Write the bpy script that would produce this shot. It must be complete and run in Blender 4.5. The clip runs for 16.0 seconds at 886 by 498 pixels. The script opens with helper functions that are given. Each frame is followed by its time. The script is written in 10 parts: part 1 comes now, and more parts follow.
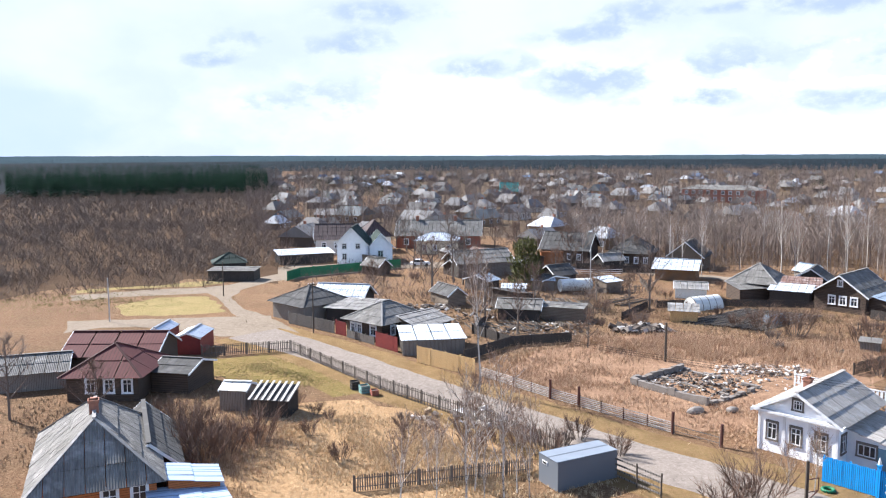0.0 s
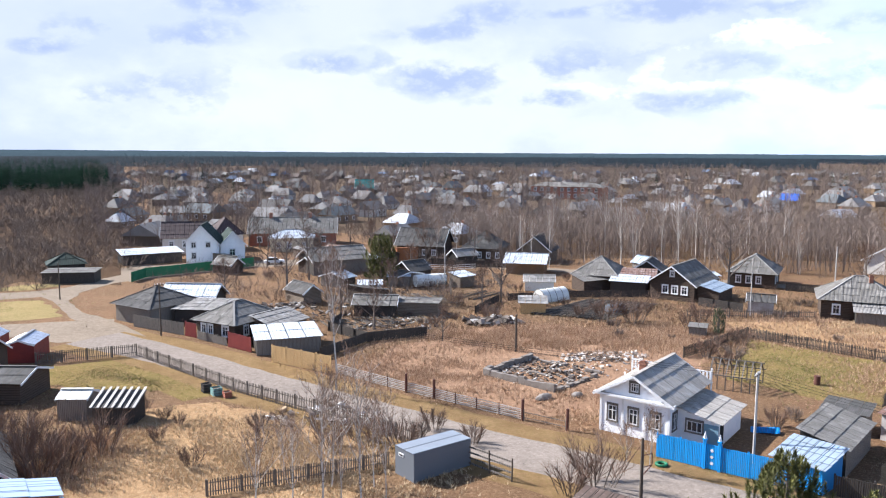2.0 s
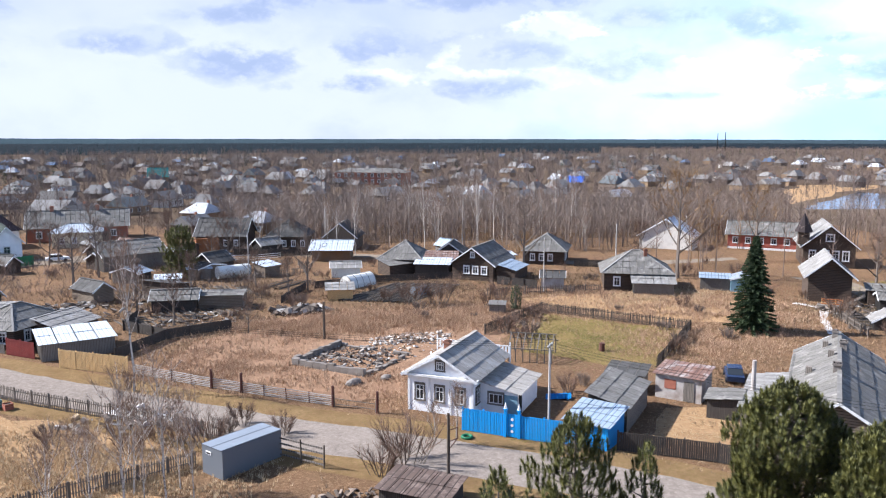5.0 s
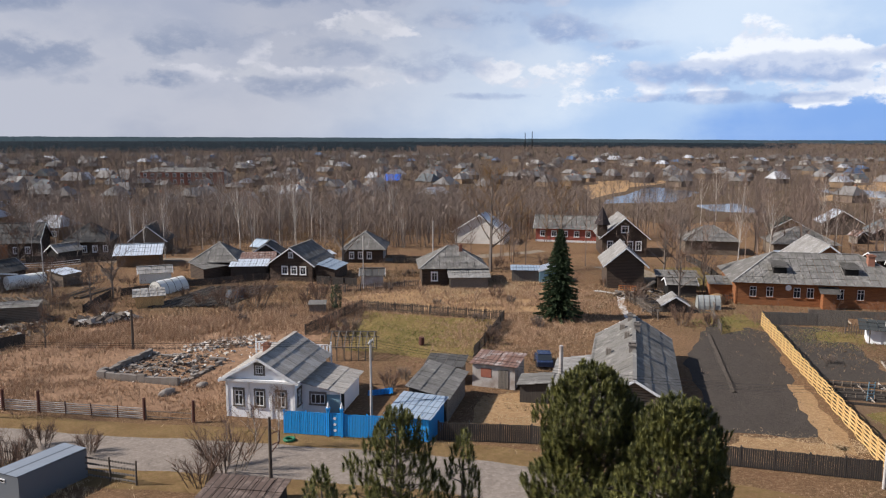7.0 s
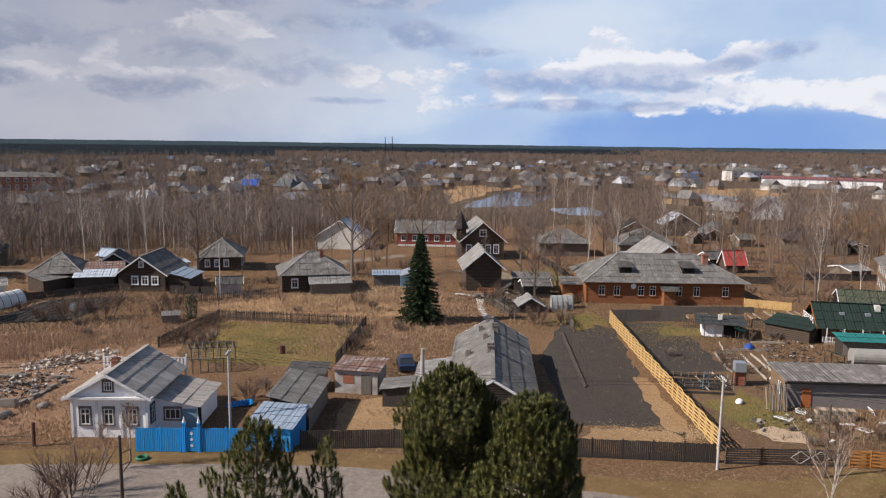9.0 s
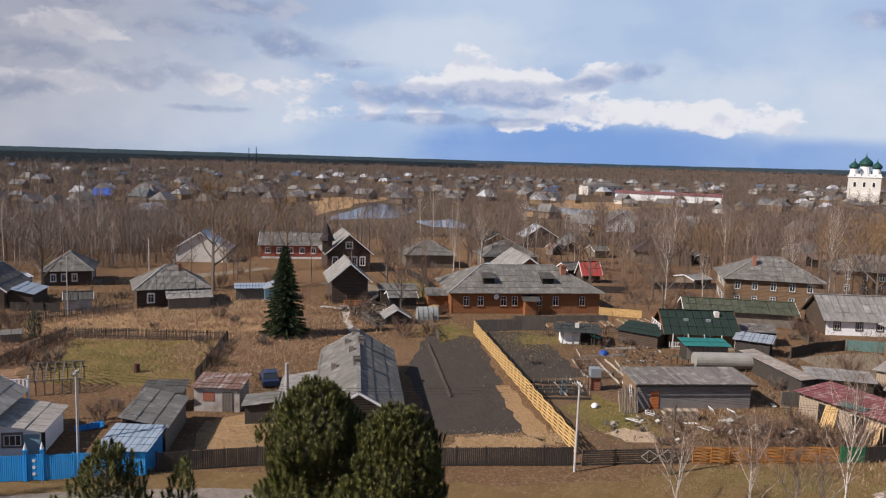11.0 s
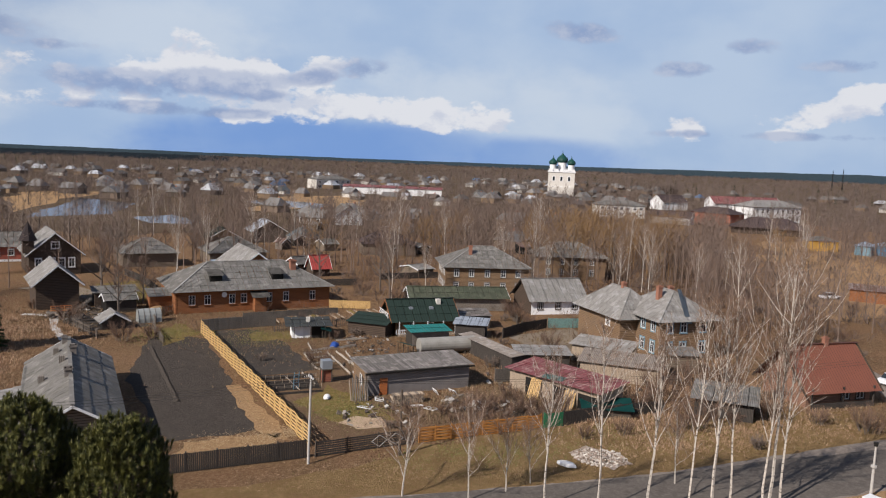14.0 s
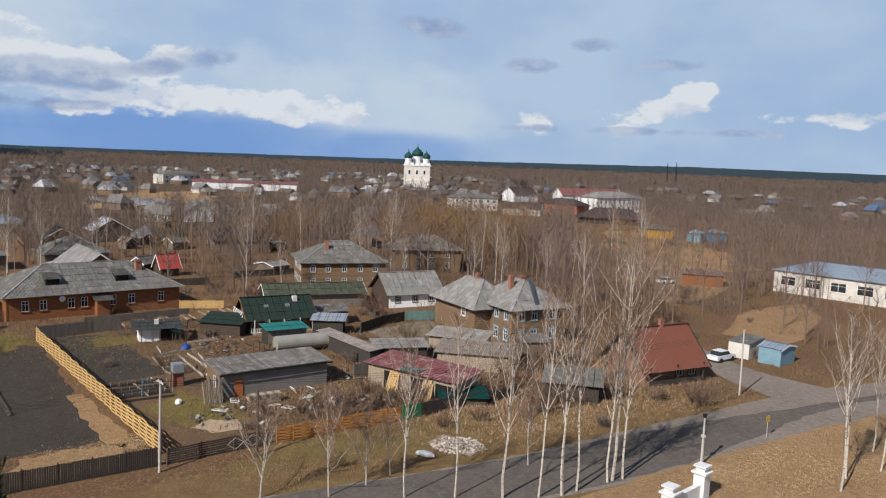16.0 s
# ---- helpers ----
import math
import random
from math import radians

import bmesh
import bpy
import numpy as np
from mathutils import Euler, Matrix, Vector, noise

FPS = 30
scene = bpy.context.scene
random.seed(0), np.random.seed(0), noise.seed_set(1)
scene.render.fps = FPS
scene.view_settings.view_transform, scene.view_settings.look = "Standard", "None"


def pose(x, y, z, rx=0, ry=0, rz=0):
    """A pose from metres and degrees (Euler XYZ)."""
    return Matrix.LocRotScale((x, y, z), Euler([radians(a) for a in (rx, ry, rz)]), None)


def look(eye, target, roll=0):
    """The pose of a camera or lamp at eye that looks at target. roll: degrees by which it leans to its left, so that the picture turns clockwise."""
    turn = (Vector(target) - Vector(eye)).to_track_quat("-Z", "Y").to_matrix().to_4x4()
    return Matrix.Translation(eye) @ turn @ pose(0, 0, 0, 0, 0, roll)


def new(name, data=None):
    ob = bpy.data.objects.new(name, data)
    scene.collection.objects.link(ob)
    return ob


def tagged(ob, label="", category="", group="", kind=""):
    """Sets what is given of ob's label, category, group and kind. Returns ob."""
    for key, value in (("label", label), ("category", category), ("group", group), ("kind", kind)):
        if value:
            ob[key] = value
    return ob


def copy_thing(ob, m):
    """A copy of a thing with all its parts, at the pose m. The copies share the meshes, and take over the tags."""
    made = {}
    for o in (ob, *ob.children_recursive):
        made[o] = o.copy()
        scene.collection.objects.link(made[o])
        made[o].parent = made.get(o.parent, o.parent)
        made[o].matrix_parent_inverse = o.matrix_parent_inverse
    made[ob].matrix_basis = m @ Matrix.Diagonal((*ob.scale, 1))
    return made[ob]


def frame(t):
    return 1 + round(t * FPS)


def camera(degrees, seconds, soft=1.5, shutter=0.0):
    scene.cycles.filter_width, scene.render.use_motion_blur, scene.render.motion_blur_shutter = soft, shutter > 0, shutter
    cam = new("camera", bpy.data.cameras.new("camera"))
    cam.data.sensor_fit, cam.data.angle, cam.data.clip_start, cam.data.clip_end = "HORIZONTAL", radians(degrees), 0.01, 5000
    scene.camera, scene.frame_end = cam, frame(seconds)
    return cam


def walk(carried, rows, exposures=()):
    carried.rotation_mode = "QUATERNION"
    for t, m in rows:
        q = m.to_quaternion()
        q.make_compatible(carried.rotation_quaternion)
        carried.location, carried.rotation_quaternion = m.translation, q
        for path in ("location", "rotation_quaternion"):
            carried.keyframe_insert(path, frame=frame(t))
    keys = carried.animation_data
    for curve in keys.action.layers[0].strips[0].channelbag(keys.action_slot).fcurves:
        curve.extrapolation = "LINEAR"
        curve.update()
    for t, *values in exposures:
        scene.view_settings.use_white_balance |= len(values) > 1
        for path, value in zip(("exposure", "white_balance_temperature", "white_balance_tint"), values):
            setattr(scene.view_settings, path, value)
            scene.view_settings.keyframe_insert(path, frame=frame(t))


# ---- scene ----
cam = camera(58.85, 16.0, 1.15)
PATH = [
    (0.0, -0.00, 0.00, 24.00, 83.18, 0.33, -0.04),
    (0.5, 0.06, -0.15, 23.98, 83.09, 0.28, -2.16),
    (1.0, 0.12, -0.29, 24.00, 82.98, 0.15, -5.64),
    (1.5, 0.15, -0.39, 24.00, 82.98, -0.04, -8.43),
    (2.0, 0.15, -0.49, 24.00, 82.94, -0.20, -10.48),
    (2.5, 0.13, -0.58, 24.02, 82.84, -0.19, -12.39),
    (3.0, 0.13, -0.67, 24.06, 82.74, -0.25, -15.12),
    (3.5, 0.13, -0.76, 24.10, 82.56, -0.12, -17.05),
    (6.0, 0.23, -1.15, 24.14, 81.75, -0.29, -31.67),
    (6.5, 0.20, -1.24, 24.14, 81.79, -0.44, -35.29),
    (7.0, 0.17, -1.37, 24.16, 81.85, -0.17, -37.85),
    (7.5, 0.14, -1.52, 24.19, 81.88, 0.04, -40.06),
    (8.0, 0.12, -1.60, 24.24, 81.93, -0.22, -42.90),
    (8.5, 0.08, -1.66, 24.28, 82.02, -0.38, -45.65),
    (9.0, 0.05, -1.73, 24.29, 82.26, -0.64, -47.92),
    (11.5, -0.06, -2.05, 24.37, 83.46, -2.06, -61.11),
    (12.0, -0.15, -2.15, 24.40, 83.55, -2.51, -65.18),
    (12.5, -0.29, -2.28, 24.44, 83.62, -2.71, -68.67),
    (13.0, -0.45, -2.37, 24.51, 83.57, -2.70, -72.17),
    (13.5, -0.61, -2.43, 24.58, 83.62, -2.57, -75.38),
    (14.0, -0.72, -2.47, 24.62, 83.52, -2.39, -77.08),
    (14.5, -0.80, -2.52, 24.65, 83.35, -2.03, -79.32),
    (15.0, -0.87, -2.56, 24.69, 83.31, -1.92, -81.77),
    (15.5, -0.94, -2.65, 24.74, 83.39, -2.06, -85.19),
    (16.0, -1.01, -2.76, 24.78, 83.48, -2.26, -87.50),
]
walk(cam, [(t, pose(x, y, z, rx, ry, rz)) for t, x, y, z, rx, ry, rz in PATH],
     [(0, 1.64, 5950, 12), (2, 1.46, 5950, 13), (3.5, 1.41, 5800, 12), (6, 1.20, 5900, 14), (6.5, 0.65, 6300, 12), (7, 0.54, 6400, 13), (9, 0.40, 6550, 15), (12.5, 0.24, 6600, 16), (16, 0.15, 6380, 11)])

# ---- light: broken cloud, afternoon sun ----
SUN_AZ, SUN_EL = -56.0, 38.0
world = bpy.data.worlds.new("sky")
scene.world = world
world.use_nodes = True
wt = world.node_tree
wt.nodes.clear()


def wn(kind, **kw):
    n = wt.nodes.new(kind)
    for k, v in kw.items():
        n.inputs[k].default_value = v
    return n


def wmath(op, a, b=None, c=None, clamp=False):
    n = wt.nodes.new("ShaderNodeMath")
    n.operation, n.use_clamp = op, clamp
    for i, v in enumerate((a, b, c)):
        if v is None:
            continue
        if isinstance(v, (int, float)):
            n.inputs[i].default_value = v
        else:
            wt.links.new(v, n.inputs[i])
    return n.outputs[0]


def wmix(fac, a, b):
    n = wt.nodes.new("ShaderNodeMix")
    n.data_type = "RGBA"
    for sock, v in ((n.inputs[0], fac), (n.inputs[6], a), (n.inputs[7], b)):
        if isinstance(v, tuple) or isinstance(v, float):
            sock.default_value = v
        else:
            wt.links.new(v, sock)
    return n.outputs[2]


coord = wn("ShaderNodeTexCoord")
sep = wn("ShaderNodeSeparateXYZ")
wt.links.new(coord.outputs["Generated"], sep.inputs[0])
sky = wn("ShaderNodeTexSky")
sky.sky_type, sky.sun_disc = "NISHITA", False
sky.sun_elevation, sky.sun_rotation = radians(SUN_EL), radians(SUN_AZ)
sky.dust_density, sky.ozone_density = 1.0, 1.0
zz = wmath("MAXIMUM", sep.outputs[2], 0.0)


def wnoise(vec, scale, detail, rough, offset):
    mp = wn("ShaderNodeMapping")
    mp.inputs["Location"].default_value = offset
    wt.links.new(vec, mp.inputs[0])
    n = wn("ShaderNodeTexNoise", Scale=scale, Detail=detail, Roughness=rough)
    wt.links.new(mp.outputs[0], n.inputs["Vector"])
    return n.outputs[0]


def wramp(v, lo, hi):
    n = wt.nodes.new("ShaderNodeMapRange")
    n.interpolation_type = "SMOOTHSTEP"
    n.inputs[1].default_value, n.inputs[2].default_value = lo, hi
    wt.links.new(v, n.inputs[0])
    return n.outputs[0]


# azimuth and elevation in degrees
az_deg = wmath("MULTIPLY", wmath("ARCTAN2", sep.outputs[0], sep.outputs[1]), 57.2958)
el_deg = wmath("MULTIPLY", wmath("ARCSINE", sep.outputs[2]), 57.2958)
tall = wn("ShaderNodeCombineXYZ")
wt.links.new(sep.outputs[0], tall.inputs[0])
wt.links.new(sep.outputs[1], tall.inputs[1])
wt.links.new(wmath("MULTIPLY", zz, 1.7), tall.inputs[2])


def clouds(blobs):
    """How deep inside the nearest of the clouds: 1 at a centre, 0 on an edge. Each: azimuth, elevation, half width, half height, slant."""
    least = 9.0
    for a0, e0, wa, he, slant in blobs:
        u = wmath("MULTIPLY_ADD", az_deg, 1 / wa, -a0 / wa)
        v = wmath("MULTIPLY_ADD", el_deg, 1 / he, -e0 / he)
        if slant:
            v = wmath("MULTIPLY_ADD", u, -slant * wa / he, v)
        least = wmath("MINIMUM", least, wmath("MULTIPLY_ADD", u, wmath("MULTIPLY", u, 1.0), wmath("MULTIPLY", v, v)))
    return wmath("SUBTRACT", 1.0, least)


def torn(field, wave, k):
    return wmath("MULTIPLY_ADD", wmath("SUBTRACT", wave, 0.5), k, field)


# grey-blue bellies of broken cloud, sunlit heaps with flat bases, and a clear deep blue strip under them
puff = wnoise(tall.outputs[0], 17.0, 8.0, 0.60, (5.3, 0.9, 0.4))
puff_up = wnoise(tall.outputs[0], 17.0, 6.0, 0.55, (5.3, 0.9, 0.43))
soft_ = wnoise(tall.outputs[0], 9.0, 7.0, 0.55, (2.1, 4.4, 1.0))
veil = wnoise(tall.outputs[0], 5.0, 5.0, 0.5, (7.7, 1.4, 3.0))
BELLIES = [(22.4, 6.6, 5.4, 1.15, 0.08), (29.0, 5.8, 3.6, 0.9, 0.03), (38.2, 5.1, 3.9, 1.35, 0.05), (39.0, 8.2, 4.4, 0.75, -0.04), (47.3, 7.2, 3.4, 0.9, -0.12),
           (50.6, 6.3, 2.4, 0.35, 0.0), (10.0, 8.3, 3.6, 0.6, 0.05), (14.5, 9.6, 3.4, 0.9, 0.1), (-6.4, 7.9, 3.6, 0.9, 0.1), (-14.2, 7.9, 2.2, 0.8, 0.1), (-16.5, 6.6, 2.6, 0.5, 0.05),
           (34.0, 9.4, 3.2, 0.55, 0.0), (25.5, 9.6, 5.0, 0.9, 0.02), (2.0, 6.2, 4.2, 0.9, 0.05), (17.5, 3.7, 4.0, 0.6, 0.02), (-2.5, 9.9, 4.6, 0.8, 0.0), (43.0, 9.9, 3.4, 0.7, 0.0), (27.5, 3.5, 4.2, 0.8, 0.0), (10.5, 5.1, 4.5, 1.1, 0.05), (-8.0, 4.2, 4.6, 1.5, 0.2),
           (53.5, 4.2, 6.0, 0.85, -0.02), (59.5, 4.5, 5.2, 0.8, 0.03), (62.5, 4.0, 3.2, 0.5, 0.0), (57.0, 2.7, 7.0, 0.4, 0.0), (67.8, 5.4, 2.6, 0.5, 0.12), (71.0, 6.0, 1.9, 0.7, 0.05),
           (86.6, 9.2, 2.2, 0.6, -0.1), (93.9, 6.8, 2.0, 0.45, 0.0), (97.3, 8.2, 2.0, 0.5, 0.0), (103.0, 7.0, 2.0, 0.4, 0.0), (100.5, 2.5, 7.6, 0.28, 0.0), (41.0, 2.9, 4.2, 0.3, 0.0), (20.0, 9.6, 3.0, 0.4, 0.0)]
HEAPS = [(47.6, 4.2, 3.0, 1.3, 0.1), (44.5, 3.5, 2.2, 0.7, 0.0), (52.0, 3.3, 5.0, 0.7, 0.0), (58.8, 5.6, 3.4, 1.6, 0.0), (63.5, 5.3, 3.0, 1.2, 0.0), (68.3, 5.6, 2.6, 0.9, 0.1), (66.5, 3.4, 8.0, 0.95, 0.02), (75.0, 3.4, 6.5, 0.95, -0.04),
         (80.5, 2.7, 3.4, 0.55, -0.05), (61.0, 3.4, 3.0, 0.6, 0.0), (94.4, 3.0, 1.5, 0.75, 0.0), (96.8, 2.8, 1.6, 0.5, 0.0), (101.8, 3.7, 3.4, 0.9, 0.16), (104.6, 5.0, 1.8, 0.75, 0.3),
         (26.0, 6.2, 1.6, 0.9, 0.3), (33.5, 4.0, 3.0, 0.8, 0.0), (41.5, 4.6, 1.6, 1.0, 0.0), (24.0, 4.3, 5.0, 0.8, 0.0), (33.0, 7.6, 3.0, 0.8, 0.0), (114.0, 3.6, 3.0, 0.5, 0.0)]
PALE = [(8.0, 3.0, 26.0, 5.5, 0.0), (78.0, 4.6, 11.0, 2.8, 0.0), (85.0, 3.0, 7.0, 2.0, -0.05), (40.0, 4.0, 12.0, 4.0, 0.0), (56.0, 7.4, 10.0, 2.4, 0.0)]
STRIP = [(69.0, 0.4, 15.5, 2.5, 0.0), (84.0, 0.0, 8.0, 2.1, 0.0), (-30.0, 2.2, 9.0, 3.0, 0.0)]
belly = wramp(torn(torn(clouds(BELLIES), puff, 6.5), soft_, 6.0), -0.55, 1.05)
heap = wramp(torn(torn(clouds(HEAPS), puff, 9.0), soft_, 5.0), -0.3, 0.75)
pale = wramp(torn(clouds(PALE), soft_, 3.0), -0.3, 1.0)
strip = wmath("MULTIPLY", wramp(torn(clouds(STRIP), soft_, 1.6), -0.25, 0.8), 0.85)
fold = wramp(wmath("SUBTRACT", puff_up, puff), -0.06, 0.10)
sunv = wt.nodes.new("ShaderNodeVectorMath")
sunv.operation = "DOT_PRODUCT"
wt.links.new(coord.outputs["Generated"], sunv.inputs[0])
sunv.inputs[1].default_value = (math.sin(radians(SUN_AZ)) * 0.8, math.cos(radians(SUN_AZ)) * 0.8, 0.6)
toward = wramp(sunv.outputs["Value"], -0.24, 0.18)
tops = wmix(toward, (6.8, 7.15, 7.5, 1.0), (4.7, 4.85, 5.3, 1.0))
tops = wmix(wmath("MULTIPLY", fold, 0.5), tops, wmix(toward, (4.2, 4.9, 6.2, 1.0), (3.4, 3.7, 4.2, 1.0)))
bases = wmix(toward, (2.3, 3.2, 5.1, 1.0), (1.95, 2.4, 3.35, 1.0))
deep = wmix(toward, (1.5, 2.95, 6.1, 1.0), (2.5, 3.05, 3.9, 1.0))
hazy = wmix(toward, (4.65, 5.75, 7.0, 1.0), (3.75, 3.95, 4.45, 1.0))
thin = wmix(toward, (3.35, 4.65, 6.5, 1.0), (2.95, 3.3, 4.1, 1.0))
back = wmix(wmath("MULTIPLY", wramp(veil, 0.36, 0.68), 0.7), thin, hazy)
back = wmix(wmath("MULTIPLY", pale, 0.8), back, wmix(toward, (5.3, 6.2, 7.1, 1.0), (4.05, 4.25, 4.75, 1.0)))
back = wmix(strip, back, wmix(wmath("MULTIPLY", wramp(veil, 0.4, 0.7), 0.35), deep, thin))
back = wmix(heap, back, tops)
skycol = wmix(wmath("MULTIPLY", belly, 0.85), back, wmix(wmath("MULTIPLY", wramp(puff, 0.42, 0.66), 0.45), bases, tops))
high = wramp(zz, 0.20, 0.50)
skycol = wmix(wmath("MULTIPLY", high, 0.9), skycol, wmix(0.6, sky.outputs[0], (0.7, 1.2, 2.4, 1.0)))
bg = wn("ShaderNodeBackground", Strength=0.092)
wt.links.new(skycol, bg.inputs["Color"])
wout = wn("ShaderNodeOutputWorld")
wt.links.new(bg.outputs[0], wout.inputs[0])

sun = new("sun", bpy.data.lights.new("sun", "SUN"))
sun.data.energy, sun.data.angle, sun.data.color = 5.0, radians(0.7), (1.0, 0.94, 0.85)
a_, e_ = radians(SUN_AZ), radians(SUN_EL)
sun_dir = Vector((math.sin(a_) * math.cos(e_), math.cos(a_) * math.cos(e_), math.sin(e_)))
sun.matrix_basis = look(sun_dir * 300, (0, 0, 0))


# ---- materials ----
class Mat:
    """A node material under construction."""

    def __init__(self, name, rough=0.85, metal=0.0, spec=0.3):
        self.m = bpy.data.materials.new(name)
        self.m.use_nodes = True
        self.t = self.m.node_tree
        self.b = self.t.nodes["Principled BSDF"]
        self.b.inputs["Roughness"].default_value = rough
        self.b.inputs["Metallic"].default_value = metal
        self.b.inputs["Specular IOR Level"].default_value = spec
        tc = self.t.nodes.new("ShaderNodeTexCoord")
        self.obj, self.uv = tc.outputs["Object"], tc.outputs["UV"]
        geo = self.t.nodes.new("ShaderNodeNewGeometry")
        self.pos, self.island = geo.outputs["Position"], geo.outputs["Random Per Island"]
        self.rand = self.t.nodes.new("ShaderNodeObjectInfo").outputs["Random"]

    def put(self, sock, v):
        if isinstance(v, (int, float)):
            sock.default_value = v
        elif isinstance(v, tuple):
            sock.default_value = v if len(v) == len(sock.default_value) else (*v, 1.0)
        else:
            self.t.links.new(v, sock)

    def noise(self, scale, detail=5.0, rough=0.6, vec=None, stretch=None, lo=0.3, hi=0.7):
        vec = vec or self.obj
        if stretch:
            mp = self.t.nodes.new("ShaderNodeMapping")
            mp.inputs["Scale"].default_value = stretch
            self.t.links.new(vec, mp.inputs[0])
            vec = mp.outputs[0]
        n = self.t.nodes.new("ShaderNodeTexNoise")
        n.inputs["Scale"].default_value, n.inputs["Detail"].default_value, n.inputs["Roughness"].default_value = scale, detail, rough
        self.t.links.new(vec, n.inputs["Vector"])
        return self.ramp(n.outputs[0], lo, hi)

    def ramp(self, v, lo, hi):
        n = self.t.nodes.new("ShaderNodeMapRange")
        n.inputs[1].default_value, n.inputs[2].default_value = lo, hi
        self.t.links.new(v, n.inputs[0])
        return n.outputs[0]

    def wave(self, scale, axis="Z", distortion=0.0, vec=None, profile="SIN"):
        n = self.t.nodes.new("ShaderNodeTexWave")
        n.bands_direction, n.wave_profile = axis, profile
        n.inputs["Scale"].default_value, n.inputs["Distortion"].default_value = scale, distortion
        self.t.links.new(vec or self.obj, n.inputs["Vector"])
        return n.outputs["Fac"]

    def math(self, op, a, b=0.0, clamp=False):
        n = self.t.nodes.new("ShaderNodeMath")
        n.operation, n.use_clamp = op, clamp
        self.put(n.inputs[0], a)
        self.put(n.inputs[1], b)
        return n.outputs[0]

    def mix(self, f, a, b, how="MIX"):
        n = self.t.nodes.new("ShaderNodeMix")
        n.data_type, n.blend_type = "RGBA", how
        self.put(n.inputs[0], f)
        self.put(n.inputs[6], a)
        self.put(n.inputs[7], b)
        return n.outputs[2]

    def choose(self, f, cols):
        n = self.t.nodes.new("ShaderNodeValToRGB")
        n.color_ramp.interpolation = "CONSTANT"
        els = n.color_ramp.elements
        for i, c in enumerate(cols):
            e = els[i] if i < 2 else els.new(0.5)
            e.position, e.color = i / len(cols), (*c, 1.0)
        self.put(n.inputs[0], f)
        return n.outputs[0]

    def bump(self, h, strength, dist):
        n = self.t.nodes.new("ShaderNodeBump")
        n.inputs["Strength"].default_value, n.inputs["Distance"].default_value = strength, dist
        self.put(n.inputs["Height"], h)
        self.t.links.new(n.outputs[0], self.b.inputs["Normal"])
        return self

    def col(self, c):
        self.put(self.b.inputs["Base Color"], c)
        return self


def surf(name, c1, c2, scale=3.0, rough=0.85, metal=0.0, grain=0.25, bump=0.02, spec=0.3, vary=0.0, world_space=False):
    """Two-tone surface: broad stains between c1 and c2, fine grain, a little relief."""
    m = Mat(name, rough, metal, spec)
    v = m.pos if world_space else m.obj
    broad, fine = m.noise(scale, 4, 0.6, v), m.noise(scale * 14, 4, 0.65, v)
    c = m.mix(broad, c1, c2)
    c = m.mix(m.math("MULTIPLY", fine, grain), c, tuple(x * 0.35 for x in c1))
    if vary:
        k = m.math("MULTIPLY", m.rand, vary)
        c = m.mix(k, c, tuple(x * 0.3 for x in c1))
    return m.col(c).bump(fine, 0.5, bump).m


def planks(name, c1, c2, step=0.18, axis="Z", rough=0.85, depth=0.03, bleach=None):
    """Board cladding: dark joints every step metres, each board streaked along its length."""
    m = Mat(name, rough)
    along = (0.6, 0.6, 9.0) if axis == "Z" else (9.0, 9.0, 0.6)
    streak = m.noise(1.3, 5, 0.65, stretch=along)
    broad = m.noise(0.5, 3, 0.6)
    w = m.wave(math.pi / step / 10, axis, 0.0)
    joint = m.ramp(w, 0.0, 0.14)
    c = m.mix(streak, c1, c2)
    if bleach:
        c = m.mix(m.math("MULTIPLY", broad, 0.7), c, bleach)
    c = m.mix(m.math("SUBTRACT", 1.0, joint), c, tuple(x * 0.22 for x in c1))
    return m.col(c).bump(joint, 0.8, depth).m


def slate(name, c1, c2, moss=(0.10, 0.095, 0.07), vary=0.5, pitch=0.17):
    """Corrugated fibre-cement sheets, waves running up the slope (UV in metres)."""
    m = Mat(name, 0.9, 0.0, 0.25)
    w = m.wave(math.pi / pitch / 10, "X", 0.0, m.uv)
    broad = m.noise(0.55, 5, 0.65, m.pos)
    fine = m.noise(7.0, 4, 0.7, m.pos)
    c = m.mix(m.island, c1, c2)
    c = m.mix(m.math("MULTIPLY", m.rand, vary), c, c2)
    c = m.mix(m.math("MULTIPLY", broad, 0.6), c, moss)
    c = m.mix(m.math("MULTIPLY", m.noise(1.6, 5, 0.7, m.uv, (2.5, 0.4, 1.0), 0.46, 0.68), 0.75), c, tuple(x * 0.35 for x in c2))
    c = m.mix(m.math("MULTIPLY", m.noise(0.9, 4, 0.6, m.pos, None, 0.52, 0.7), 0.45), c, tuple(min(0.6, x * 1.7) for x in c1))
    c = m.mix(m.math("MULTIPLY", fine, 0.35), c, tuple(x * 0.45 for x in c1))
    c = m.mix(m.math("MULTIPLY", m.math("SUBTRACT", 1.0, w), 0.25), c, tuple(x * 0.35 for x in c1))
    return m.col(c).bump(w, 0.9, 0.05).m


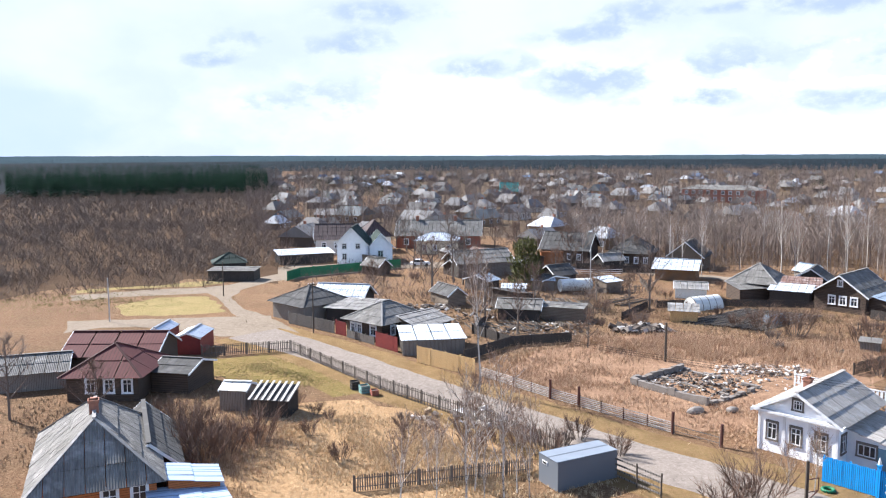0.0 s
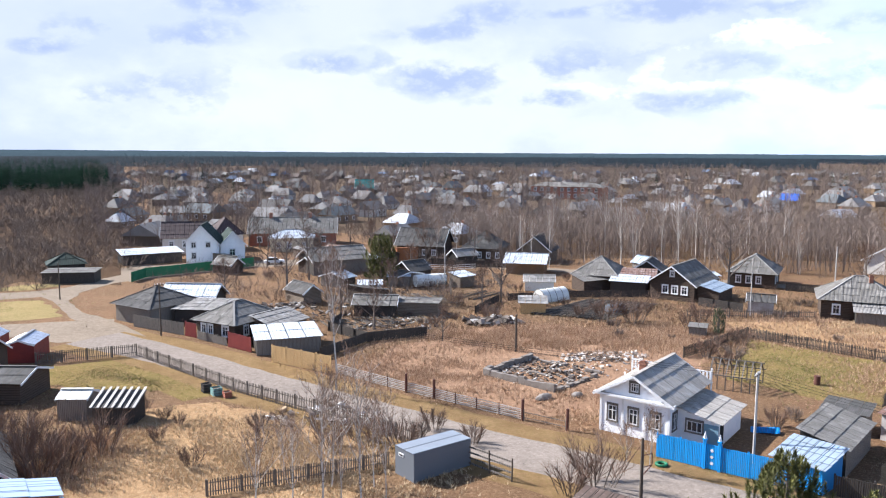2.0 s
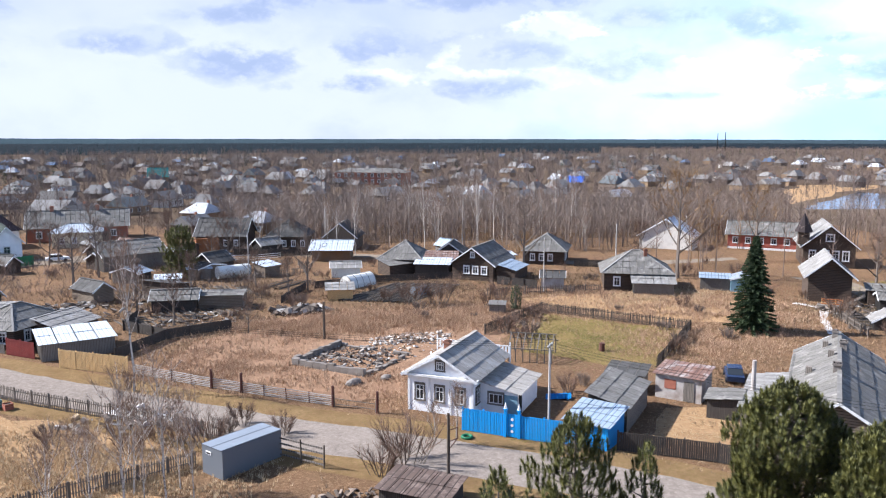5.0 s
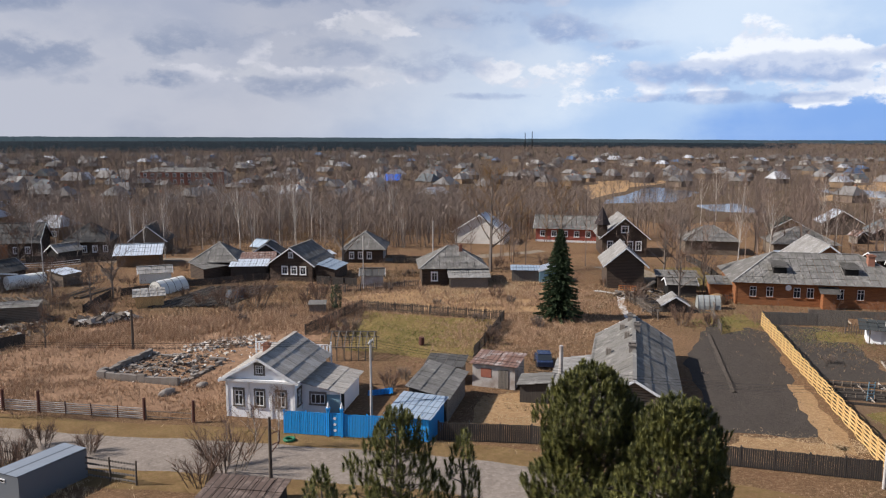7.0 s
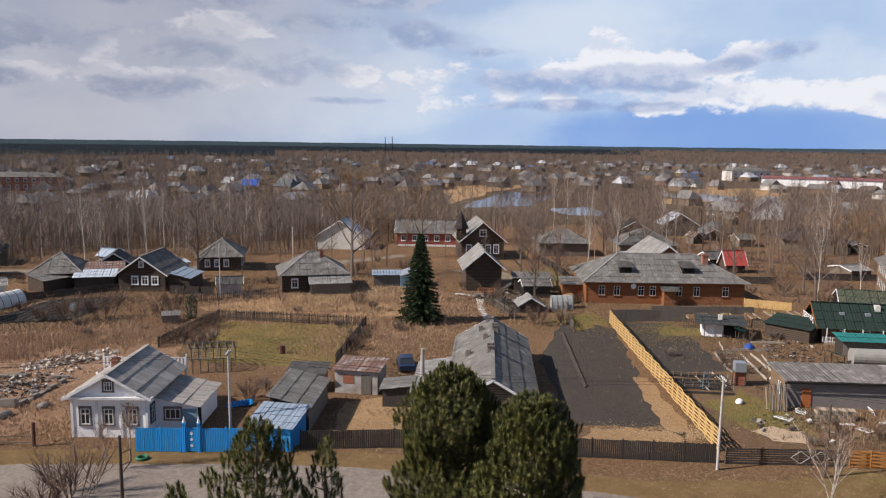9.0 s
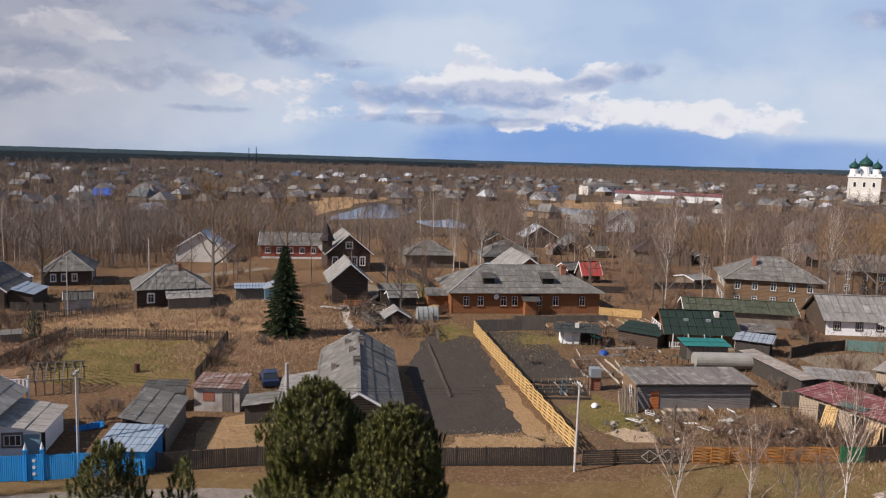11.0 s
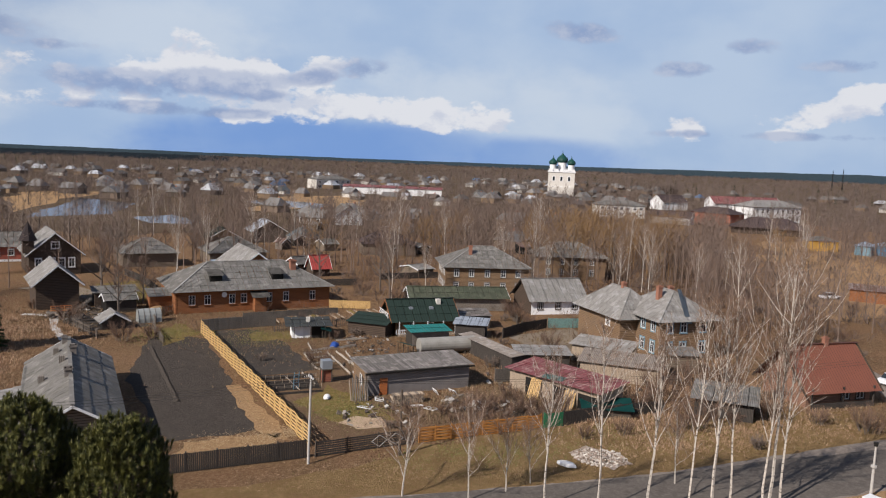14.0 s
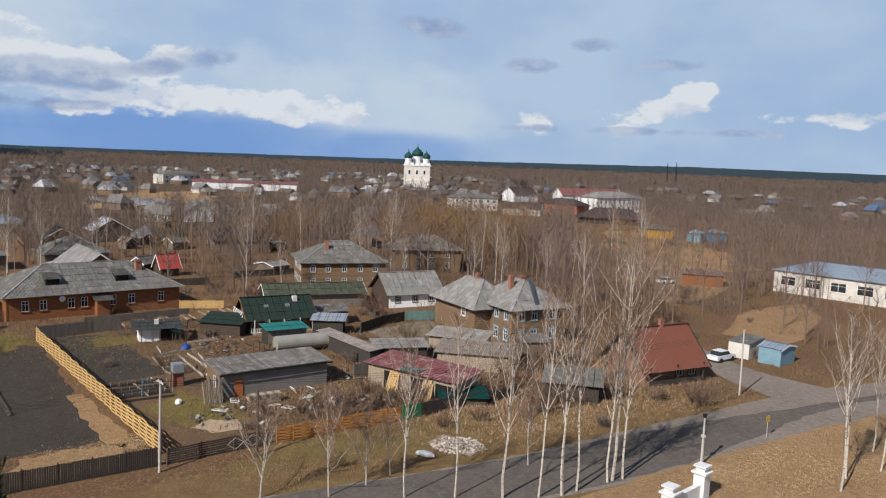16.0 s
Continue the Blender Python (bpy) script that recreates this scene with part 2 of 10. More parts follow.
def tin(name, c1, c2, rough=0.38, metal=0.75, rust=None, pitch=0.5):
    m = Mat(name, rough, metal)
    w = m.ramp(m.wave(math.pi / pitch / 10, "X", 0.0, m.uv), 0.0, 0.12)
    broad = m.noise(0.7, 5, 0.65, m.pos)
    c = m.mix(broad, c1, c2)
    c = m.mix(m.math("MULTIPLY", m.island, 0.35), c, c2)
    if rust:
        c = m.mix(m.noise(1.1, 6, 0.7, m.pos, lo=0.5, hi=0.62), c, rust)
    c = m.mix(m.math("SUBTRACT", 1.0, w), c, tuple(x * 0.5 for x in c2))
    return m.col(c).bump(w, 0.6, 0.04).m


# ground covers
gm = Mat("meadow", 0.97, 0.0, 0.1)
g1 = gm.noise(0.035, 6, 0.62, gm.pos, lo=0.38, hi=0.62)
g2 = gm.noise(0.21, 6, 0.65, gm.pos, lo=0.35, hi=0.65)
g3 = gm.noise(1.6, 6, 0.7, gm.pos, lo=0.3, hi=0.7)
g4 = gm.noise(9.0, 4, 0.75, gm.pos, lo=0.25, hi=0.75)
c = gm.mix(g1, (0.25, 0.165, 0.10), (0.15, 0.088, 0.054))
c = gm.mix(gm.math("MULTIPLY", g2, 0.65), c, (0.105, 0.088, 0.045))
c = gm.mix(gm.math("MULTIPLY", g3, 0.5), c, (0.37, 0.275, 0.17))
c = gm.mix(gm.math("MULTIPLY", g4, 0.9), c, (0.04, 0.028, 0.019))
c = gm.mix(gm.math("MULTIPLY", gm.noise(3.4, 6, 0.75, gm.pos, lo=0.5, hi=0.72), 0.6), c, (0.42, 0.33, 0.22))
c = gm.mix(1.0, c, (1.22, 1.03, 0.92), "MULTIPLY")
M_MEADOW = gm.col(c).bump(g4, 0.9, 0.15).m


def cover(name, c1, c2, c3, s=0.25, bump=0.1, dark=0.4, tint=(1.10, 0.95, 0.86)):
    m = Mat(name, 1.0, 0.0, 0.03)
    a = m.noise(s, 5, 0.65, m.pos, lo=0.35, hi=0.65)
    b = m.noise(s * 6, 5, 0.7, m.pos, lo=0.35, hi=0.68)
    d = m.noise(s * 34, 4, 0.75, m.pos, lo=0.25, hi=0.75)
    k = m.mix(m.math("MULTIPLY", b, 0.7), m.mix(a, c1, c2), c3)
    k = m.mix(m.math("MULTIPLY", d, dark), k, tuple(x * 0.3 for x in c1))
    e = m.noise(s * 13, 6, 0.75, m.pos, lo=0.48, hi=0.7)
    k = m.mix(m.math("MULTIPLY", e, dark), k, tuple(min(0.6, x * 1.45) for x in c3))
    e2 = m.noise(s * 11, 6, 0.75, m.obj, (1.3, 0.8, 1.0), lo=0.52, hi=0.72)
    k = m.mix(m.math("MULTIPLY", e2, dark * 1.2), k, tuple(x * 0.4 for x in c2))
    k = m.mix(1.0, k, tint, "MULTIPLY")
    return m.col(k).bump(d, 0.9, bump).m


M_LAWN = cover("spring_grass", (0.13, 0.135, 0.04), (0.19, 0.165, 0.065), (0.29, 0.22, 0.12))
M_YOUNG = cover("yellow_green_grass", (0.20, 0.20, 0.085), (0.28, 0.25, 0.125), (0.34, 0.29, 0.165))
M_STRAW = cover("dry_grass", (0.35, 0.255, 0.145), (0.27, 0.19, 0.105), (0.43, 0.335, 0.21))
M_DULLSTRAW = cover("dull_straw", (0.33, 0.24, 0.14), (0.24, 0.17, 0.10), (0.40, 0.30, 0.19))
M_RUSSET = cover("russet_grass", (0.29, 0.205, 0.14), (0.38, 0.285, 0.20), (0.20, 0.14, 0.10))
M_SOIL = cover("dark_soil", (0.066, 0.058, 0.052), (0.086, 0.076, 0.068), (0.11, 0.096, 0.086), 0.5, 0.08, 0.4, (1.0, 0.97, 0.93))
M_MUD = cover("bare_earth", (0.185, 0.13, 0.095), (0.27, 0.2, 0.145), (0.15, 0.125, 0.07), 0.4, 0.12, 0.5)
M_DIRT = cover("sandy_dirt", (0.22, 0.19, 0.155), (0.165, 0.14, 0.112), (0.27, 0.235, 0.195), 0.16, 0.02, 0.35, (1.03, 0.97, 0.90))
M_ROAD = cover("worn_asphalt", (0.225, 0.195, 0.172), (0.165, 0.143, 0.126), (0.28, 0.247, 0.22), 0.2, 0.008, 0.35, (1.0, 0.97, 0.93))
M_VERGE = cover("road_verge", (0.22, 0.155, 0.09), (0.31, 0.235, 0.135), (0.17, 0.145, 0.062), 0.4, 0.12, 0.3)
M_EARTH = cover("village_earth", (0.10, 0.080, 0.064), (0.135, 0.107, 0.082), (0.08, 0.074, 0.048), 0.06)
M_BANK = cover("mottled_bank", (0.20, 0.14, 0.09), (0.31, 0.225, 0.14), (0.13, 0.095, 0.062), 0.12, 0.2, 0.5)
M_FLOOR_WOOD = cover("wood_litter", (0.075, 0.053, 0.038), (0.105, 0.075, 0.05), (0.06, 0.047, 0.03), 0.06)
wm = Mat("water", 0.08, 0.0, 0.5)
M_WATER = wm.col((0.05, 0.07, 0.10)).bump(wm.noise(0.5, 4, 0.6, wm.pos), 0.15, 0.05).m

# walls and roofs
M_WHITE = surf("white_boards", (0.90, 0.90, 0.90), (0.80, 0.81, 0.83), 1.3, 0.7, grain=0.07, bump=0.004)
M_WHITE_TRIM = surf("white_paint", (0.82, 0.83, 0.84), (0.68, 0.68, 0.67), 2.0, 0.6)
M_LOG = planks("dark_logs", (0.055, 0.038, 0.028), (0.095, 0.068, 0.05), 0.24, depth=0.06)
M_GREYWOOD = planks("weathered_boards", (0.17, 0.145, 0.12), (0.25, 0.22, 0.19), 0.16, "X")
M_GREYWOOD_H = planks("weathered_logs", (0.145, 0.11, 0.08), (0.21, 0.17, 0.13), 0.22)
M_PINKWOOD = planks("pinkish_brown_boards", (0.30, 0.17, 0.115), (0.22, 0.12, 0.085), 0.2)
M_OLDGOLD = planks("golden_logs", (0.30, 0.165, 0.072), (0.165, 0.09, 0.045), 0.22, depth=0.07, bleach=(0.16, 0.115, 0.078))
M_OLDLOG = planks("grey_gold_logs", (0.27, 0.165, 0.085), (0.16, 0.10, 0.06), 0.24, depth=0.08, bleach=(0.18, 0.13, 0.09))
M_ORANGE = planks("orange_brown_boards", (0.33, 0.125, 0.042), (0.19, 0.070, 0.028), 0.19, bleach=(0.22, 0.10, 0.05))
M_REDWALL = surf("red_plaster", (0.42, 0.12, 0.085), (0.33, 0.10, 0.07), 1.2)
M_ORANGEPAINT = planks("orange_paint", (0.46, 0.155, 0.05), (0.38, 0.12, 0.04), 0.16)
M_PALE = surf("pale_plaster", (0.68, 0.65, 0.60), (0.55, 0.52, 0.47), 1.0)
M_CREAM = surf("cream_plaster", (0.66, 0.58, 0.42), (0.56, 0.48, 0.34), 1.0)
M_YELLOW = surf("yellow_paint", (0.50, 0.29, 0.06), (0.40, 0.235, 0.055), 1.0)
M_BRICK = surf("old_brick", (0.34, 0.12, 0.075), (0.26, 0.10, 0.07), 2.5)
M_GREYBLOCK = surf("grey_felt_wall", (0.235, 0.215, 0.205), (0.175, 0.16, 0.155), 0.8)
M_DIRTYWHITE = surf("peeling_whitewash", (0.52, 0.50, 0.48), (0.26, 0.21, 0.18), 0.8, grain=0.4)
M_SLATE = slate("grey_slate", (0.29, 0.275, 0.255), (0.175, 0.166, 0.157), vary=0.8)
M_SLATE_LIGHT = slate("pale_slate", (0.40, 0.385, 0.365), (0.28, 0.268, 0.25), (0.18, 0.165, 0.145))
M_SLATE_BRIGHT = slate("bright_slate", (0.60, 0.555, 0.50), (0.33, 0.305, 0.275), (0.20, 0.185, 0.16), vary=0.8)
M_STREAKROOF = slate("weathered_plank_roof", (0.34, 0.31, 0.29), (0.10, 0.088, 0.08), (0.13, 0.12, 0.10), vary=0.7, pitch=0.35)
M_BLEACHROOF = slate("bleached_board_roof", (0.50, 0.44, 0.38), (0.24, 0.20, 0.17), (0.20, 0.17, 0.14), vary=0.6, pitch=0.35)
M_FELT = surf("black_roofing_felt", (0.030, 0.034, 0.033), (0.050, 0.053, 0.050), 1.2)
M_SLATE_DARK = slate("dark_slate", (0.13, 0.125, 0.12), (0.085, 0.082, 0.08), (0.06, 0.058, 0.05))
M_TIN = tin("galvanised_sheet", (0.66, 0.70, 0.76), (0.50, 0.54, 0.60))
M_GALV = tin("dull_galvanised_sheet", (0.34, 0.375, 0.42), (0.27, 0.30, 0.34), 0.42, 0.12, None, 1.2)
M_GALVLID = tin("weathered_zinc_lid", (0.20, 0.23, 0.27), (0.16, 0.185, 0.22), 0.75, 0.0, None, 1.2)
M_TIN_SKY = tin("pale_blue_sheet_roof", (0.36, 0.46, 0.60), (0.30, 0.39, 0.52), 0.5, 0.1, None, 0.9)
M_TEALWOOD = planks("faded_teal_boards", (0.17, 0.30, 0.28), (0.13, 0.22, 0.21), 0.14, "X")
M_PLANKROOF = planks("bleached_plank_roof", (0.32, 0.27, 0.225), (0.20, 0.165, 0.14), 0.2, "X")
M_DOME = tin("green_dome_sheet", (0.025, 0.15, 0.125), (0.02, 0.11, 0.09), 0.5, 0.0)
M_DARKROAD = cover("darker_road", (0.125, 0.11, 0.10), (0.095, 0.084, 0.078), (0.16, 0.145, 0.13), 0.2, 0.004, 0.35, (1.0, 0.98, 0.95))
M_FILM = surf("dull_greenhouse_film", (0.34, 0.36, 0.35), (0.24, 0.25, 0.24), 1.2, 0.35)
M_GRAVELSAND = cover("spilled_sand", (0.50, 0.42, 0.32), (0.42, 0.35, 0.27), (0.55, 0.47, 0.36), 0.6, 0.05, 0.25)
M_GRAVEL = cover("grey_gravel", (0.48, 0.45, 0.42), (0.36, 0.335, 0.31), (0.52, 0.50, 0.47), 0.8, 0.1, 0.5)
M_BLUEPALE = surf("faded_blue_paint", (0.10, 0.28, 0.46), (0.085, 0.22, 0.37), 1.0)
M_DARKSHEET = tin("dark_rusty_sheet", (0.11, 0.075, 0.06), (0.07, 0.05, 0.042), 0.8, 0.0, (0.16, 0.12, 0.10))
M_REDBRIGHT = tin("bright_red_sheet", (0.42, 0.07, 0.06), (0.34, 0.06, 0.05), 0.6, 0.0)
M_TIN_WHITE = tin("bright_sheet_roof", (0.56, 0.61, 0.67), (0.44, 0.49, 0.55), 0.5, 0.1)
M_TIN_BLUE = tin("bluish_sheet_roof", (0.32, 0.39, 0.47), (0.25, 0.31, 0.38), 0.55, 0.2)
M_RUST = tin("rusty_sheet_roof", (0.22, 0.12, 0.09), (0.14, 0.085, 0.068), 0.8, 0.1, (0.33, 0.29, 0.27))
M_REDROOF = tin("red_metal_tile", (0.105, 0.026, 0.024), (0.08, 0.022, 0.021), 0.85, 0.0, None, 0.35)
M_RASPBERRY = tin("faded_red_sheet", (0.22, 0.06, 0.062), (0.165, 0.05, 0.05), 0.6, 0.0, (0.36, 0.24, 0.21))
M_BROWNROOF = tin("brown_metal_tile", (0.20, 0.072, 0.045), (0.17, 0.062, 0.04), 0.7, 0.0, None, 0.35)
M_DARKROOF = tin("dark_brown_roof", (0.075, 0.05, 0.048), (0.055, 0.04, 0.04), 0.85, 0.0)
M_GREENROOF = tin("dark_green_roof", (0.018, 0.036, 0.028), (0.013, 0.026, 0.021), 0.9, 0.0, None, 0.35)
M_MOSSROOF = slate("mossy_green_slate", (0.10, 0.115, 0.075), (0.06, 0.075, 0.05))
M_TEAL = tin("teal_sheet", (0.02, 0.21, 0.19), (0.018, 0.15, 0.14), 0.6, 0.0)
M_BLUEROOF = tin("blue_sheet", (0.03, 0.14, 0.62), (0.025, 0.11, 0.5), 0.5, 0.0)
M_BLUE = planks("sky_blue_boards", (0.015, 0.34, 0.80), (0.02, 0.28, 0.70), 0.13, "X", 0.6)
M_BLUEWALL = surf("blue_grey_paint", (0.20, 0.34, 0.42), (0.16, 0.27, 0.33), 1.0)
M_NEWBOARD = planks("new_pine_boards", (0.62, 0.42, 0.20), (0.52, 0.33, 0.14), 0.15, "X")
M_NEWWEAVE = surf("fresh_pine_slats", (0.66, 0.45, 0.20), (0.54, 0.33, 0.12), 2.0, vary=0.25)
M_ORANGEWEAVE = surf("orange_stained_slats", (0.52, 0.235, 0.06), (0.42, 0.17, 0.04), 2.0, vary=0.25)
M_FENCE = planks("grey_fence_boards", (0.12, 0.105, 0.09), (0.19, 0.17, 0.15), 0.14, "X")
M_DARKFENCE = planks("dark_fence_boards", (0.040, 0.034, 0.030), (0.070, 0.060, 0.052), 0.14, "X")
M_PICKET = surf("weathered_picket", (0.21, 0.175, 0.145), (0.14, 0.115, 0.095), 2.0, vary=0.5)
M_DARKPICKET = surf("dark_weathered_picket", (0.10, 0.08, 0.065), (0.07, 0.055, 0.045), 2.0, vary=0.4)
M_GREENFENCE = surf("green_profiled_sheet", (0.02, 0.16, 0.075), (0.016, 0.13, 0.06), 1.0, 0.5)
M_REDPAINT = surf("dark_red_paint", (0.22, 0.035, 0.03), (0.16, 0.03, 0.028), 1.5, 0.6)
M_POSTRED = surf("rust_brown_post", (0.12, 0.05, 0.035), (0.08, 0.035, 0.03), 4.0)
M_CONCRETE = surf("pale_concrete", (0.52, 0.50, 0.47), (0.42, 0.40, 0.375), 3.0)
M_POLEWOOD = surf("tarred_pole", (0.075, 0.058, 0.045), (0.11, 0.09, 0.07), 3.0)
# near-black parts, and panels painted as the shade inside doorways and bays
M_DARK = surf("black_and_shade", (0.012, 0.011, 0.01), (0.02, 0.018, 0.016), 2.0, 0.95)
M_CHIMNEY = surf("chimney_brick", (0.36, 0.16, 0.10), (0.25, 0.12, 0.085), 4.0)
M_PLASTIC = surf("milky_plastic", (0.70, 0.70, 0.66), (0.58, 0.58, 0.54), 2.0, 0.45)
M_BARK = surf("grey_bark", (0.13, 0.105, 0.085), (0.19, 0.155, 0.13), 1.5)
M_TWIG = surf("brown_twigs", (0.19, 0.118, 0.082), (0.14, 0.09, 0.066), 0.6, vary=0.3)
M_SCRUB = surf("willow_scrub", (0.17, 0.125, 0.095), (0.115, 0.086, 0.067), 0.02, world_space=True)
M_WOODTWIG = surf("damp_birch_twigs", (0.255, 0.198, 0.162), (0.18, 0.14, 0.117), 0.03, world_space=True)
# greyer than the near twigs: distance haze mixed into the colour
M_HAZETWIG = surf("hazed_far_twigs", (0.185, 0.138, 0.115), (0.125, 0.093, 0.079), 0.02, world_space=True)
M_PARKTWIG = surf("park_twigs", (0.21, 0.152, 0.122), (0.145, 0.103, 0.082), 0.03, world_space=True)
M_PALEPLANK = surf("bleached_planks", (0.50, 0.45, 0.38), (0.36, 0.31, 0.26), 1.5)
M_PALEBOARD = planks("pale_rough_boards", (0.42, 0.33, 0.24), (0.25, 0.20, 0.155), 0.17, "X")
M_TWIG_GREY = surf("grey_twigs", (0.215, 0.165, 0.135), (0.155, 0.12, 0.10), 0.6, vary=0.3)
M_TWIG_GOLD = surf("golden_twigs", (0.27, 0.165, 0.078), (0.20, 0.12, 0.057), 0.6, vary=0.3)
bk = Mat("birch_bark", 0.75)
k1 = bk.noise(3.0, 5, 0.7, stretch=(1.0, 1.0, 2.6), lo=0.53, hi=0.62)
M_TANK = surf("stained_pale_plastic", (0.32, 0.31, 0.28), (0.22, 0.21, 0.19), 0.7, 0.5)
M_BIRCHTWIG = surf("birch_twigs", (0.29, 0.193, 0.133), (0.21, 0.133, 0.093), 0.6, vary=0.3)
M_BIRCH = bk.col(bk.mix(k1, (0.50, 0.455, 0.40), (0.10, 0.082, 0.068))).bump(k1, 0.4, 0.02).m


def leafy(name, c1, c2, spec=0.25):
    m = Mat(name, 0.7 if spec else 1.0, 0.0, spec)
    k = m.mix(m.island, c1, c2)
    k = m.mix(m.noise(0.5, 3, 0.6, m.pos), k, tuple(x * 0.7 for x in c1))
    return m.col(k).m


# sunlit clumps and shaded gaps of the crown painted in by noise
nd = Mat("pine_needles", 0.65, 0.0, 0.25)
clump_shade = nd.mix(nd.noise(2.6, 3, 0.55, nd.pos, lo=0.40, hi=0.62), (0.018, 0.026, 0.008), (0.135, 0.132, 0.032))
M_NEEDLE = nd.col(nd.mix(nd.math("MULTIPLY", nd.island, 0.4), clump_shade, (0.19, 0.18, 0.055))).m
M_SPRUCE = leafy("spruce_needles", (0.03, 0.052, 0.022), (0.07, 0.095, 0.038))
M_FOUND = surf("sooty_concrete", (0.26, 0.235, 0.21), (0.12, 0.095, 0.08), 0.8, grain=0.5)
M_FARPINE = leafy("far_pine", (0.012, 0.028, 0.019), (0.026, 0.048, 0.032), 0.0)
# pine green paled and blued: distance haze put into the colour
M_HAZEPINE = leafy("hazed_horizon_pine", (0.042, 0.062, 0.074), (0.062, 0.088, 0.100), 0.0)
# tree shade and bluish distance haze put into the floor colour
M_SHADED_FLOOR = cover("forest_floor", (0.010, 0.016, 0.022), (0.013, 0.020, 0.026), (0.008, 0.014, 0.020), 0.02)
gl = Mat("window_glass", 0.08, 0.0, 0.6)
M_GLASS = gl.col((0.025, 0.03, 0.036)).m
M_CARBLUE = surf("navy_car_paint", (0.03, 0.05, 0.11), (0.025, 0.04, 0.09), 1.0, 0.25, 0.2, 0.1)
M_CARWHITE = surf("white_car_paint", (0.75, 0.77, 0.8), (0.65, 0.67, 0.7), 1.0, 0.25, 0.0, 0.1)
M_RUBBER = surf("black_rubber", (0.02, 0.02, 0.02), (0.03, 0.03, 0.03), 4.0, 0.8)


# ---- building blocks ----
def part(name, bm, mat, parent, label=""):
    me = bpy.data.meshes.new(name)
    bm.to_mesh(me)
    bm.free()
    me.materials.append(mat)
    ob = new(name, me)
    ob.parent = parent
    return tagged(ob, label)


def thing(name, label, category, m, group="", kind=""):
    ob = new(name)
    ob.empty_display_size = 0.3
    ob.matrix_basis = m
    return tagged(ob, label, category, group, kind)


def solo(name, bm, mat, m, label, category="", group="", kind=""):
    ob = part(name, bm, mat, None)
    ob.matrix_basis = m
    return tagged(ob, label, category, group, kind)


def box(bm, x0, x1, y0, y1, z0, z1):
    v = [bm.verts.new((x, y, z)) for z in (z0, z1) for y in (y0, y1) for x in (x0, x1)]
    for f in ((0, 2, 3, 1), (4, 5, 7, 6), (0, 1, 5, 4), (1, 3, 7, 5), (3, 2, 6, 7), (2, 0, 4, 6)):
        bm.faces.new([v[i] for i in f])


def boxed(*dims):
    bm = bmesh.new()
    box(bm, *dims)
    return bm


def tube(bm, p0, p1, r0, r1, n=8, caps=True):
    p0, p1 = Vector(p0), Vector(p1)
    q = (p1 - p0).to_track_quat("Z", "Y")
    rings = []
    for p, r in ((p0, r0), (p1, r1)):
        rings.append([bm.verts.new(p + q @ Vector((r * math.cos(i * math.tau / n), r * math.sin(i * math.tau / n), 0))) for i in range(n)])
    for i in range(n):
        bm.faces.new((rings[0][i], rings[0][(i + 1) % n], rings[1][(i + 1) % n], rings[1][i]))
    if caps:
        bm.faces.new(rings[0][::-1])
        bm.faces.new(rings[1])


def beam(bm, p0, p1, w, t):
    """A squared timber from p0 to p1."""
    p0, p1 = Vector(p0), Vector(p1)
    d = (p1 - p0).normalized()
    side = d.cross(Vector((0, 0, 1)))
    side = side.normalized() if side.length > 1e-3 else Vector((1, 0, 0))
    upv = side.cross(d)
    v = [bm.verts.new(p + side * sx * w / 2 + upv * sz * t / 2) for p in (p0, p1) for sx, sz in ((-1, -1), (1, -1), (1, 1), (-1, 1))]
    for f in ((3, 2, 1, 0), (4, 5, 6, 7), (0, 1, 5, 4), (1, 2, 6, 5), (2, 3, 7, 6), (3, 0, 4, 7)):
        bm.faces.new([v[i] for i in f])


def at(p, q):
    """Pose at plan point p with local x towards q, and the distance."""
    dx, dy = q[0] - p[0], q[1] - p[1]
    return pose(p[0], p[1], 0, 0, 0, math.degrees(math.atan2(dy, dx))), math.hypot(dx, dy)


def cut(poly, side):
    """The part of a plan polygon on which side() is not negative."""
    out = []
    for i, p in enumerate(poly):
        q = poly[(i + 1) % len(poly)]
        sp, sq = side(p), side(q)
        if sp >= 0:
            out.append(p)
        if (sp < 0) != (sq < 0):
            f = sp / (sp - sq)
            out.append((p[0] + (q[0] - p[0]) * f, p[1] + (q[1] - p[1]) * f))
    return out


def hip_sheets(a, b, c, d, n, cols, rows, rng, sag):
    """Sheets laid square to the eave on a tapering roof plane and trimmed along its hips."""
    ex = (b - a).normalized()
    ey = n.cross(ex)
    L, S = (b - a).length, (d - a).dot(ey)
    dl, cr = (d - a).dot(ex), (c - a).dot(ex)
    out = []
    for j in range(rows):
        v0, v1 = S * j / rows, min(S, S * (j + 1) / rows + 0.03)
        for i in range(cols):
            u0, u1 = L * (i + 0.02) / cols, L * (i + 0.98) / cols
            poly = cut([(u0, v0), (u1, v0), (u1, v1), (u0, v1)], lambda p: p[0] - dl * p[1] / S)
            poly = cut(poly, lambda p: L + (cr - L) * p[1] / S - p[0]) if poly else poly
            poly = [p for k, p in enumerate(poly) if math.hypot(p[0] - poly[k - 1][0], p[1] - poly[k - 1][1]) > 0.01]
            if len(poly) < 3:
                continue
            k = rng.uniform(0.2, 1.6) * sag
            q = [a + ex * x + ey * y + n * (0.015 + (0.03 + k) * (v1 - y) / (v1 - v0)) for x, y in poly]
            out.append((q, n, poly))
    return out


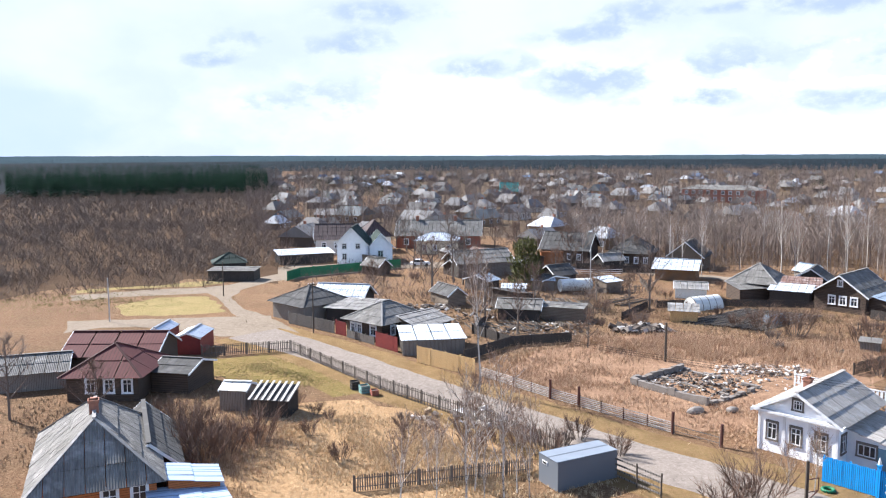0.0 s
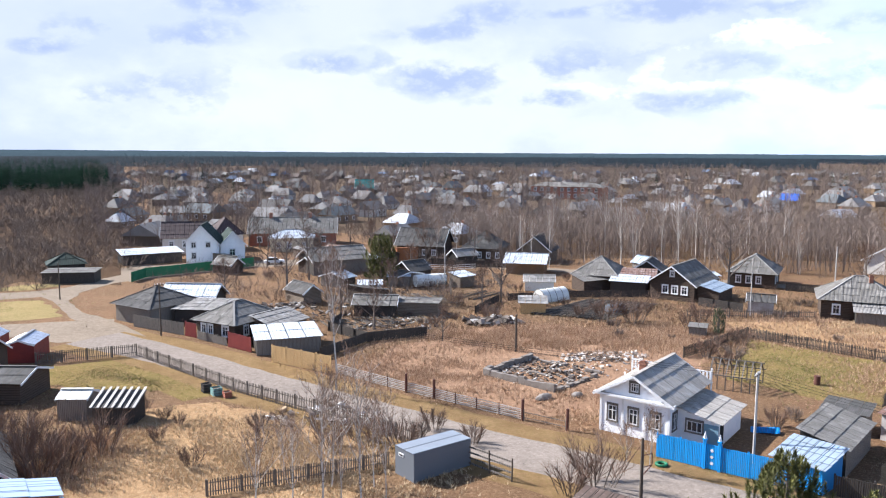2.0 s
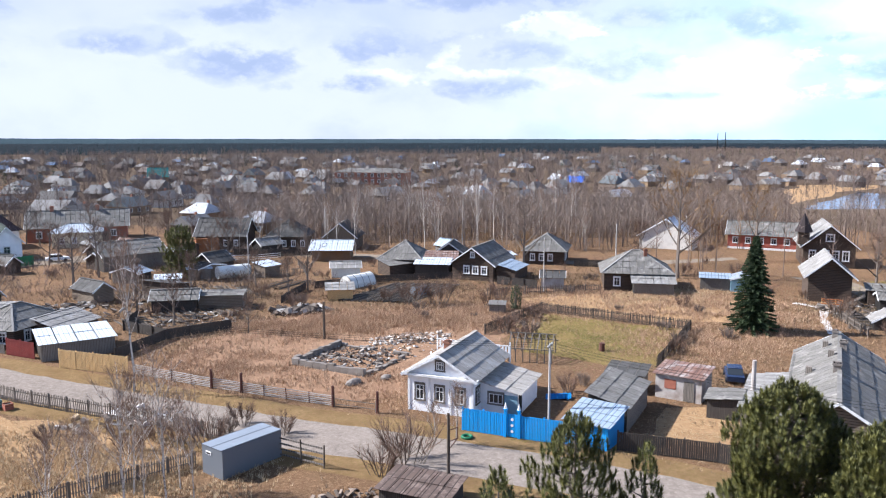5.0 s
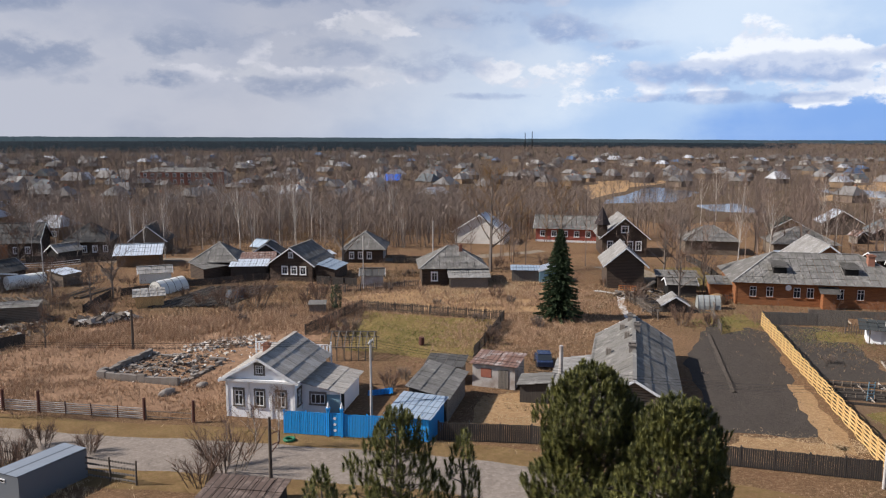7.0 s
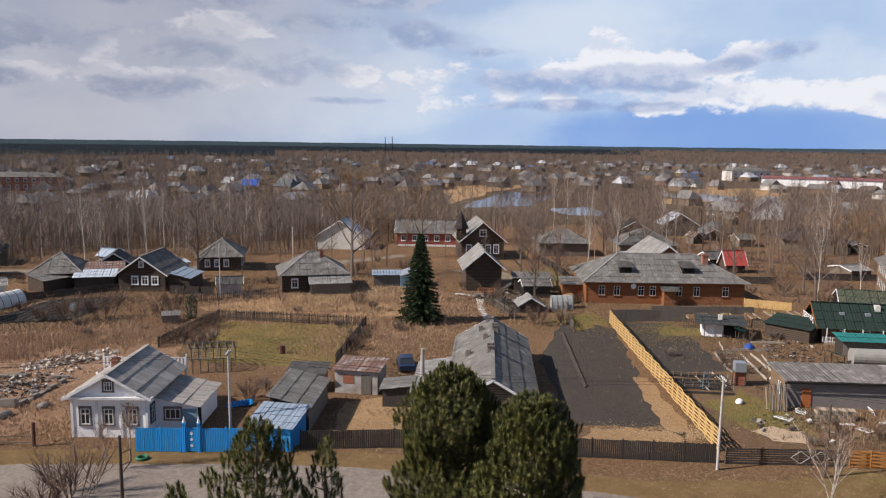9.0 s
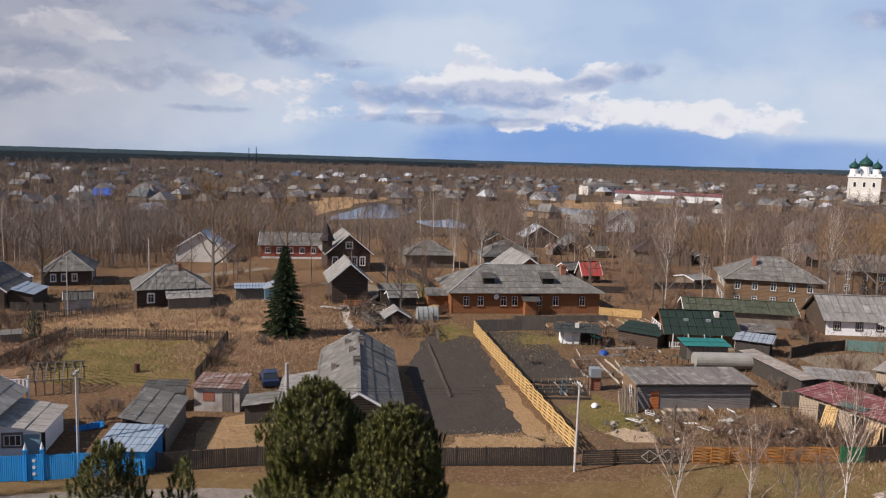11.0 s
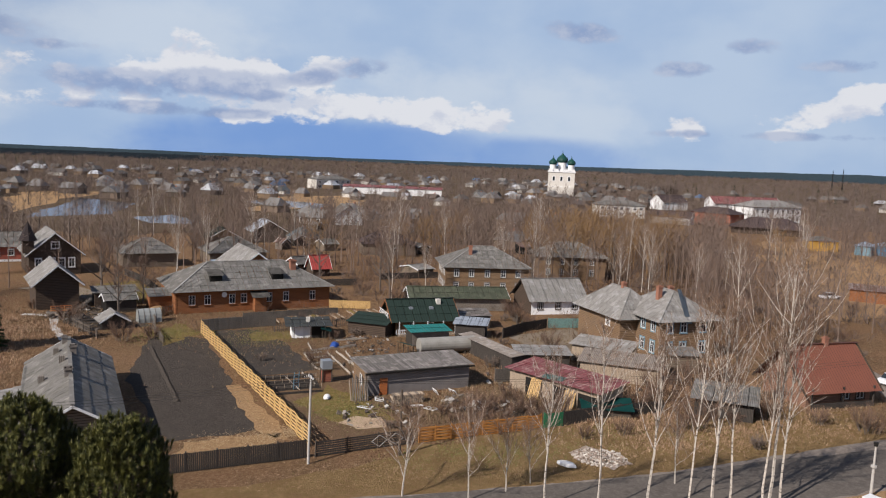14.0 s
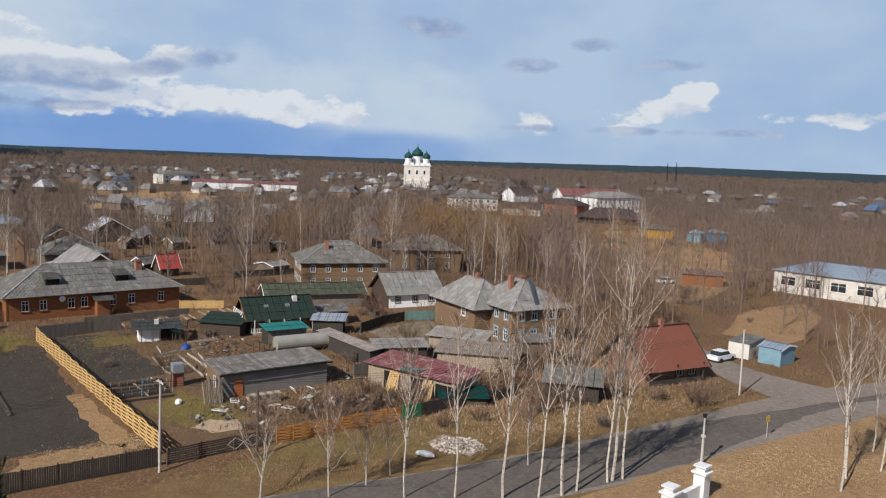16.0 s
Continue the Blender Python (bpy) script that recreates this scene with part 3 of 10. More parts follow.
def sheet_grid(a, b, c, d, cols, rows, rng, sag=0.03):
    """Overlapping sheets on the roof plane a-b (eave) to d-c (top): corner points and metric UVs of each."""
    a, b, c, d = (Vector(p) for p in (a, b, c, d))
    n = (b - a).cross(d - a)
    if n.length < 1e-6:
        n = (b - a).cross(c - a)
    n.normalize()
    L, S = (b - a).length, (((d + c) - (a + b)) / 2).length

    def P(u, v):
        return a.lerp(b, u).lerp(d.lerp(c, u), v)

    out = []
    if (c - d).length < 0.8 * L:
        return hip_sheets(a, b, c, d, n, cols, rows, rng, sag)
    for j in range(rows):
        v0, v1 = j / rows, min(1.0, (j + 1) / rows + 0.02)
        for i in range(cols):
            u0, u1 = (i + 0.028) / cols, (i + 0.972) / cols
            k = rng.uniform(0.2, 1.6) * sag
            lift0, lift1 = n * (0.045 + k), n * 0.015
            q = [P(u0, v0) + lift0, P(u1, v0) + lift0, P(u1, v1) + lift1, P(u0, v1) + lift1]
            if (q[2] - q[3]).length < 0.02 and (q[0] - q[1]).length < 0.02:
                continue
            uv = [(u0 * L, v0 * S), (u1 * L, v0 * S), (u1 * L, v1 * S), (u0 * L, v1 * S)]
            out.append((q, n, uv))
    return out


def slab(bm, lay, q, n, uv, th=0.03):
    top = [bm.verts.new(p) for p in q]
    low = [bm.verts.new(p - n * th) for p in q]
    faces = [bm.faces.new(top)] + [bm.faces.new((low[i], low[(i + 1) % len(q)], top[(i + 1) % len(q)], top[i])) for i in range(len(q))]
    for f in faces:
        for lp in f.loops:
            i = top.index(lp.vert) if lp.vert in top else low.index(lp.vert)
            lp[lay].uv = uv[i]


def roof_plane(parent, corners, mat, rng, size=(1.1, 1.6), singly=False, name="roof_sheet"):
    a, b, c, d = (Vector(p) for p in corners)
    L = max((b - a).length, (c - d).length)
    S = ((c + d) / 2 - (a + b) / 2).length
    cells = sheet_grid(a, b, c, d, max(1, round(L / size[0])), max(1, round(S / size[1])), rng)
    if singly:
        for q, n, uv in cells:
            bm = bmesh.new()
            slab(bm, bm.loops.layers.uv.new("UVMap"), q, n, uv)
            part(name, bm, mat, parent)
    else:
        bm = bmesh.new()
        lay = bm.loops.layers.uv.new("UVMap")
        for q, n, uv in cells:
            slab(bm, lay, q, n, uv)
        tagged(part("roof_covering", bm, mat, parent), kind="stuff")


def window(parent, side, w, d, u, z, ww, wh, trim, bars=(1, 1), wall=0.0, name="window"):
    """Casing, sash bars and pane on a wall: side f, b, l or r; u along it, z its sill height."""
    if side == "f":
        o, X, N = Vector((u, -wall, z)), Vector((1, 0, 0)), Vector((0, -1, 0))
    elif side == "b":
        o, X, N = Vector((u, d + wall, z)), Vector((1, 0, 0)), Vector((0, 1, 0))
    elif side == "l":
        o, X, N = Vector((-wall, u, z)), Vector((0, 1, 0)), Vector((-1, 0, 0))
    else:
        o, X, N = Vector((w + wall, u, z)), Vector((0, 1, 0)), Vector((1, 0, 0))
    Z = Vector((0, 0, 1))

    def bar(bm, x0, x1, z0, z1, n0, n1):
        v = [bm.verts.new(o + X * x + Z * zz + N * nn) for nn in (n0, n1) for zz in (z0, z1) for x in (x0, x1)]
        for f in ((0, 2, 3, 1), (4, 5, 7, 6), (0, 1, 5, 4), (1, 3, 7, 5), (3, 2, 6, 7), (2, 0, 4, 6)):
            bm.faces.new([v[i] for i in f])

    h, t = ww / 2, 0.13
    bm = bmesh.new()
    bar(bm, -h - t, -h, -t, wh + t, 0, 0.07)
    bar(bm, h, h + t, -t, wh + t, 0, 0.07)
    bar(bm, -h - t, h + t, wh, wh + t * 1.5, 0, 0.085)
    bar(bm, -h - t * 1.2, h + t * 1.2, -t, 0, 0, 0.1)
    fr = part(name, bm, trim, parent)
    bm = bmesh.new()
    bar(bm, -h, h, 0, wh, 0.004, 0.015)
    part("pane", bm, M_GLASS, fr)
    bm = bmesh.new()
    for i in range(bars[0]):
        x = -h + ww * (i + 1) / (bars[0] + 1)
        bar(bm, x - 0.035, x + 0.035, 0, wh, 0.01, 0.04)
    for i in range(bars[1]):
        zz = wh * (0.66 if bars[1] == 1 else (i + 1) / (bars[1] + 1))
        bar(bm, -h, h, zz - 0.03, zz + 0.03, 0.01, 0.04)
    for x in (-h, h - 0.08):
        bar(bm, x, x + 0.08, 0, wh, 0.012, 0.045)
    for zz in (0.0, wh - 0.08):
        bar(bm, -h + 0.08, h - 0.08, zz, zz + 0.08, 0.012, 0.045)
    part("sash", bm, M_WHITE_TRIM, fr)
    return fr


def chimney(parent, x, y, z0, z1, s=0.55, mat=None):
    bm = boxed(x - s / 2, x + s / 2, y - s / 2, y + s / 2, z0, z1)
    box(bm, x - s * 0.62, x + s * 0.62, y - s * 0.62, y + s * 0.62, z1 - 0.18, z1)
    box(bm, x - s * 0.3, x + s * 0.3, y - s * 0.3, y + s * 0.3, z1, z1 + 0.12)
    return part("chimney", bm, mat or M_CHIMNEY, parent)


def building(name, label, category, L, R, depth, eave, ridge, roof="gable", wall=None, cover_=None, over=0.45,
             wins=(), trim=None, chims=(), singly=False, base=None, run=None, seed=0, group="", gable_mat=None, sheet=(1.1, 1.6), win=(0.75, 1.15)):
    """A house on plan points L-R (front, local x), depth back. roof: gable (ridge front to back), side (ridge along x), hip, lean (high at back), leanf (high at front)."""
    rng = random.Random(seed * 7 + 3)
    m, w = at(L, R)
    d = depth
    ob = thing(name, label, category, m, group)
    wall = wall or M_LOG
    cover_ = cover_ or M_SLATE
    trim = trim or M_WHITE_TRIM
    bm = boxed(0, w, 0, d, 0, eave)
    part("wall", bm, wall, ob)
    if base:
        part("plinth", boxed(-0.05, w + 0.05, -0.05, d + 0.05, 0, 0.45), base, ob)
    o = over
    if roof == "gable":
        k = (ridge - eave) / (w / 2)
        e = eave - k * o
        planes = [((-o, d + o, e), (-o, -o, e), (w / 2, -o, ridge), (w / 2, d + o, ridge)), ((w + o, -o, e), (w + o, d + o, e), (w / 2, d + o, ridge), (w / 2, -o, ridge))]
        for y in (0.0, d - 0.12):
            bm = bmesh.new()
            v = [bm.verts.new(p) for yy in (y, y + 0.12) for p in ((0, yy, eave + 0.003), (w, yy, eave + 0.003), (w / 2, yy, ridge - 0.05))]
            bm.faces.new(v[:3]), bm.faces.new(v[3:][::-1])
            for i in range(3):
                bm.faces.new((v[i], v[i + 3], v[(i + 1) % 3 + 3], v[(i + 1) % 3]))
            part("gable", bm, gable_mat or wall, ob)
    elif roof == "side":
        k = (ridge - eave) / (d / 2)
        e = eave - k * o
        planes = [((-o, -o, e), (w + o, -o, e), (w + o, d / 2, ridge), (-o, d / 2, ridge)), ((w + o, d + o, e), (-o, d + o, e), (-o, d / 2, ridge), (w + o, d / 2, ridge))]
        for x in (0.0, w - 0.12):
            bm = bmesh.new()
            v = [bm.verts.new(p) for xx in (x, x + 0.12) for p in ((xx, 0, eave + 0.003), (xx, d, eave + 0.003), (xx, d / 2, ridge - 0.05))]
            bm.faces.new(v[:3][::-1]), bm.faces.new(v[3:])
            for i in range(3):
                bm.faces.new((v[i], v[(i + 1) % 3], v[(i + 1) % 3 + 3], v[i + 3]))
            part("gable", bm, gable_mat or wall, ob)
    elif roof == "hip":
        s = min(w, d) / 2
        if run is not None:
            s = run
        k = (ridge - eave) / s
        e = eave - k * o * 0.6
        if w >= d:
            p, q = (s, d / 2, ridge), (w - s, d / 2, ridge)
            planes = [((-o, -o, e), (w + o, -o, e), q, p), ((w + o, d + o, e), (-o, d + o, e), p, q),
                      ((-o, d + o, e), (-o, -o, e), p, p), ((w + o, -o, e), (w + o, d + o, e), q, q)]
        else:
            p, q = (w / 2, s, ridge), (w / 2, d - s, ridge)
            planes = [((-o, d + o, e), (-o, -o, e), p, q), ((w + o, -o, e), (w + o, d + o, e), q, p),
                      ((-o, -o, e), (w + o, -o, e), p, p), ((w + o, d + o, e), (-o, d + o, e), q, q)]
        bm = boxed(0, w, 0, d, eave, eave + 0.05)
        part("loft_deck", bm, wall, ob)
        bm = bmesh.new()
        for pl in planes:
            beam(bm, Vector(pl[0]) + Vector((0, 0, 0.09)), Vector(pl[3]) + Vector((0, 0, 0.09)), 0.22, 0.06)
        beam(bm, Vector(p) + Vector((0, 0, 0.09)), Vector(q) + Vector((0.01, 0, 0.09)), 0.25, 0.07)
        part("ridge_cap", bm, M_SLATE_LIGHT if cover_ in (M_SLATE, M_SLATE_LIGHT) else cover_, ob)
    else:
        lo, hi = (eave, ridge) if roof == "lean" else (ridge, eave)
        planes = [((-o, -o, lo), (w + o, -o, lo), (w + o, d + o, hi), (-o, d + o, hi))]
        if roof == "leanf":
            planes = [((w + o, d + o, eave), (-o, d + o, eave), (-o, -o, ridge), (w + o, -o, ridge))]
        z0, z1 = (eave, ridge) if roof == "lean" else (ridge, eave)
        bm = bmesh.new()
        v = [bm.verts.new(p) for p in ((0, 0, eave + 0.003), (w, 0, eave + 0.003), (w, d, eave + 0.003), (0, d, eave + 0.003), (0, 0, z0 - 0.02), (w, 0, z0 - 0.02), (w, d, z1 - 0.02), (0, d, z1 - 0.02))]
        for f in ((0, 1, 5, 4), (1, 2, 6, 5), (2, 3, 7, 6), (3, 0, 4, 7)):
            bm.faces.new([v[i] for i in f])
        part("upper_wall", bm, gable_mat or wall, ob)
    for pl in planes:
        roof_plane(ob, pl, cover_, rng, sheet, singly)
    if roof in ("gable", "side"):
        bm = bmesh.new()
        p, q = planes[0][2], planes[0][3]
        beam(bm, Vector(p) + Vector((0, 0, 0.08)), Vector(q) + Vector((0, 0, 0.08)), 0.35, 0.06)
        part("ridge_cap", bm, cover_, ob)
        for pl in planes:
            for i, j in ((0, 3), (1, 2)):
                bm = bmesh.new()
                beam(bm, Vector(pl[i]) - Vector((0, 0, 0.06)), Vector(pl[j]) - Vector((0, 0, 0.06)), 0.05, 0.2)
                part("bargeboard", bm, trim, ob)
    for side, u, z, *sz in wins:
        ww, wh = sz[:2] if sz else win
        window(ob, side, w, d, u, z, ww, wh, trim)
    for c in chims:
        chimney(ob, *c)
    return ob, w


# ---- ground ----
def patch(name, pts, mat, z, label="", rough=0.5, step=2.5, seed=1):
    """A ground cover with an uneven outline through the plan points."""
    rng = random.Random(seed)
    ring = []
    for i, p in enumerate(pts):
        q = pts[(i + 1) % len(pts)]
        n = max(1, int(math.hypot(q[0] - p[0], q[1] - p[1]) / step))
        for k in range(n):
            f = k / n
            ring.append((p[0] + (q[0] - p[0]) * f + rng.uniform(-rough, rough), p[1] + (q[1] - p[1]) * f + rng.uniform(-rough, rough)))
    bm = bmesh.new()
    f = bm.faces.new([bm.verts.new((x, y, z)) for x, y in ring])
    if f.normal.z < 0:
        f.normal_flip()
    bm.normal_update()
    if f.normal.z < 0:
        f.normal_flip()
    bmesh.ops.triangulate(bm, faces=[f])
    return solo(name, bm, mat, pose(0, 0, 0), label or name.replace("_", " "), "ground", kind="structure")


bm = bmesh.new()
rings = [0, 30, 60, 100, 150, 220, 320, 480, 750, 1200, 2000, 3200, 4800]
prev = None
for r in rings:
    if r == 0:
        prev = [bm.verts.new((60, 40, 0))]
        continue
    cur = [bm.verts.new((60 + r * math.cos(i * math.tau / 64), 40 + r * math.sin(i * math.tau / 64), 0)) for i in range(64)]
    for i in range(64):
        if len(prev) == 1:
            bm.faces.new((prev[0], cur[i], cur[(i + 1) % 64]))
        else:
            bm.faces.new((prev[i], cur[i], cur[(i + 1) % 64], prev[(i + 1) % 64]))
    prev = cur
solo("ground", bm, M_MEADOW, pose(0, 0, 0), "dry brown spring meadow with patches of straw", "ground", kind="structure")


def ribbon(name, line, widths, mat, z, label, seed=5):
    rng = random.Random(seed)
    pts = []
    for i in range(len(line) - 1):
        p0, p1, p2, p3 = (Vector(line[max(0, min(len(line) - 1, i + k))]) for k in (-1, 0, 1, 2))
        for k in range(8):
            t = k / 8
            pts.append((0.5 * (2 * p1 + (p2 - p0) * t + (2 * p0 - 5 * p1 + 4 * p2 - p3) * t * t + (3 * p1 - p0 - 3 * p2 + p3) * t ** 3), widths[i] + (widths[i + 1] - widths[i]) * t))
    pts.append((Vector(line[-1]), widths[-1]))
    bm = bmesh.new()
    prev = None
    for i, (p, w) in enumerate(pts):
        d = (pts[min(i + 1, len(pts) - 1)][0] - pts[max(i - 1, 0)][0]).normalized()
        n = Vector((-d.y, d.x))
        a, b = p + n * (w / 2 + rng.uniform(-0.15, 0.15)), p - n * (w / 2 + rng.uniform(-0.15, 0.15))
        cur = [bm.verts.new((a.x, a.y, z)), bm.verts.new((p.x, p.y, z + 0.03)), bm.verts.new((b.x, b.y, z))]
        if prev:
            bm.faces.new((prev[0], prev[1], cur[1], cur[0]))
            bm.faces.new((prev[1], prev[2], cur[2], cur[1]))
        prev = cur
    bmesh.ops.recalc_face_normals(bm, faces=bm.faces)
    if bm.faces[:][0].normal.z < 0:
        bmesh.ops.reverse_faces(bm, faces=bm.faces)
    return solo(name, bm, mat, pose(0, 0, 0), label, "road", kind="structure")


ROAD_LINE = [(-26, 105), (-14, 93), (-5.5, 83), (3, 73.5), (13, 62.5), (24, 51.5), (35, 39), (43.5, 24), (50, 10), (56, -1.5), (60.5, -10), (67, -19.5), (74, -29), (80.5, -38), (85.8, -46.5), (92, -58), (98, -70)]
ribbon("road_verge", ROAD_LINE, [12] * 17, M_VERGE, 0.012, "worn grass verge beside the village road")
ribbon("road", ROAD_LINE, [7.5, 6, 6, 6, 6, 6, 6, 6, 6.5, 7, 8.5, 9.0, 9.0, 9.5, 9.5, 8, 7], M_ROAD, 0.03, "worn patched grey asphalt village road")
# narrower, darker strip over the road, tapering past the birches
ribbon("asphalt_road", ROAD_LINE[7:], [4.5, 6.2, 6.6, 7.6, 7.6, 5.0, 3.0, 2.0, 1.5, 1.0], M_DARKROAD, 0.045, "darker grey strip on the asphalt along the birches", 6)
SIDE_LINE = [(83.5, -44.5), (87.5, -40.5), (92.5, -37.2), (98, -35.2), (106, -33.5), (118, -31)]
ribbon("side_road", SIDE_LINE, [12, 9.5, 7.5, 5.0, 4.2, 3.5], M_ROAD, 0.034, "worn side road turning past the brown-roofed house", 8)
patch("dirt_square", [(-11.0, 90.0), (-18.3, 102.6), (-26.5, 117.1), (-36.6, 115.9), (-47.2, 114.7), (-55.7, 113.5), (-52.0, 105.6), (-49.1, 108.6), (-42.9, 109.6), (-36.2, 107.1), (-29.9, 103.2), (-22.2, 102.4), (-15.7, 95.2), (-11.4, 88.1)], M_DIRT, 0.02, "pale sandy dirt crossroads", 0.5)
patch("dirt_lane", [(-26.3, 115.9), (-31.6, 122.8), (-36.2, 132.8), (-36.3, 141.6), (-33.4, 148.7), (-27.2, 154.7), (-25.3, 163.5), (-21.4, 169.6), (-24.1, 173.4), (-29.9, 164.0), (-36.8, 154.4), (-40.3, 145.7), (-44.3, 142.5), (-52.0, 141.1), (-58.5, 138.5), (-65.1, 135.1), (-62.7, 129.9), (-56.3, 133.1), (-49.0, 135.3), (-41.6, 136.6), (-37.7, 131.0), (-33.6, 121.3), (-31.2, 116.4)], M_DIRT, 0.021, "pale dirt lanes leaving the crossroads", 0.4, 2.0, 19)
patch("grass_strip", [(-53.0, 125.2), (-48.8, 132.2), (-41.2, 133.9), (-36.9, 127.0), (-33.7, 119.6), (-38.8, 117.7), (-48.1, 117.1)], M_YOUNG, 0.026, "yellow-green grass island at the crossroads", 0.5, 2.0, 45)
patch("grass_strip", [(-66.8, 140.5), (-60.4, 143.2), (-52.7, 145.9), (-47.1, 150.2), (-43.5, 151.8), (-41.3, 147.7), (-45.4, 144.4), (-53.6, 143.0), (-60.4, 140.9), (-65.2, 137.1)], M_YOUNG, 0.024, "straw-coloured grass beside the lanes", 0.5, 2.0, 46)
patch("lawn", [(-29, 91.5), (-19.5, 93.5), (-7.5, 78.5), (-11, 76.5), (-14, 80), (-22, 82), (-29, 86)], M_LAWN, 0.016, "thin green lawn inside the picket fence", 0.7, seed=2)
patch("garden_lawn", [(45, 74), (57, 90), (68.5, 74), (55.5, 63.5), (50, 66)], M_LAWN, 0.016, "mossy green garden behind the white house", 0.6, seed=3)
patch("yard_grass", [(40.6, 47.2), (46.4, 52.2), (50.2, 51.4), (53, 49), (46, 42)], M_STRAW, 0.016, "flattened straw in the yard by the brick shed", 0.5, seed=4)
patch("ploughed_plot", [(56.3, 33.4), (61.5, 28.0), (70, 33.8), (75, 37.2), (91.2, 49.6), (91.0, 55.5), (87.5, 55.6), (71, 47.2)], M_SOIL, 0.018, "freshly dug dark soil vegetable plot", 0.35, 1.5, 5)
patch("second_plot", [(77.2, 35.6), (95, 51.3), (98.6, 46.6), (97.0, 43.0), (89.8, 36.6), (82.2, 30.4)], M_SOIL, 0.018, "dark soil plot behind the new fence", 0.4, 1.5, 6)
patch("kitchen_garden", [(62, 21), (70, 30), (84, 32), (92, 36), (88, 25), (78, 22), (72, 13), (66, 12)], M_MUD, 0.014, "trampled brown kitchen garden with beds", 0.6, seed=7)
patch("yard_turf", [(66, 21), (70, 28), (77, 27), (75, 22.5), (69, 17)], M_LAWN, 0.019, "thin green turf by the workshop", 0.6, 1.5, 41)
patch("yard_turf", [(92, 44), (97, 46), (100, 42), (95, 39)], M_LAWN, 0.019, "green turf by the garden shed", 0.6, 1.5, 42)
patch("yard_turf", [(86, 52), (92, 58), (98, 57), (93, 52)], M_LAWN, 0.019, "green turf above the dug plot", 0.6, 1.5, 43)
patch("yard_turf", [(62, 14.5), (72, 2), (69, -1), (60, 10)], M_VERGE, 0.023, "thin green turf outside the woven fence", 0.7, 1.5, 44)
patch("garden_beds", [(33, 108.5), (43, 103), (59, 114.5), (55, 121), (46, 121)], M_MUD, 0.014, "dug garden beds with grey paths", 0.5, seed=8)
patch("straw_meadow", [(-24, 66), (-20, 73), (-8, 76), (2, 66), (8, 58.5), (3, 52), (-8, 50), (-16, 56)], M_STRAW, 0.014, "flattened straw meadow behind the picket fence", 0.8, seed=9)
patch("russet_lot", [(6, 84), (14, 100), (34, 103), (45, 96), (58, 97), (66, 88), (56, 92), (44, 78), (38, 72), (24, 65)], M_RUSSET, 0.012, "overgrown russet grass on an empty house lot", 1.0, seed=10)
patch("straw_slope", [(60, 100), (74, 98), (92, 84), (82, 74), (70, 78), (60, 92)], M_STRAW, 0.012, "straw slope below the derelict house", 1.0, seed=11)
patch("plot_edge", [(52, 30), (57, 24), (62, 25.5), (57, 32.5)], M_STRAW, 0.022, "strip of straw along the dark fence", 0.4, 1.2, 12)
patch("fence_strip", [(60.5, 24), (74, 35.5), (73, 37), (61.5, 27.5)], M_STRAW, 0.022, "straw strip along the new slatted fence", 0.4, 1.2, 13)
patch("roadside_grass", [(45, 28), (55, 19), (64, 10), (73, 0), (84, -18), (88, -28), (78, -28), (66, -12), (58, 0), (50, 13)], M_VERGE, 0.02, "thin grass between fence and road", 0.5, seed=14)
patch("back_garden", [(2, 96), (8, 107), (22, 104), (20, 98), (9, 93)], M_MUD, 0.016, "brown garden plots behind the lath fence", 0.5, seed=21)
patch("back_garden", [(4, 112), (4, 128), (16, 132), (32, 133), (34, 122), (24, 112)], M_MUD, 0.016, "dug garden plots between sheds", 0.8, seed=22)
patch("back_garden", [(6, 120), (8, 127), (24, 128), (24, 121)], M_SOIL, 0.021, "dark dug plot between sheds", 0.5, seed=23)
patch("farm_yard", [(22, 150), (26, 161), (38, 157), (36, 147)], M_MUD, 0.016, "bare farmyard with rails", 0.5, seed=24)
patch("back_lane", [(14, 163), (27, 168), (60, 150), (70, 142), (96, 122), (120, 118), (119, 115), (94, 118), (66, 139), (52, 149), (28, 163)], M_DIRT, 0.017, "dirt lane behind the gardens", 0.5, seed=25)
patch("yard_dirt", [(98, 6), (108, 12), (118, 4), (112, -1), (104, 0)], M_DIRT, 0.02, "bare dirt yard by the apartment house", 0.6, seed=26)
patch("yard_dirt", [(105, 80), (112, 96), (118, 94), (112, 74)], M_DIRT, 0.018, "bare dirt drive past the houses", 0.6, seed=27)
patch("villa_yard", [(-40, 160), (-30, 151), (-14, 163), (-8, 166), (6, 168), (4, 176), (-34, 172)], M_DIRT, 0.016, "trodden pale yard round the villa", 0.8, seed=28)
patch("far_field", [(-34, 330), (-70, 480), (-30, 470), (-10, 340)], M_BANK, 0.016, "pale far field", 5, 20, 29)
patch("far_field", [(300, 150), (420, 190), (460, 160), (380, 120)], M_STRAW, 0.016, "pale meadow beside the pond", 5, 20, 30)
patch("far_field", [(240, 210), (330, 290), (380, 270), (330, 250)], M_STRAW, 0.016, "pale meadow beyond the pond", 5, 20, 31)
patch("far_field", [(180, -46), (300, -52), (330, -84), (200, -75)], M_DULLSTRAW, 0.016, "straw bank below the school", 3, 12, 32)
patch("church_lawn", [(46, -2), (55.2, -10.5), (62.3, -19.8), (67.6, -25.2), (71.8, -31.2), (76.5, -39.2), (80.6, -46.0), (84, -58), (60, -60), (40, -30)], M_STRAW, 0.034, "tan lawn inside the churchyard wall", 0.4, seed=15)
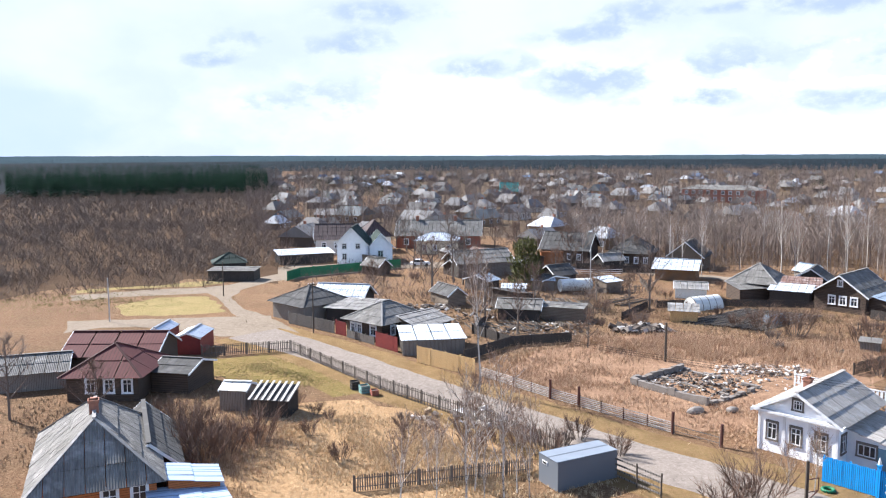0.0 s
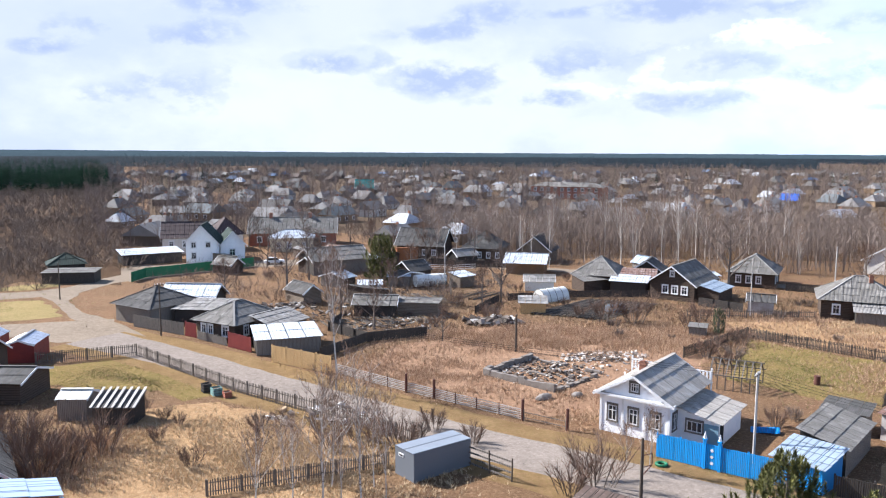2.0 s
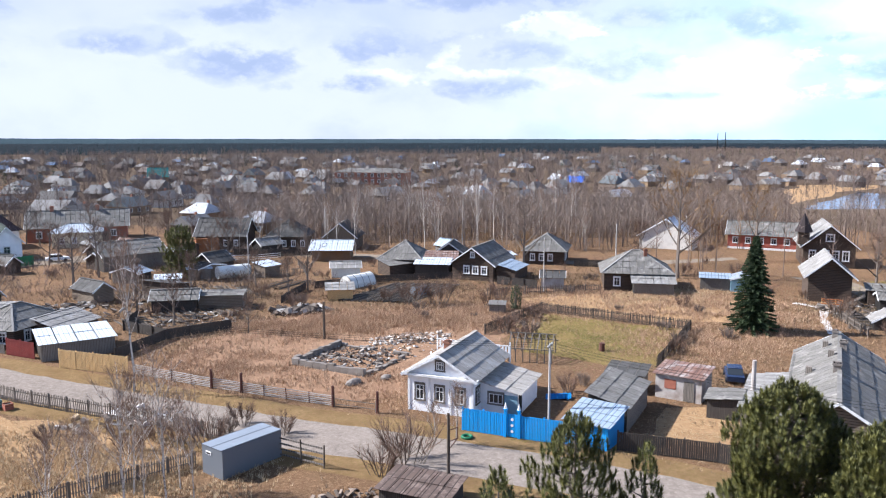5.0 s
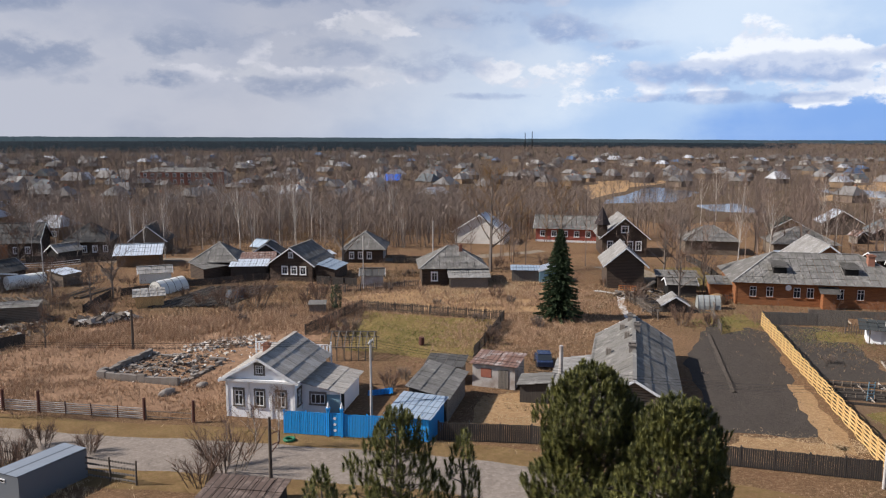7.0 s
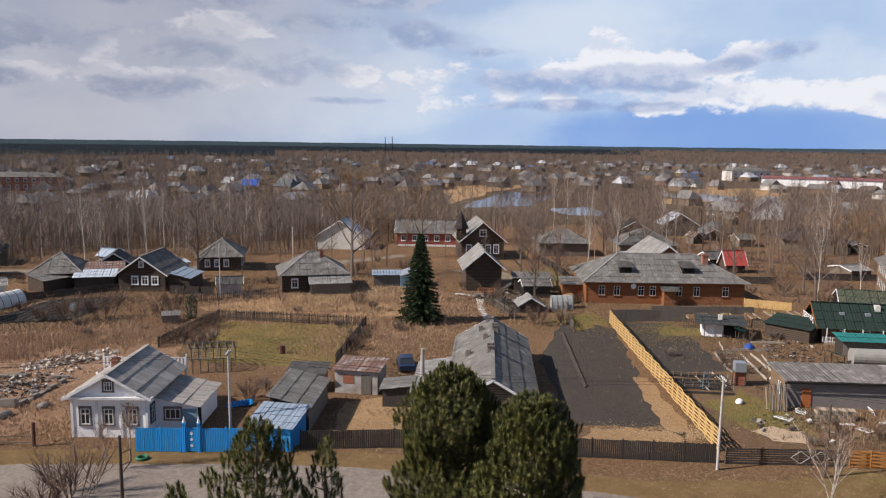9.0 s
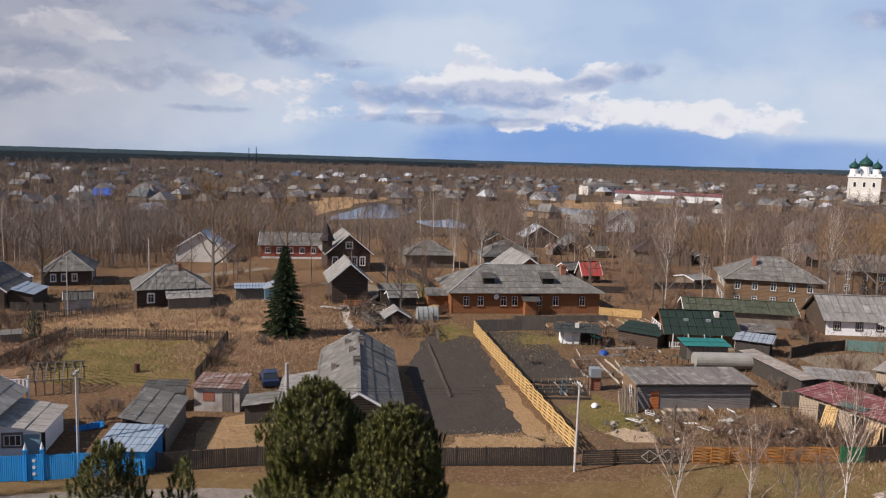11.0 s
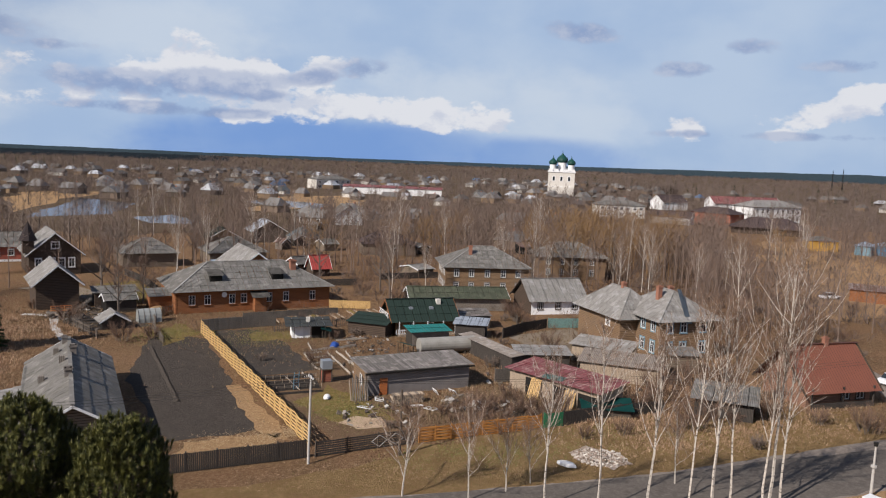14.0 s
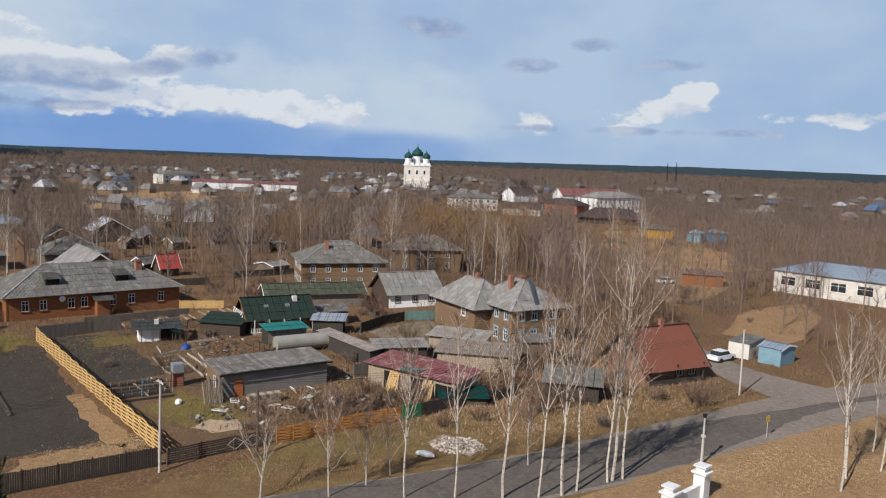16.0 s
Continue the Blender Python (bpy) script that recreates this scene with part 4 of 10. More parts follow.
def sector(name, az0, az1, d0, d1, mat, z, label):
    bm = bmesh.new()
    n = max(2, int((az1 - az0) / 3))
    prev = None
    for i in range(n + 1):
        a = radians(az0 + (az1 - az0) * i / n)
        k = 1 + 0.05 * math.sin(i * 2.3)
        cur = [bm.verts.new((d * math.sin(a), d * math.cos(a), z)) for d in (d0 * k, (d0 + d1) / 2, d1)]
        if prev:
            for j in range(2):
                bm.faces.new((prev[j], cur[j], cur[j + 1], prev[j + 1]))
        prev = cur
    bmesh.ops.recalc_face_normals(bm, faces=bm.faces)
    if bm.faces[:][0].normal.z < 0:
        bmesh.ops.reverse_faces(bm, faces=bm.faces)
    return solo(name, bm, mat, pose(0, 0, 0), label, "ground", kind="structure")


sector("village_ground", -10, 94, 235, 1260, M_EARTH, 0.009, "grey-brown earth between village houses")
# dark sheets standing in for the shade between forest trees
sector("forest_floor", -64, -11.5, 560, 1700, M_SHADED_FLOOR, 0.03, "shaded floor of the pine forest")
sector("forest_floor", -64, 36, 1250, 4600, M_SHADED_FLOOR, 0.05, "shaded floor of the distant forest")
sector("forest_floor", 35, 62, 1850, 4600, M_SHADED_FLOOR, 0.06, "shaded floor of the furthest forest")
sector("forest_floor", 61, 155, 3200, 4600, M_SHADED_FLOOR, 0.06, "shaded floor of the low far forest")
sector("village_ground", 92, 155, 420, 3300, M_EARTH, 0.009, "brown earth between distant houses")
sector("village_ground", 35, 93, 1200, 3300, M_EARTH, 0.012, "brown earth towards the horizon")
sector("scrub_floor", -62, -12, 156, 620, M_FLOOR_WOOD, 0.02, "brown litter under the floodplain scrub")
patch("wood_floor", [(28, 172), (48, 255), (130, 225), (200, 165), (170, 140), (100, 160)], M_FLOOR_WOOD, 0.015, "leaf litter of the flooded birch wood", 3.0, 12, 16)
patch("straw_bank", [(250, -40), (262, -66), (285, -84), (235, -72), (222, -50)], M_DULLSTRAW, 0.02, "straw-coloured bank below the kiosks", 2, 8, 51)
patch("straw_bank", [(176, -34), (196, -52), (178, -60), (150, -50), (140, -40)], M_DULLSTRAW, 0.02, "dry grass clearing by the sheds", 1.5, 6, 52)
patch("straw_bank", [(118, -42), (140, -52), (150, -66), (132, -62), (112, -48)], M_DULLSTRAW, 0.02, "dry grass beside the side road", 1.2, 5, 53)
patch("yard_turf", [(90, -30), (104, -34), (112, -28), (100, -24), (92, -24)], M_VERGE, 0.019, "thin turf behind the brown-roofed house", 1.0, 3, 54)
patch("yard_turf", [(106, 72), (120, 88), (128, 84), (114, 70)], M_LAWN, 0.019, "green turf beside the lane", 1.0, 3, 55)
ribbon("garden_path", [(94.5, 80.5), (95, 76), (90, 71.7), (83.5, 65)], [1.2, 1.2, 1.0, 1.0], M_CONCRETE, 0.03, "pale slab path through the garden", 61)
patch("earth_garden", [(88, 66), (96, 78), (104, 74), (95, 60)], M_SOIL, 0.018, "dug earth beside the spruce", 0.5, seed=17)
patch("gravel_heap_ground", [(62.9, -3.4), (65.6, 0.8), (67.6, -1), (64.8, -5)], M_GRAVEL, 0.06, "spread grey gravel by the road", 0.4, 1.0, 18)
for pts in ([(222, 191), (300, 232), (320, 244), (305, 205), (250, 178)], [(228, 148), (246, 166), (262, 160), (236, 130)], [(352, 176), (385, 180), (372, 140), (330, 131)]):
    patch("pond", pts, M_WATER, 0.03, "still pond reflecting the sky", 1.5, 8, int(pts[0][0]))


def loc(L, R, x, y):
    """Plan point at x along L-R and y behind it."""
    dx, dy = R[0] - L[0], R[1] - L[1]
    n = math.hypot(dx, dy)
    dx, dy = dx / n, dy / n
    return (L[0] + dx * x - dy * y, L[1] + dy * x + dx * y)


# ---- the white cottage and its yard ----
WL, WR = (25.7, 62.0), (29.9, 57.4)
wh, ww_ = building("cottage", "white-painted wooden cottage with grey slate roof and carved window frames", "house", WL, WR, 8.4, 3.64, 5.42,
                   wall=M_WHITE, cover_=M_SLATE_BRIGHT, over=0.5, trim=M_WHITE_TRIM, singly=True, chims=[(2.3, 3.6, 4.3, 5.65, 0.55)], seed=1, sheet=(1.5, 1.5))
for u in (1.15, 3.05, 5.0):
    window(wh, "f", ww_, 8.4, u, 1.1, 0.78, 1.35, M_FENCE)
window(wh, "f", ww_, 8.4, 3.1, 3.95, 0.7, 0.75, M_FENCE, (2, 1))
window(wh, "r", ww_, 8.4, 1.0, 1.1, 0.78, 1.35, M_FENCE)
bm = bmesh.new()
box(bm, -0.5, ww_ + 0.5, -0.42, 0.0, 3.3, 3.5)
part("cornice", bm, M_WHITE_TRIM, wh)
for x in (-0.03, 2.0, 4.0, ww_ - 0.17):
    part("pilaster", boxed(x, x + 0.2, -0.06, -0.002, 0.0, 3.29), M_WHITE_TRIM, wh)
AL, AR = loc(WL, WR, 9.7, 1.7), loc(WL, WR, 9.7, 7.7)
an, aw = building("annex", "white lean-to annex with grey slate roof on the cottage side", "annex", AL, AR, 3.5, 2.1, 3.0, "lean", M_WHITE, M_SLATE_BRIGHT, 0.4, singly=True, seed=2, sheet=(1.5, 1.5))
window(an, "l", aw, 3.5, 2.0, 1.0, 1.3, 0.9, M_FENCE, (2, 0))
# no opening: a dark panel paints the shade of the doorway
part("door", boxed(0.3, 1.1, -0.05, 0.0, 0.1, 1.9), M_DARK, an, "dark panel for the shade in an open doorway")
part("porch", boxed(-0.06, 0.0, 0.0, 1.2, 0.0, 1.9), M_BLUEWALL, an, "pale blue porch boarding")


def board_fence(name, label, pts, h, mat, post=None, gap=2.4, thick=0.04, rail=True, group="", step=0.0):
    """Close boards on rails between posts."""
    ob = thing(name, label, "fence", pose(pts[0][0], pts[0][1], 0), group)
    o = Vector((pts[0][0], pts[0][1], 0))
    for p, q in zip(pts, pts[1:]):
        p, q = Vector((*p, 0)) - o, Vector((*q, 0)) - o
        n = max(1, round((q - p).length / gap))
        d = (q - p).normalized()
        rz = math.atan2(d.y, d.x)
        for i in range(n):
            a, b = p.lerp(q, i / n), p.lerp(q, (i + 1) / n)
            L = (b - a).length
            bm = bmesh.new()
            k = max(1, round(L / 0.16))
            for j in range(k):
                x = L * j / k
                dz = random.uniform(-0.03, 0.03)
                box(bm, x + 0.008, x + L / k - 0.008, -thick / 2 + random.uniform(-0.008, 0.008), thick / 2, 0.05, h + dz)
            pn = tagged(part("panel", bm, mat, ob), kind="stuff")
            pn.matrix_basis = Matrix.Translation(a) @ Matrix.Rotation(rz + random.uniform(-0.01, 0.01), 4, "Z") @ Matrix.Rotation(random.uniform(-0.02, 0.02), 4, "X")
            bm = boxed(-0.06, 0.06, 0.03, 0.15, 0, h + 0.08)
            po = part("post", bm, post or mat, ob)
            po.matrix_basis = Matrix.Translation(a) @ Matrix.Rotation(rz, 4, "Z")
    return ob


def rail_fence(name, label, pts, h, rails, mat, post, gap=2.5, rw=0.1, bow=0.0, post_r=0.07):
    """Horizontal slats or rails between posts."""
    ob = thing(name, label, "fence", pose(pts[0][0], pts[0][1], 0))
    o = Vector((pts[0][0], pts[0][1], 0))
    for p, q in zip(pts, pts[1:]):
        p, q = Vector((*p, 0)) - o, Vector((*q, 0)) - o
        n = max(1, round((q - p).length / gap))
        d = (q - p).normalized()
        side = Vector((-d.y, d.x, 0))
        for i in range(n + 1):
            a = p.lerp(q, i / n)
            bm = bmesh.new()
            tube(bm, a, a + Vector((random.uniform(-0.04, 0.04), random.uniform(-0.04, 0.04), h + 0.1)), post_r, post_r * 0.9, 7)
            part("post", bm, post, ob)
            if i == n:
                break
            b = p.lerp(q, (i + 1) / n)
            for j in range(rails):
                z = h * (j + 0.6) / rails
                off = side * bow * (1 if (i + j) % 2 else -1)
                bm = bmesh.new()
                mid = (a + b) / 2 + off + Vector((0, 0, z + random.uniform(-0.02, 0.02)))
                beam(bm, a + Vector((0, 0, z)), mid, 0.03, rw)
                beam(bm, mid, b + Vector((0, 0, z)), 0.03, rw)
                part("slat", bm, mat, ob)
    return ob


def picket_fence(name, label, pts, h, mat, step=0.22, gap=2.5, pw=0.09, post=None):
    ob = thing(name, label, "fence", pose(pts[0][0], pts[0][1], 0))
    o = Vector((pts[0][0], pts[0][1], 0))
    for p, q in zip(pts, pts[1:]):
        p, q = Vector((*p, 0)) - o, Vector((*q, 0)) - o
        n = max(1, round((q - p).length / gap))
        rz = math.atan2((q - p).y, (q - p).x)
        for i in range(n):
            a, b = p.lerp(q, i / n), p.lerp(q, (i + 1) / n)
            L = (b - a).length
            bm = bmesh.new()
            for z in (h * 0.25, h * 0.78):
                box(bm, 0, L, -0.03, 0.02, z, z + 0.07)
            x = 0.05
            while x < L:
                if random.random() > 0.04:
                    t = random.uniform(-0.04, 0.04)
                    hh = h + random.uniform(-0.07, 0.05)
                    v = [bm.verts.new(c) for c in ((x, -0.055, 0.04), (x + pw, -0.055, 0.04), (x + pw + t, -0.055, hh), (x + pw / 2 + t, -0.055, hh + 0.06), (x + t, -0.055, hh))]
                    w = [bm.verts.new((c.co.x, -0.032, c.co.z)) for c in v]
                    bm.faces.new(v), bm.faces.new(w[::-1])
                    for k in range(5):
                        bm.faces.new((v[k], w[k], w[(k + 1) % 5], v[(k + 1) % 5]))
                x += step
            pn = tagged(part("picket_panel", bm, mat, ob), kind="stuff")
            pn.matrix_basis = Matrix.Translation(a) @ Matrix.Rotation(rz, 4, "Z") @ Matrix.Rotation(random.uniform(-0.06, 0.06), 4, "X")
            bm = boxed(-0.06, 0.06, -0.02, 0.1, 0, h + 0.05)
            po = part("post", bm, post or mat, ob)
            po.matrix_basis = Matrix.Translation(a) @ Matrix.Rotation(rz, 4, "Z")
    return ob


board_fence("blue_fence", "bright sky-blue board fence along the road", [(27.8, 55.3), (30.3, 52.6)], 1.95, M_BLUE)
board_fence("blue_fence", "bright sky-blue board fence along the road", [(31.2, 51.6), (33.9, 48.8)], 1.95, M_BLUE)
gate = thing("garden_gate", "sky-blue garden gate with white-topped posts", "gate", at((30.35, 52.52), (31.15, 51.66))[0])
for x in (0.0, 1.14):
    bm = boxed(x - 0.11, x + 0.11, -0.12, 0.1, 0, 2.3)
    box(bm, x - 0.16, x + 0.16, -0.17, 0.15, 2.3, 2.42)
    part("gate_post", bm, M_BLUE, gate)
    bm = bmesh.new()
    tube(bm, (x, 0, 2.42), (x, 0, 2.6), 0.14, 0.1, 8)
    tube(bm, (x, 0, 2.6), (x, 0, 2.95), 0.1, 0.01, 8)
    part("finial", bm, M_WHITE_TRIM, gate)
part("gate_leaf", boxed(0.12, 1.02, -0.03, 0.03, 0.08, 2.0), M_BLUE, gate)
for z in (0.55, 1.05, 1.55):
    bm = bmesh.new()
    tube(bm, (0.57, -0.05, z), (0.57, -0.031, z), 0.13, 0.13, 6)
    part("ornament", bm, M_WHITE_TRIM, gate)
sb, _ = building("shed", "low shed with bluish sheet roof and blue-painted front", "shed", (34.2, 49.5), (36.0, 46.5), 3.4, 1.95, 2.65, "lean", M_BLUE, M_TIN_BLUE, 0.35, singly=True, seed=3, sheet=(1.0, 1.0))
building("shed", "weathered board shed with a wide grey slate lean-to roof", "shed", (39.7, 48.9), (45.7, 53.7), 3.3, 2.2, 3.15, "lean", M_GREYWOOD, M_SLATE, 0.3, singly=True, seed=4, sheet=(1.2, 1.5))
building("shed", "small grey board shed behind the slate-roofed shed", "shed", (45.0, 58.8), (47.2, 56.2), 2.6, 1.9, 2.3, "lean", M_GREYWOOD, M_SLATE_DARK, 0.3, seed=5)
bs, bw = building("brick_shed", "peeling whitewashed brick shed with rusty sheet roof", "shed", (48.1, 55.5), (50.4, 51.9), 3.6, 2.3, 2.65, "lean", M_DIRTYWHITE, M_RUST, 0.3, singly=True, seed=6, sheet=(1.2, 1.5))
part("door", boxed(bw * 0.62, bw * 0.85, -0.06, 0.0, 0.05, 1.9), M_FENCE, bs, "grey board door")
part("bare_patch", boxed(bw * 0.2, bw * 0.45, -0.03, 0.0, 1.0, 1.9), M_BRICK, bs, "patch of exposed red brick")
board_fence("dark_fence", "dark weathered close-boarded fence along the road", [(36.9, 46.4), (42.3, 41.3), (46, 36.3), (50.1, 30.6), (57.2, 21.2)], 1.55, M_DARKFENCE)
rail_fence("slat_fence", "dark fence of horizontal slats beside the pole", [(57.6, 20.6), (61.2, 16.4), (63.2, 13.9)], 1.3, 7, M_DARKFENCE, M_POLEWOOD, 2.6, 0.13)
rail_fence("woven_fence", "orange-stained woven slat fence along the roadside", [(63.6, 13.4), (67.3, 8.4), (71.1, 3.5)], 1.35, 10, M_ORANGEWEAVE, M_ORANGEWEAVE, 1.55, 0.11, 0.09, 0.05)
rail_fence("new_slat_fence", "new pale pine woven slat fence between the plots", [(59.6, 22.0), (71, 32), (82, 41.6), (93.7, 51.7)], 1.75, 11, M_NEWWEAVE, M_NEWWEAVE, 1.7, 0.13, 0.09, 0.05)
board_fence("dark_fence", "dark board fence and green gate beside the woven fence", [(71.2, 3.2), (72.4, 1.6)], 1.4, M_GREENFENCE)
board_fence("dark_fence", "dark weathered fence at the roadside yard corner", [(72.4, 1.5), (75.2, -1.4)], 1.4, M_DARKFENCE)
picket_fence("garden_fence", "old grey picket fence round the back garden", [(44.5, 83), (57.6, 91.2), (69, 74), (58.5, 65.8), (54.2, 62.6)], 1.35, M_DARKPICKET, 0.17)

# ---- long grey-roofed house ----
GL, GR = (48.2, 40.6), (52.7, 35.0)
lh, lw = building("long_house", "long low log house with sagging pale slate roof", "house", GL, GR, 23.0, 2.6, 4.7, wall=M_GREYWOOD_H, cover_=M_SLATE, over=0.5, singly=True, seed=7,
                  sheet=(1.2, 1.6))
for c in ((3.4, 9.0, 4.0, 5.3, 0.6), (3.9, 17.0, 4.0, 5.4, 0.6), (3.2, 22.0, 4.0, 5.2, 0.5)):
    chimney(lh, *c, M_FOUND)
building("woodshed", "lean-to woodshed with grey slate roof beside the long house", "shed", loc(GL, GR, -3.6, 14.0), loc(GL, GR, -3.6, 4.0), 3.6, 1.9, 2.6, "lean", M_GREYWOOD, M_SLATE_LIGHT, 0.3, seed=8)
building("woodshed", "small dark shed with split-board roof", "shed", loc(GL, GR, -6.5, 8.5), loc(GL, GR, -6.5, 5.5), 2.6, 1.7, 2.1, "lean", M_DARKFENCE, M_SLATE, 0.3, seed=9)

building("side_wing", "lower side wing of the long house under patched slate", "annex", loc(GL, GR, -0.2, 21.0), loc(GL, GR, -0.2, 11.5), 0.1, 2.5, 2.55, "lean", M_GREYWOOD, M_SLATE, 0.2, seed=150)
for x, y in ((1.2, 12.0), (2.9, 15.0), (2.4, 19.5)):
    bm = boxed(x - 0.25, x + 0.25, y - 0.25, y + 0.25, 2.7, 3.2 + 2.1 * x / 3.6)
    part("vent_stack", bm, M_GREYWOOD, lh, "grey boarded vent stack")

# ---- long orange house ----
OL, OR = (103.2, 61.4), (119.1, 43.2)
oh, ow = building("longhouse", "long single-storey orange-brown boarded house with grey hipped slate roof", "house", OL, OR, 13.0, 3.55, 6.9, "hip", M_ORANGE, M_SLATE, 0.7, run=6.0, seed=10, trim=M_ORANGE, chims=[(19.2, 4.2, 5.0, 7.2, 0.9)],
                  wins=[("f", u, 1.25, 0.95, 1.5) for u in (2.4, 4.7, 8.4, 10.2, 14.2, 16.9, 21.3)])
for x in (6.3, 16.0):
    bm = boxed(x - 0.9, x + 0.9, 1.6, 3.6, 4.4, 5.5)
    part("dormer", bm, M_DARK, oh, "small dark roof dormer")
    bm = bmesh.new()
    v = [bm.verts.new(p) for p in ((x - 1.2, 1.3, 5.42), (x + 1.2, 1.3, 5.42), (x + 1.1, 4.2, 6.05), (x - 1.1, 4.2, 6.05))]
    bm.faces.new(v)
    bmesh.ops.solidify(bm, geom=bm.faces[:], thickness=0.06)
    part("dormer_roof", bm, M_SLATE, oh)
part("porch", boxed(11.6, 13.4, -1.4, 0.0, 0.0, 2.3), M_ORANGE, oh)
bm = bmesh.new()
v = [bm.verts.new(p) for p in ((11.1, -1.9, 2.3), (13.9, -1.9, 2.3), (13.9, 0.1, 3.1), (11.1, 0.1, 3.1))]
bm.faces.new(v)
bmesh.ops.solidify(bm, geom=bm.faces[:], thickness=0.06)
part("porch_roof", bm, M_SLATE, oh)
bm = bmesh.new()
tube(bm, (7.15, -0.35, 2.75), (7.15, -0.3, 2.75), 0.42, 0.38, 16)
part("satellite_dish", bm, M_WHITE_TRIM, oh)
for x in (0.0, ow - 0.16):
    part("corner_board", boxed(x - 0.02, x + 0.18, -0.04, 0.12, 0.0, 3.5), M_ORANGE, oh)
rw, _ = building("rear_wing", "rear wing of the orange house with pale slate gable roof", "house", loc(OL, OR, 9.5, 9.0), loc(OL, OR, 20.0, 9.0), 13.0, 4.0, 7.9, "gable", M_ORANGE, M_SLATE_LIGHT, 0.6, seed=11)
building("porch_shed", "orange boarded entrance porch with slate lean-to roof", "porch", loc(OL, OR, -3.2, 3.0), loc(OL, OR, -0.05, 3.0), 3.5, 2.3, 3.0, "lean", M_ORANGE, M_SLATE, 0.3, seed=12)
board_fence("grey_fence", "old grey board fence in front of the orange house", [(94.5, 52.0), (99.5, 47.2), (101.8, 44.5)], 1.7, M_FENCE)
board_fence("new_fence", "new orange-brown board fence beside the long house", [(117.8, 42.6), (119.5, 36.2)], 1.3, M_NEWWEAVE)

# ---- yards to the right ----
gs, gw = building("workshop", "long grey felt-covered workshop with streaked plank roof", "shed", (74.7, 21.8), (81.9, 12.6), 4.6, 2.6, 2.95, "lean", M_GREYBLOCK, M_STREAKROOF, 0.45, seed=13, sheet=(0.38, 6.0))
part("eave_board", boxed(-0.45, gw + 0.45, -0.5, -0.46, 2.38, 2.56), M_DARK, gs, "dark eave board")
part("end_boarding", boxed(-0.04, -0.003, 0.1, 4.5, 0.05, 2.55), M_OLDLOG, gs, "brown board cladding of the end wall")
part("end_window", boxed(-0.09, -0.042, 1.7, 2.3, 0.7, 1.9), M_WHITE_TRIM, gs, "white end window")
part("door", boxed(1.3, 2.15, -0.06, 0.0, 0.05, 1.85), M_ORANGEPAINT, gs, "orange door")
rs, rw_ = building("red_shed", "ramshackle board shed with faded raspberry-red sheet roof", "shed", (82.9, 8.2), (76.4, -1.6), 4.2, 2.35, 2.85, "lean", M_PALEBOARD, M_RASPBERRY, 0.5, seed=14, sheet=(1.1, 2.2))
# dark panel on the closed wall, painted as doorway shade
part("doorway", boxed(2.3, 3.3, -0.05, 0.0, 0.0, 1.9), M_DARK, rs, "dark panel for the shade in an open doorway")
for i in range(7):
    bm = bmesh.new()
    beam(bm, (3.3 + i * 0.22, -0.9, 0.02), (3.2 + i * 0.2, -0.06, 2.0 + 0.1 * (i % 3)), 0.14, 0.04)
    part("leaning_board", bm, M_NEWBOARD, rs, "fresh yellow board leaning on the shed")
ghL, ghR = (103.2, 27.2), (107.7, 19.8)
gh, ghw = building("green_house", "golden log cottage with dark green roof and white fretwork balcony", "house", ghL, ghR, 6.2, 2.4, 4.5, "side", M_OLDGOLD, M_GREENROOF, 0.8, trim=M_ORANGE, seed=15, wins=[("f", 2.4, 0.9), ("f", 5.2, 0.9)])
for x in (0.2, 2.2, 4.3, 6.6, 8.4):
    part("veranda_post", boxed(x, x + 0.1, -1.25, -1.15, 0, 2.1), M_WHITE_TRIM, gh)
for z in (0.35, 0.85):
    part("veranda_rail", boxed(0.34, 2.2, -1.22, -1.16, z, z + 0.06), M_WHITE_TRIM, gh)
part("veranda_floor", boxed(0, ghw, -1.3, -0.01, 0, 0.2), M_PALEBOARD, gh)
for x, y in ((2.6, 1.6), (5.6, 1.5)):
    sk = part("skylight", boxed(x - 0.3, x + 0.3, y - 0.3, y + 0.3, 3.3, 3.62), M_TIN_WHITE, gh)
part("roof_hood", boxed(6.6, 7.2, 2.0, 2.7, 3.8, 4.55), M_PALE, gh, "pale hood on the ridge")
part("balcony_floor", boxed(-0.95, -0.01, 0.6, 5.6, 2.05, 2.15), M_OLDGOLD, gh)
for z in (2.2, 2.85):
    part("balcony_rail", boxed(-0.97, -0.9, 0.6, 5.6, z, z + 0.07), M_WHITE_TRIM, gh)
for i in range(10):
    bm = bmesh.new()
    beam(bm, (-0.935, 0.62 + 0.5 * i, 2.28 + 0.56 * (i % 2)), (-0.935, 1.1 + 0.5 * i, 2.84 - 0.56 * (i % 2)), 0.05, 0.10)
    part("balcony_fret", bm, M_WHITE_TRIM, gh)
for i in range(5):
    part("porch_fret", boxed(-0.2 + 0.28 * i, -0.12 + 0.28 * i, -1.2, -1.16, 0.3, 1.0), M_WHITE_TRIM, gh)
for x in (0.3, 5.5):
    part("balcony_post", boxed(-0.95, -0.83, x, x + 0.12, 0, 2.04), M_WHITE_TRIM, gh)
building("side_porch", "open porch with dark green lean-to roof and pale sheet edge", "porch", (101.6, 33.6), (101.0, 28.0), 3.6, 1.7, 2.5, "lean", M_LOG, M_GREENROOF, 0.3, seed=161)
building("green_house_wing", "long low wing with mossy green roof", "house", (121.4, 29.8), (127.6, 15.2), 6.0, 2.3, 3.5, "side", M_GREYWOOD, M_MOSSROOF, 0.6, seed=16)
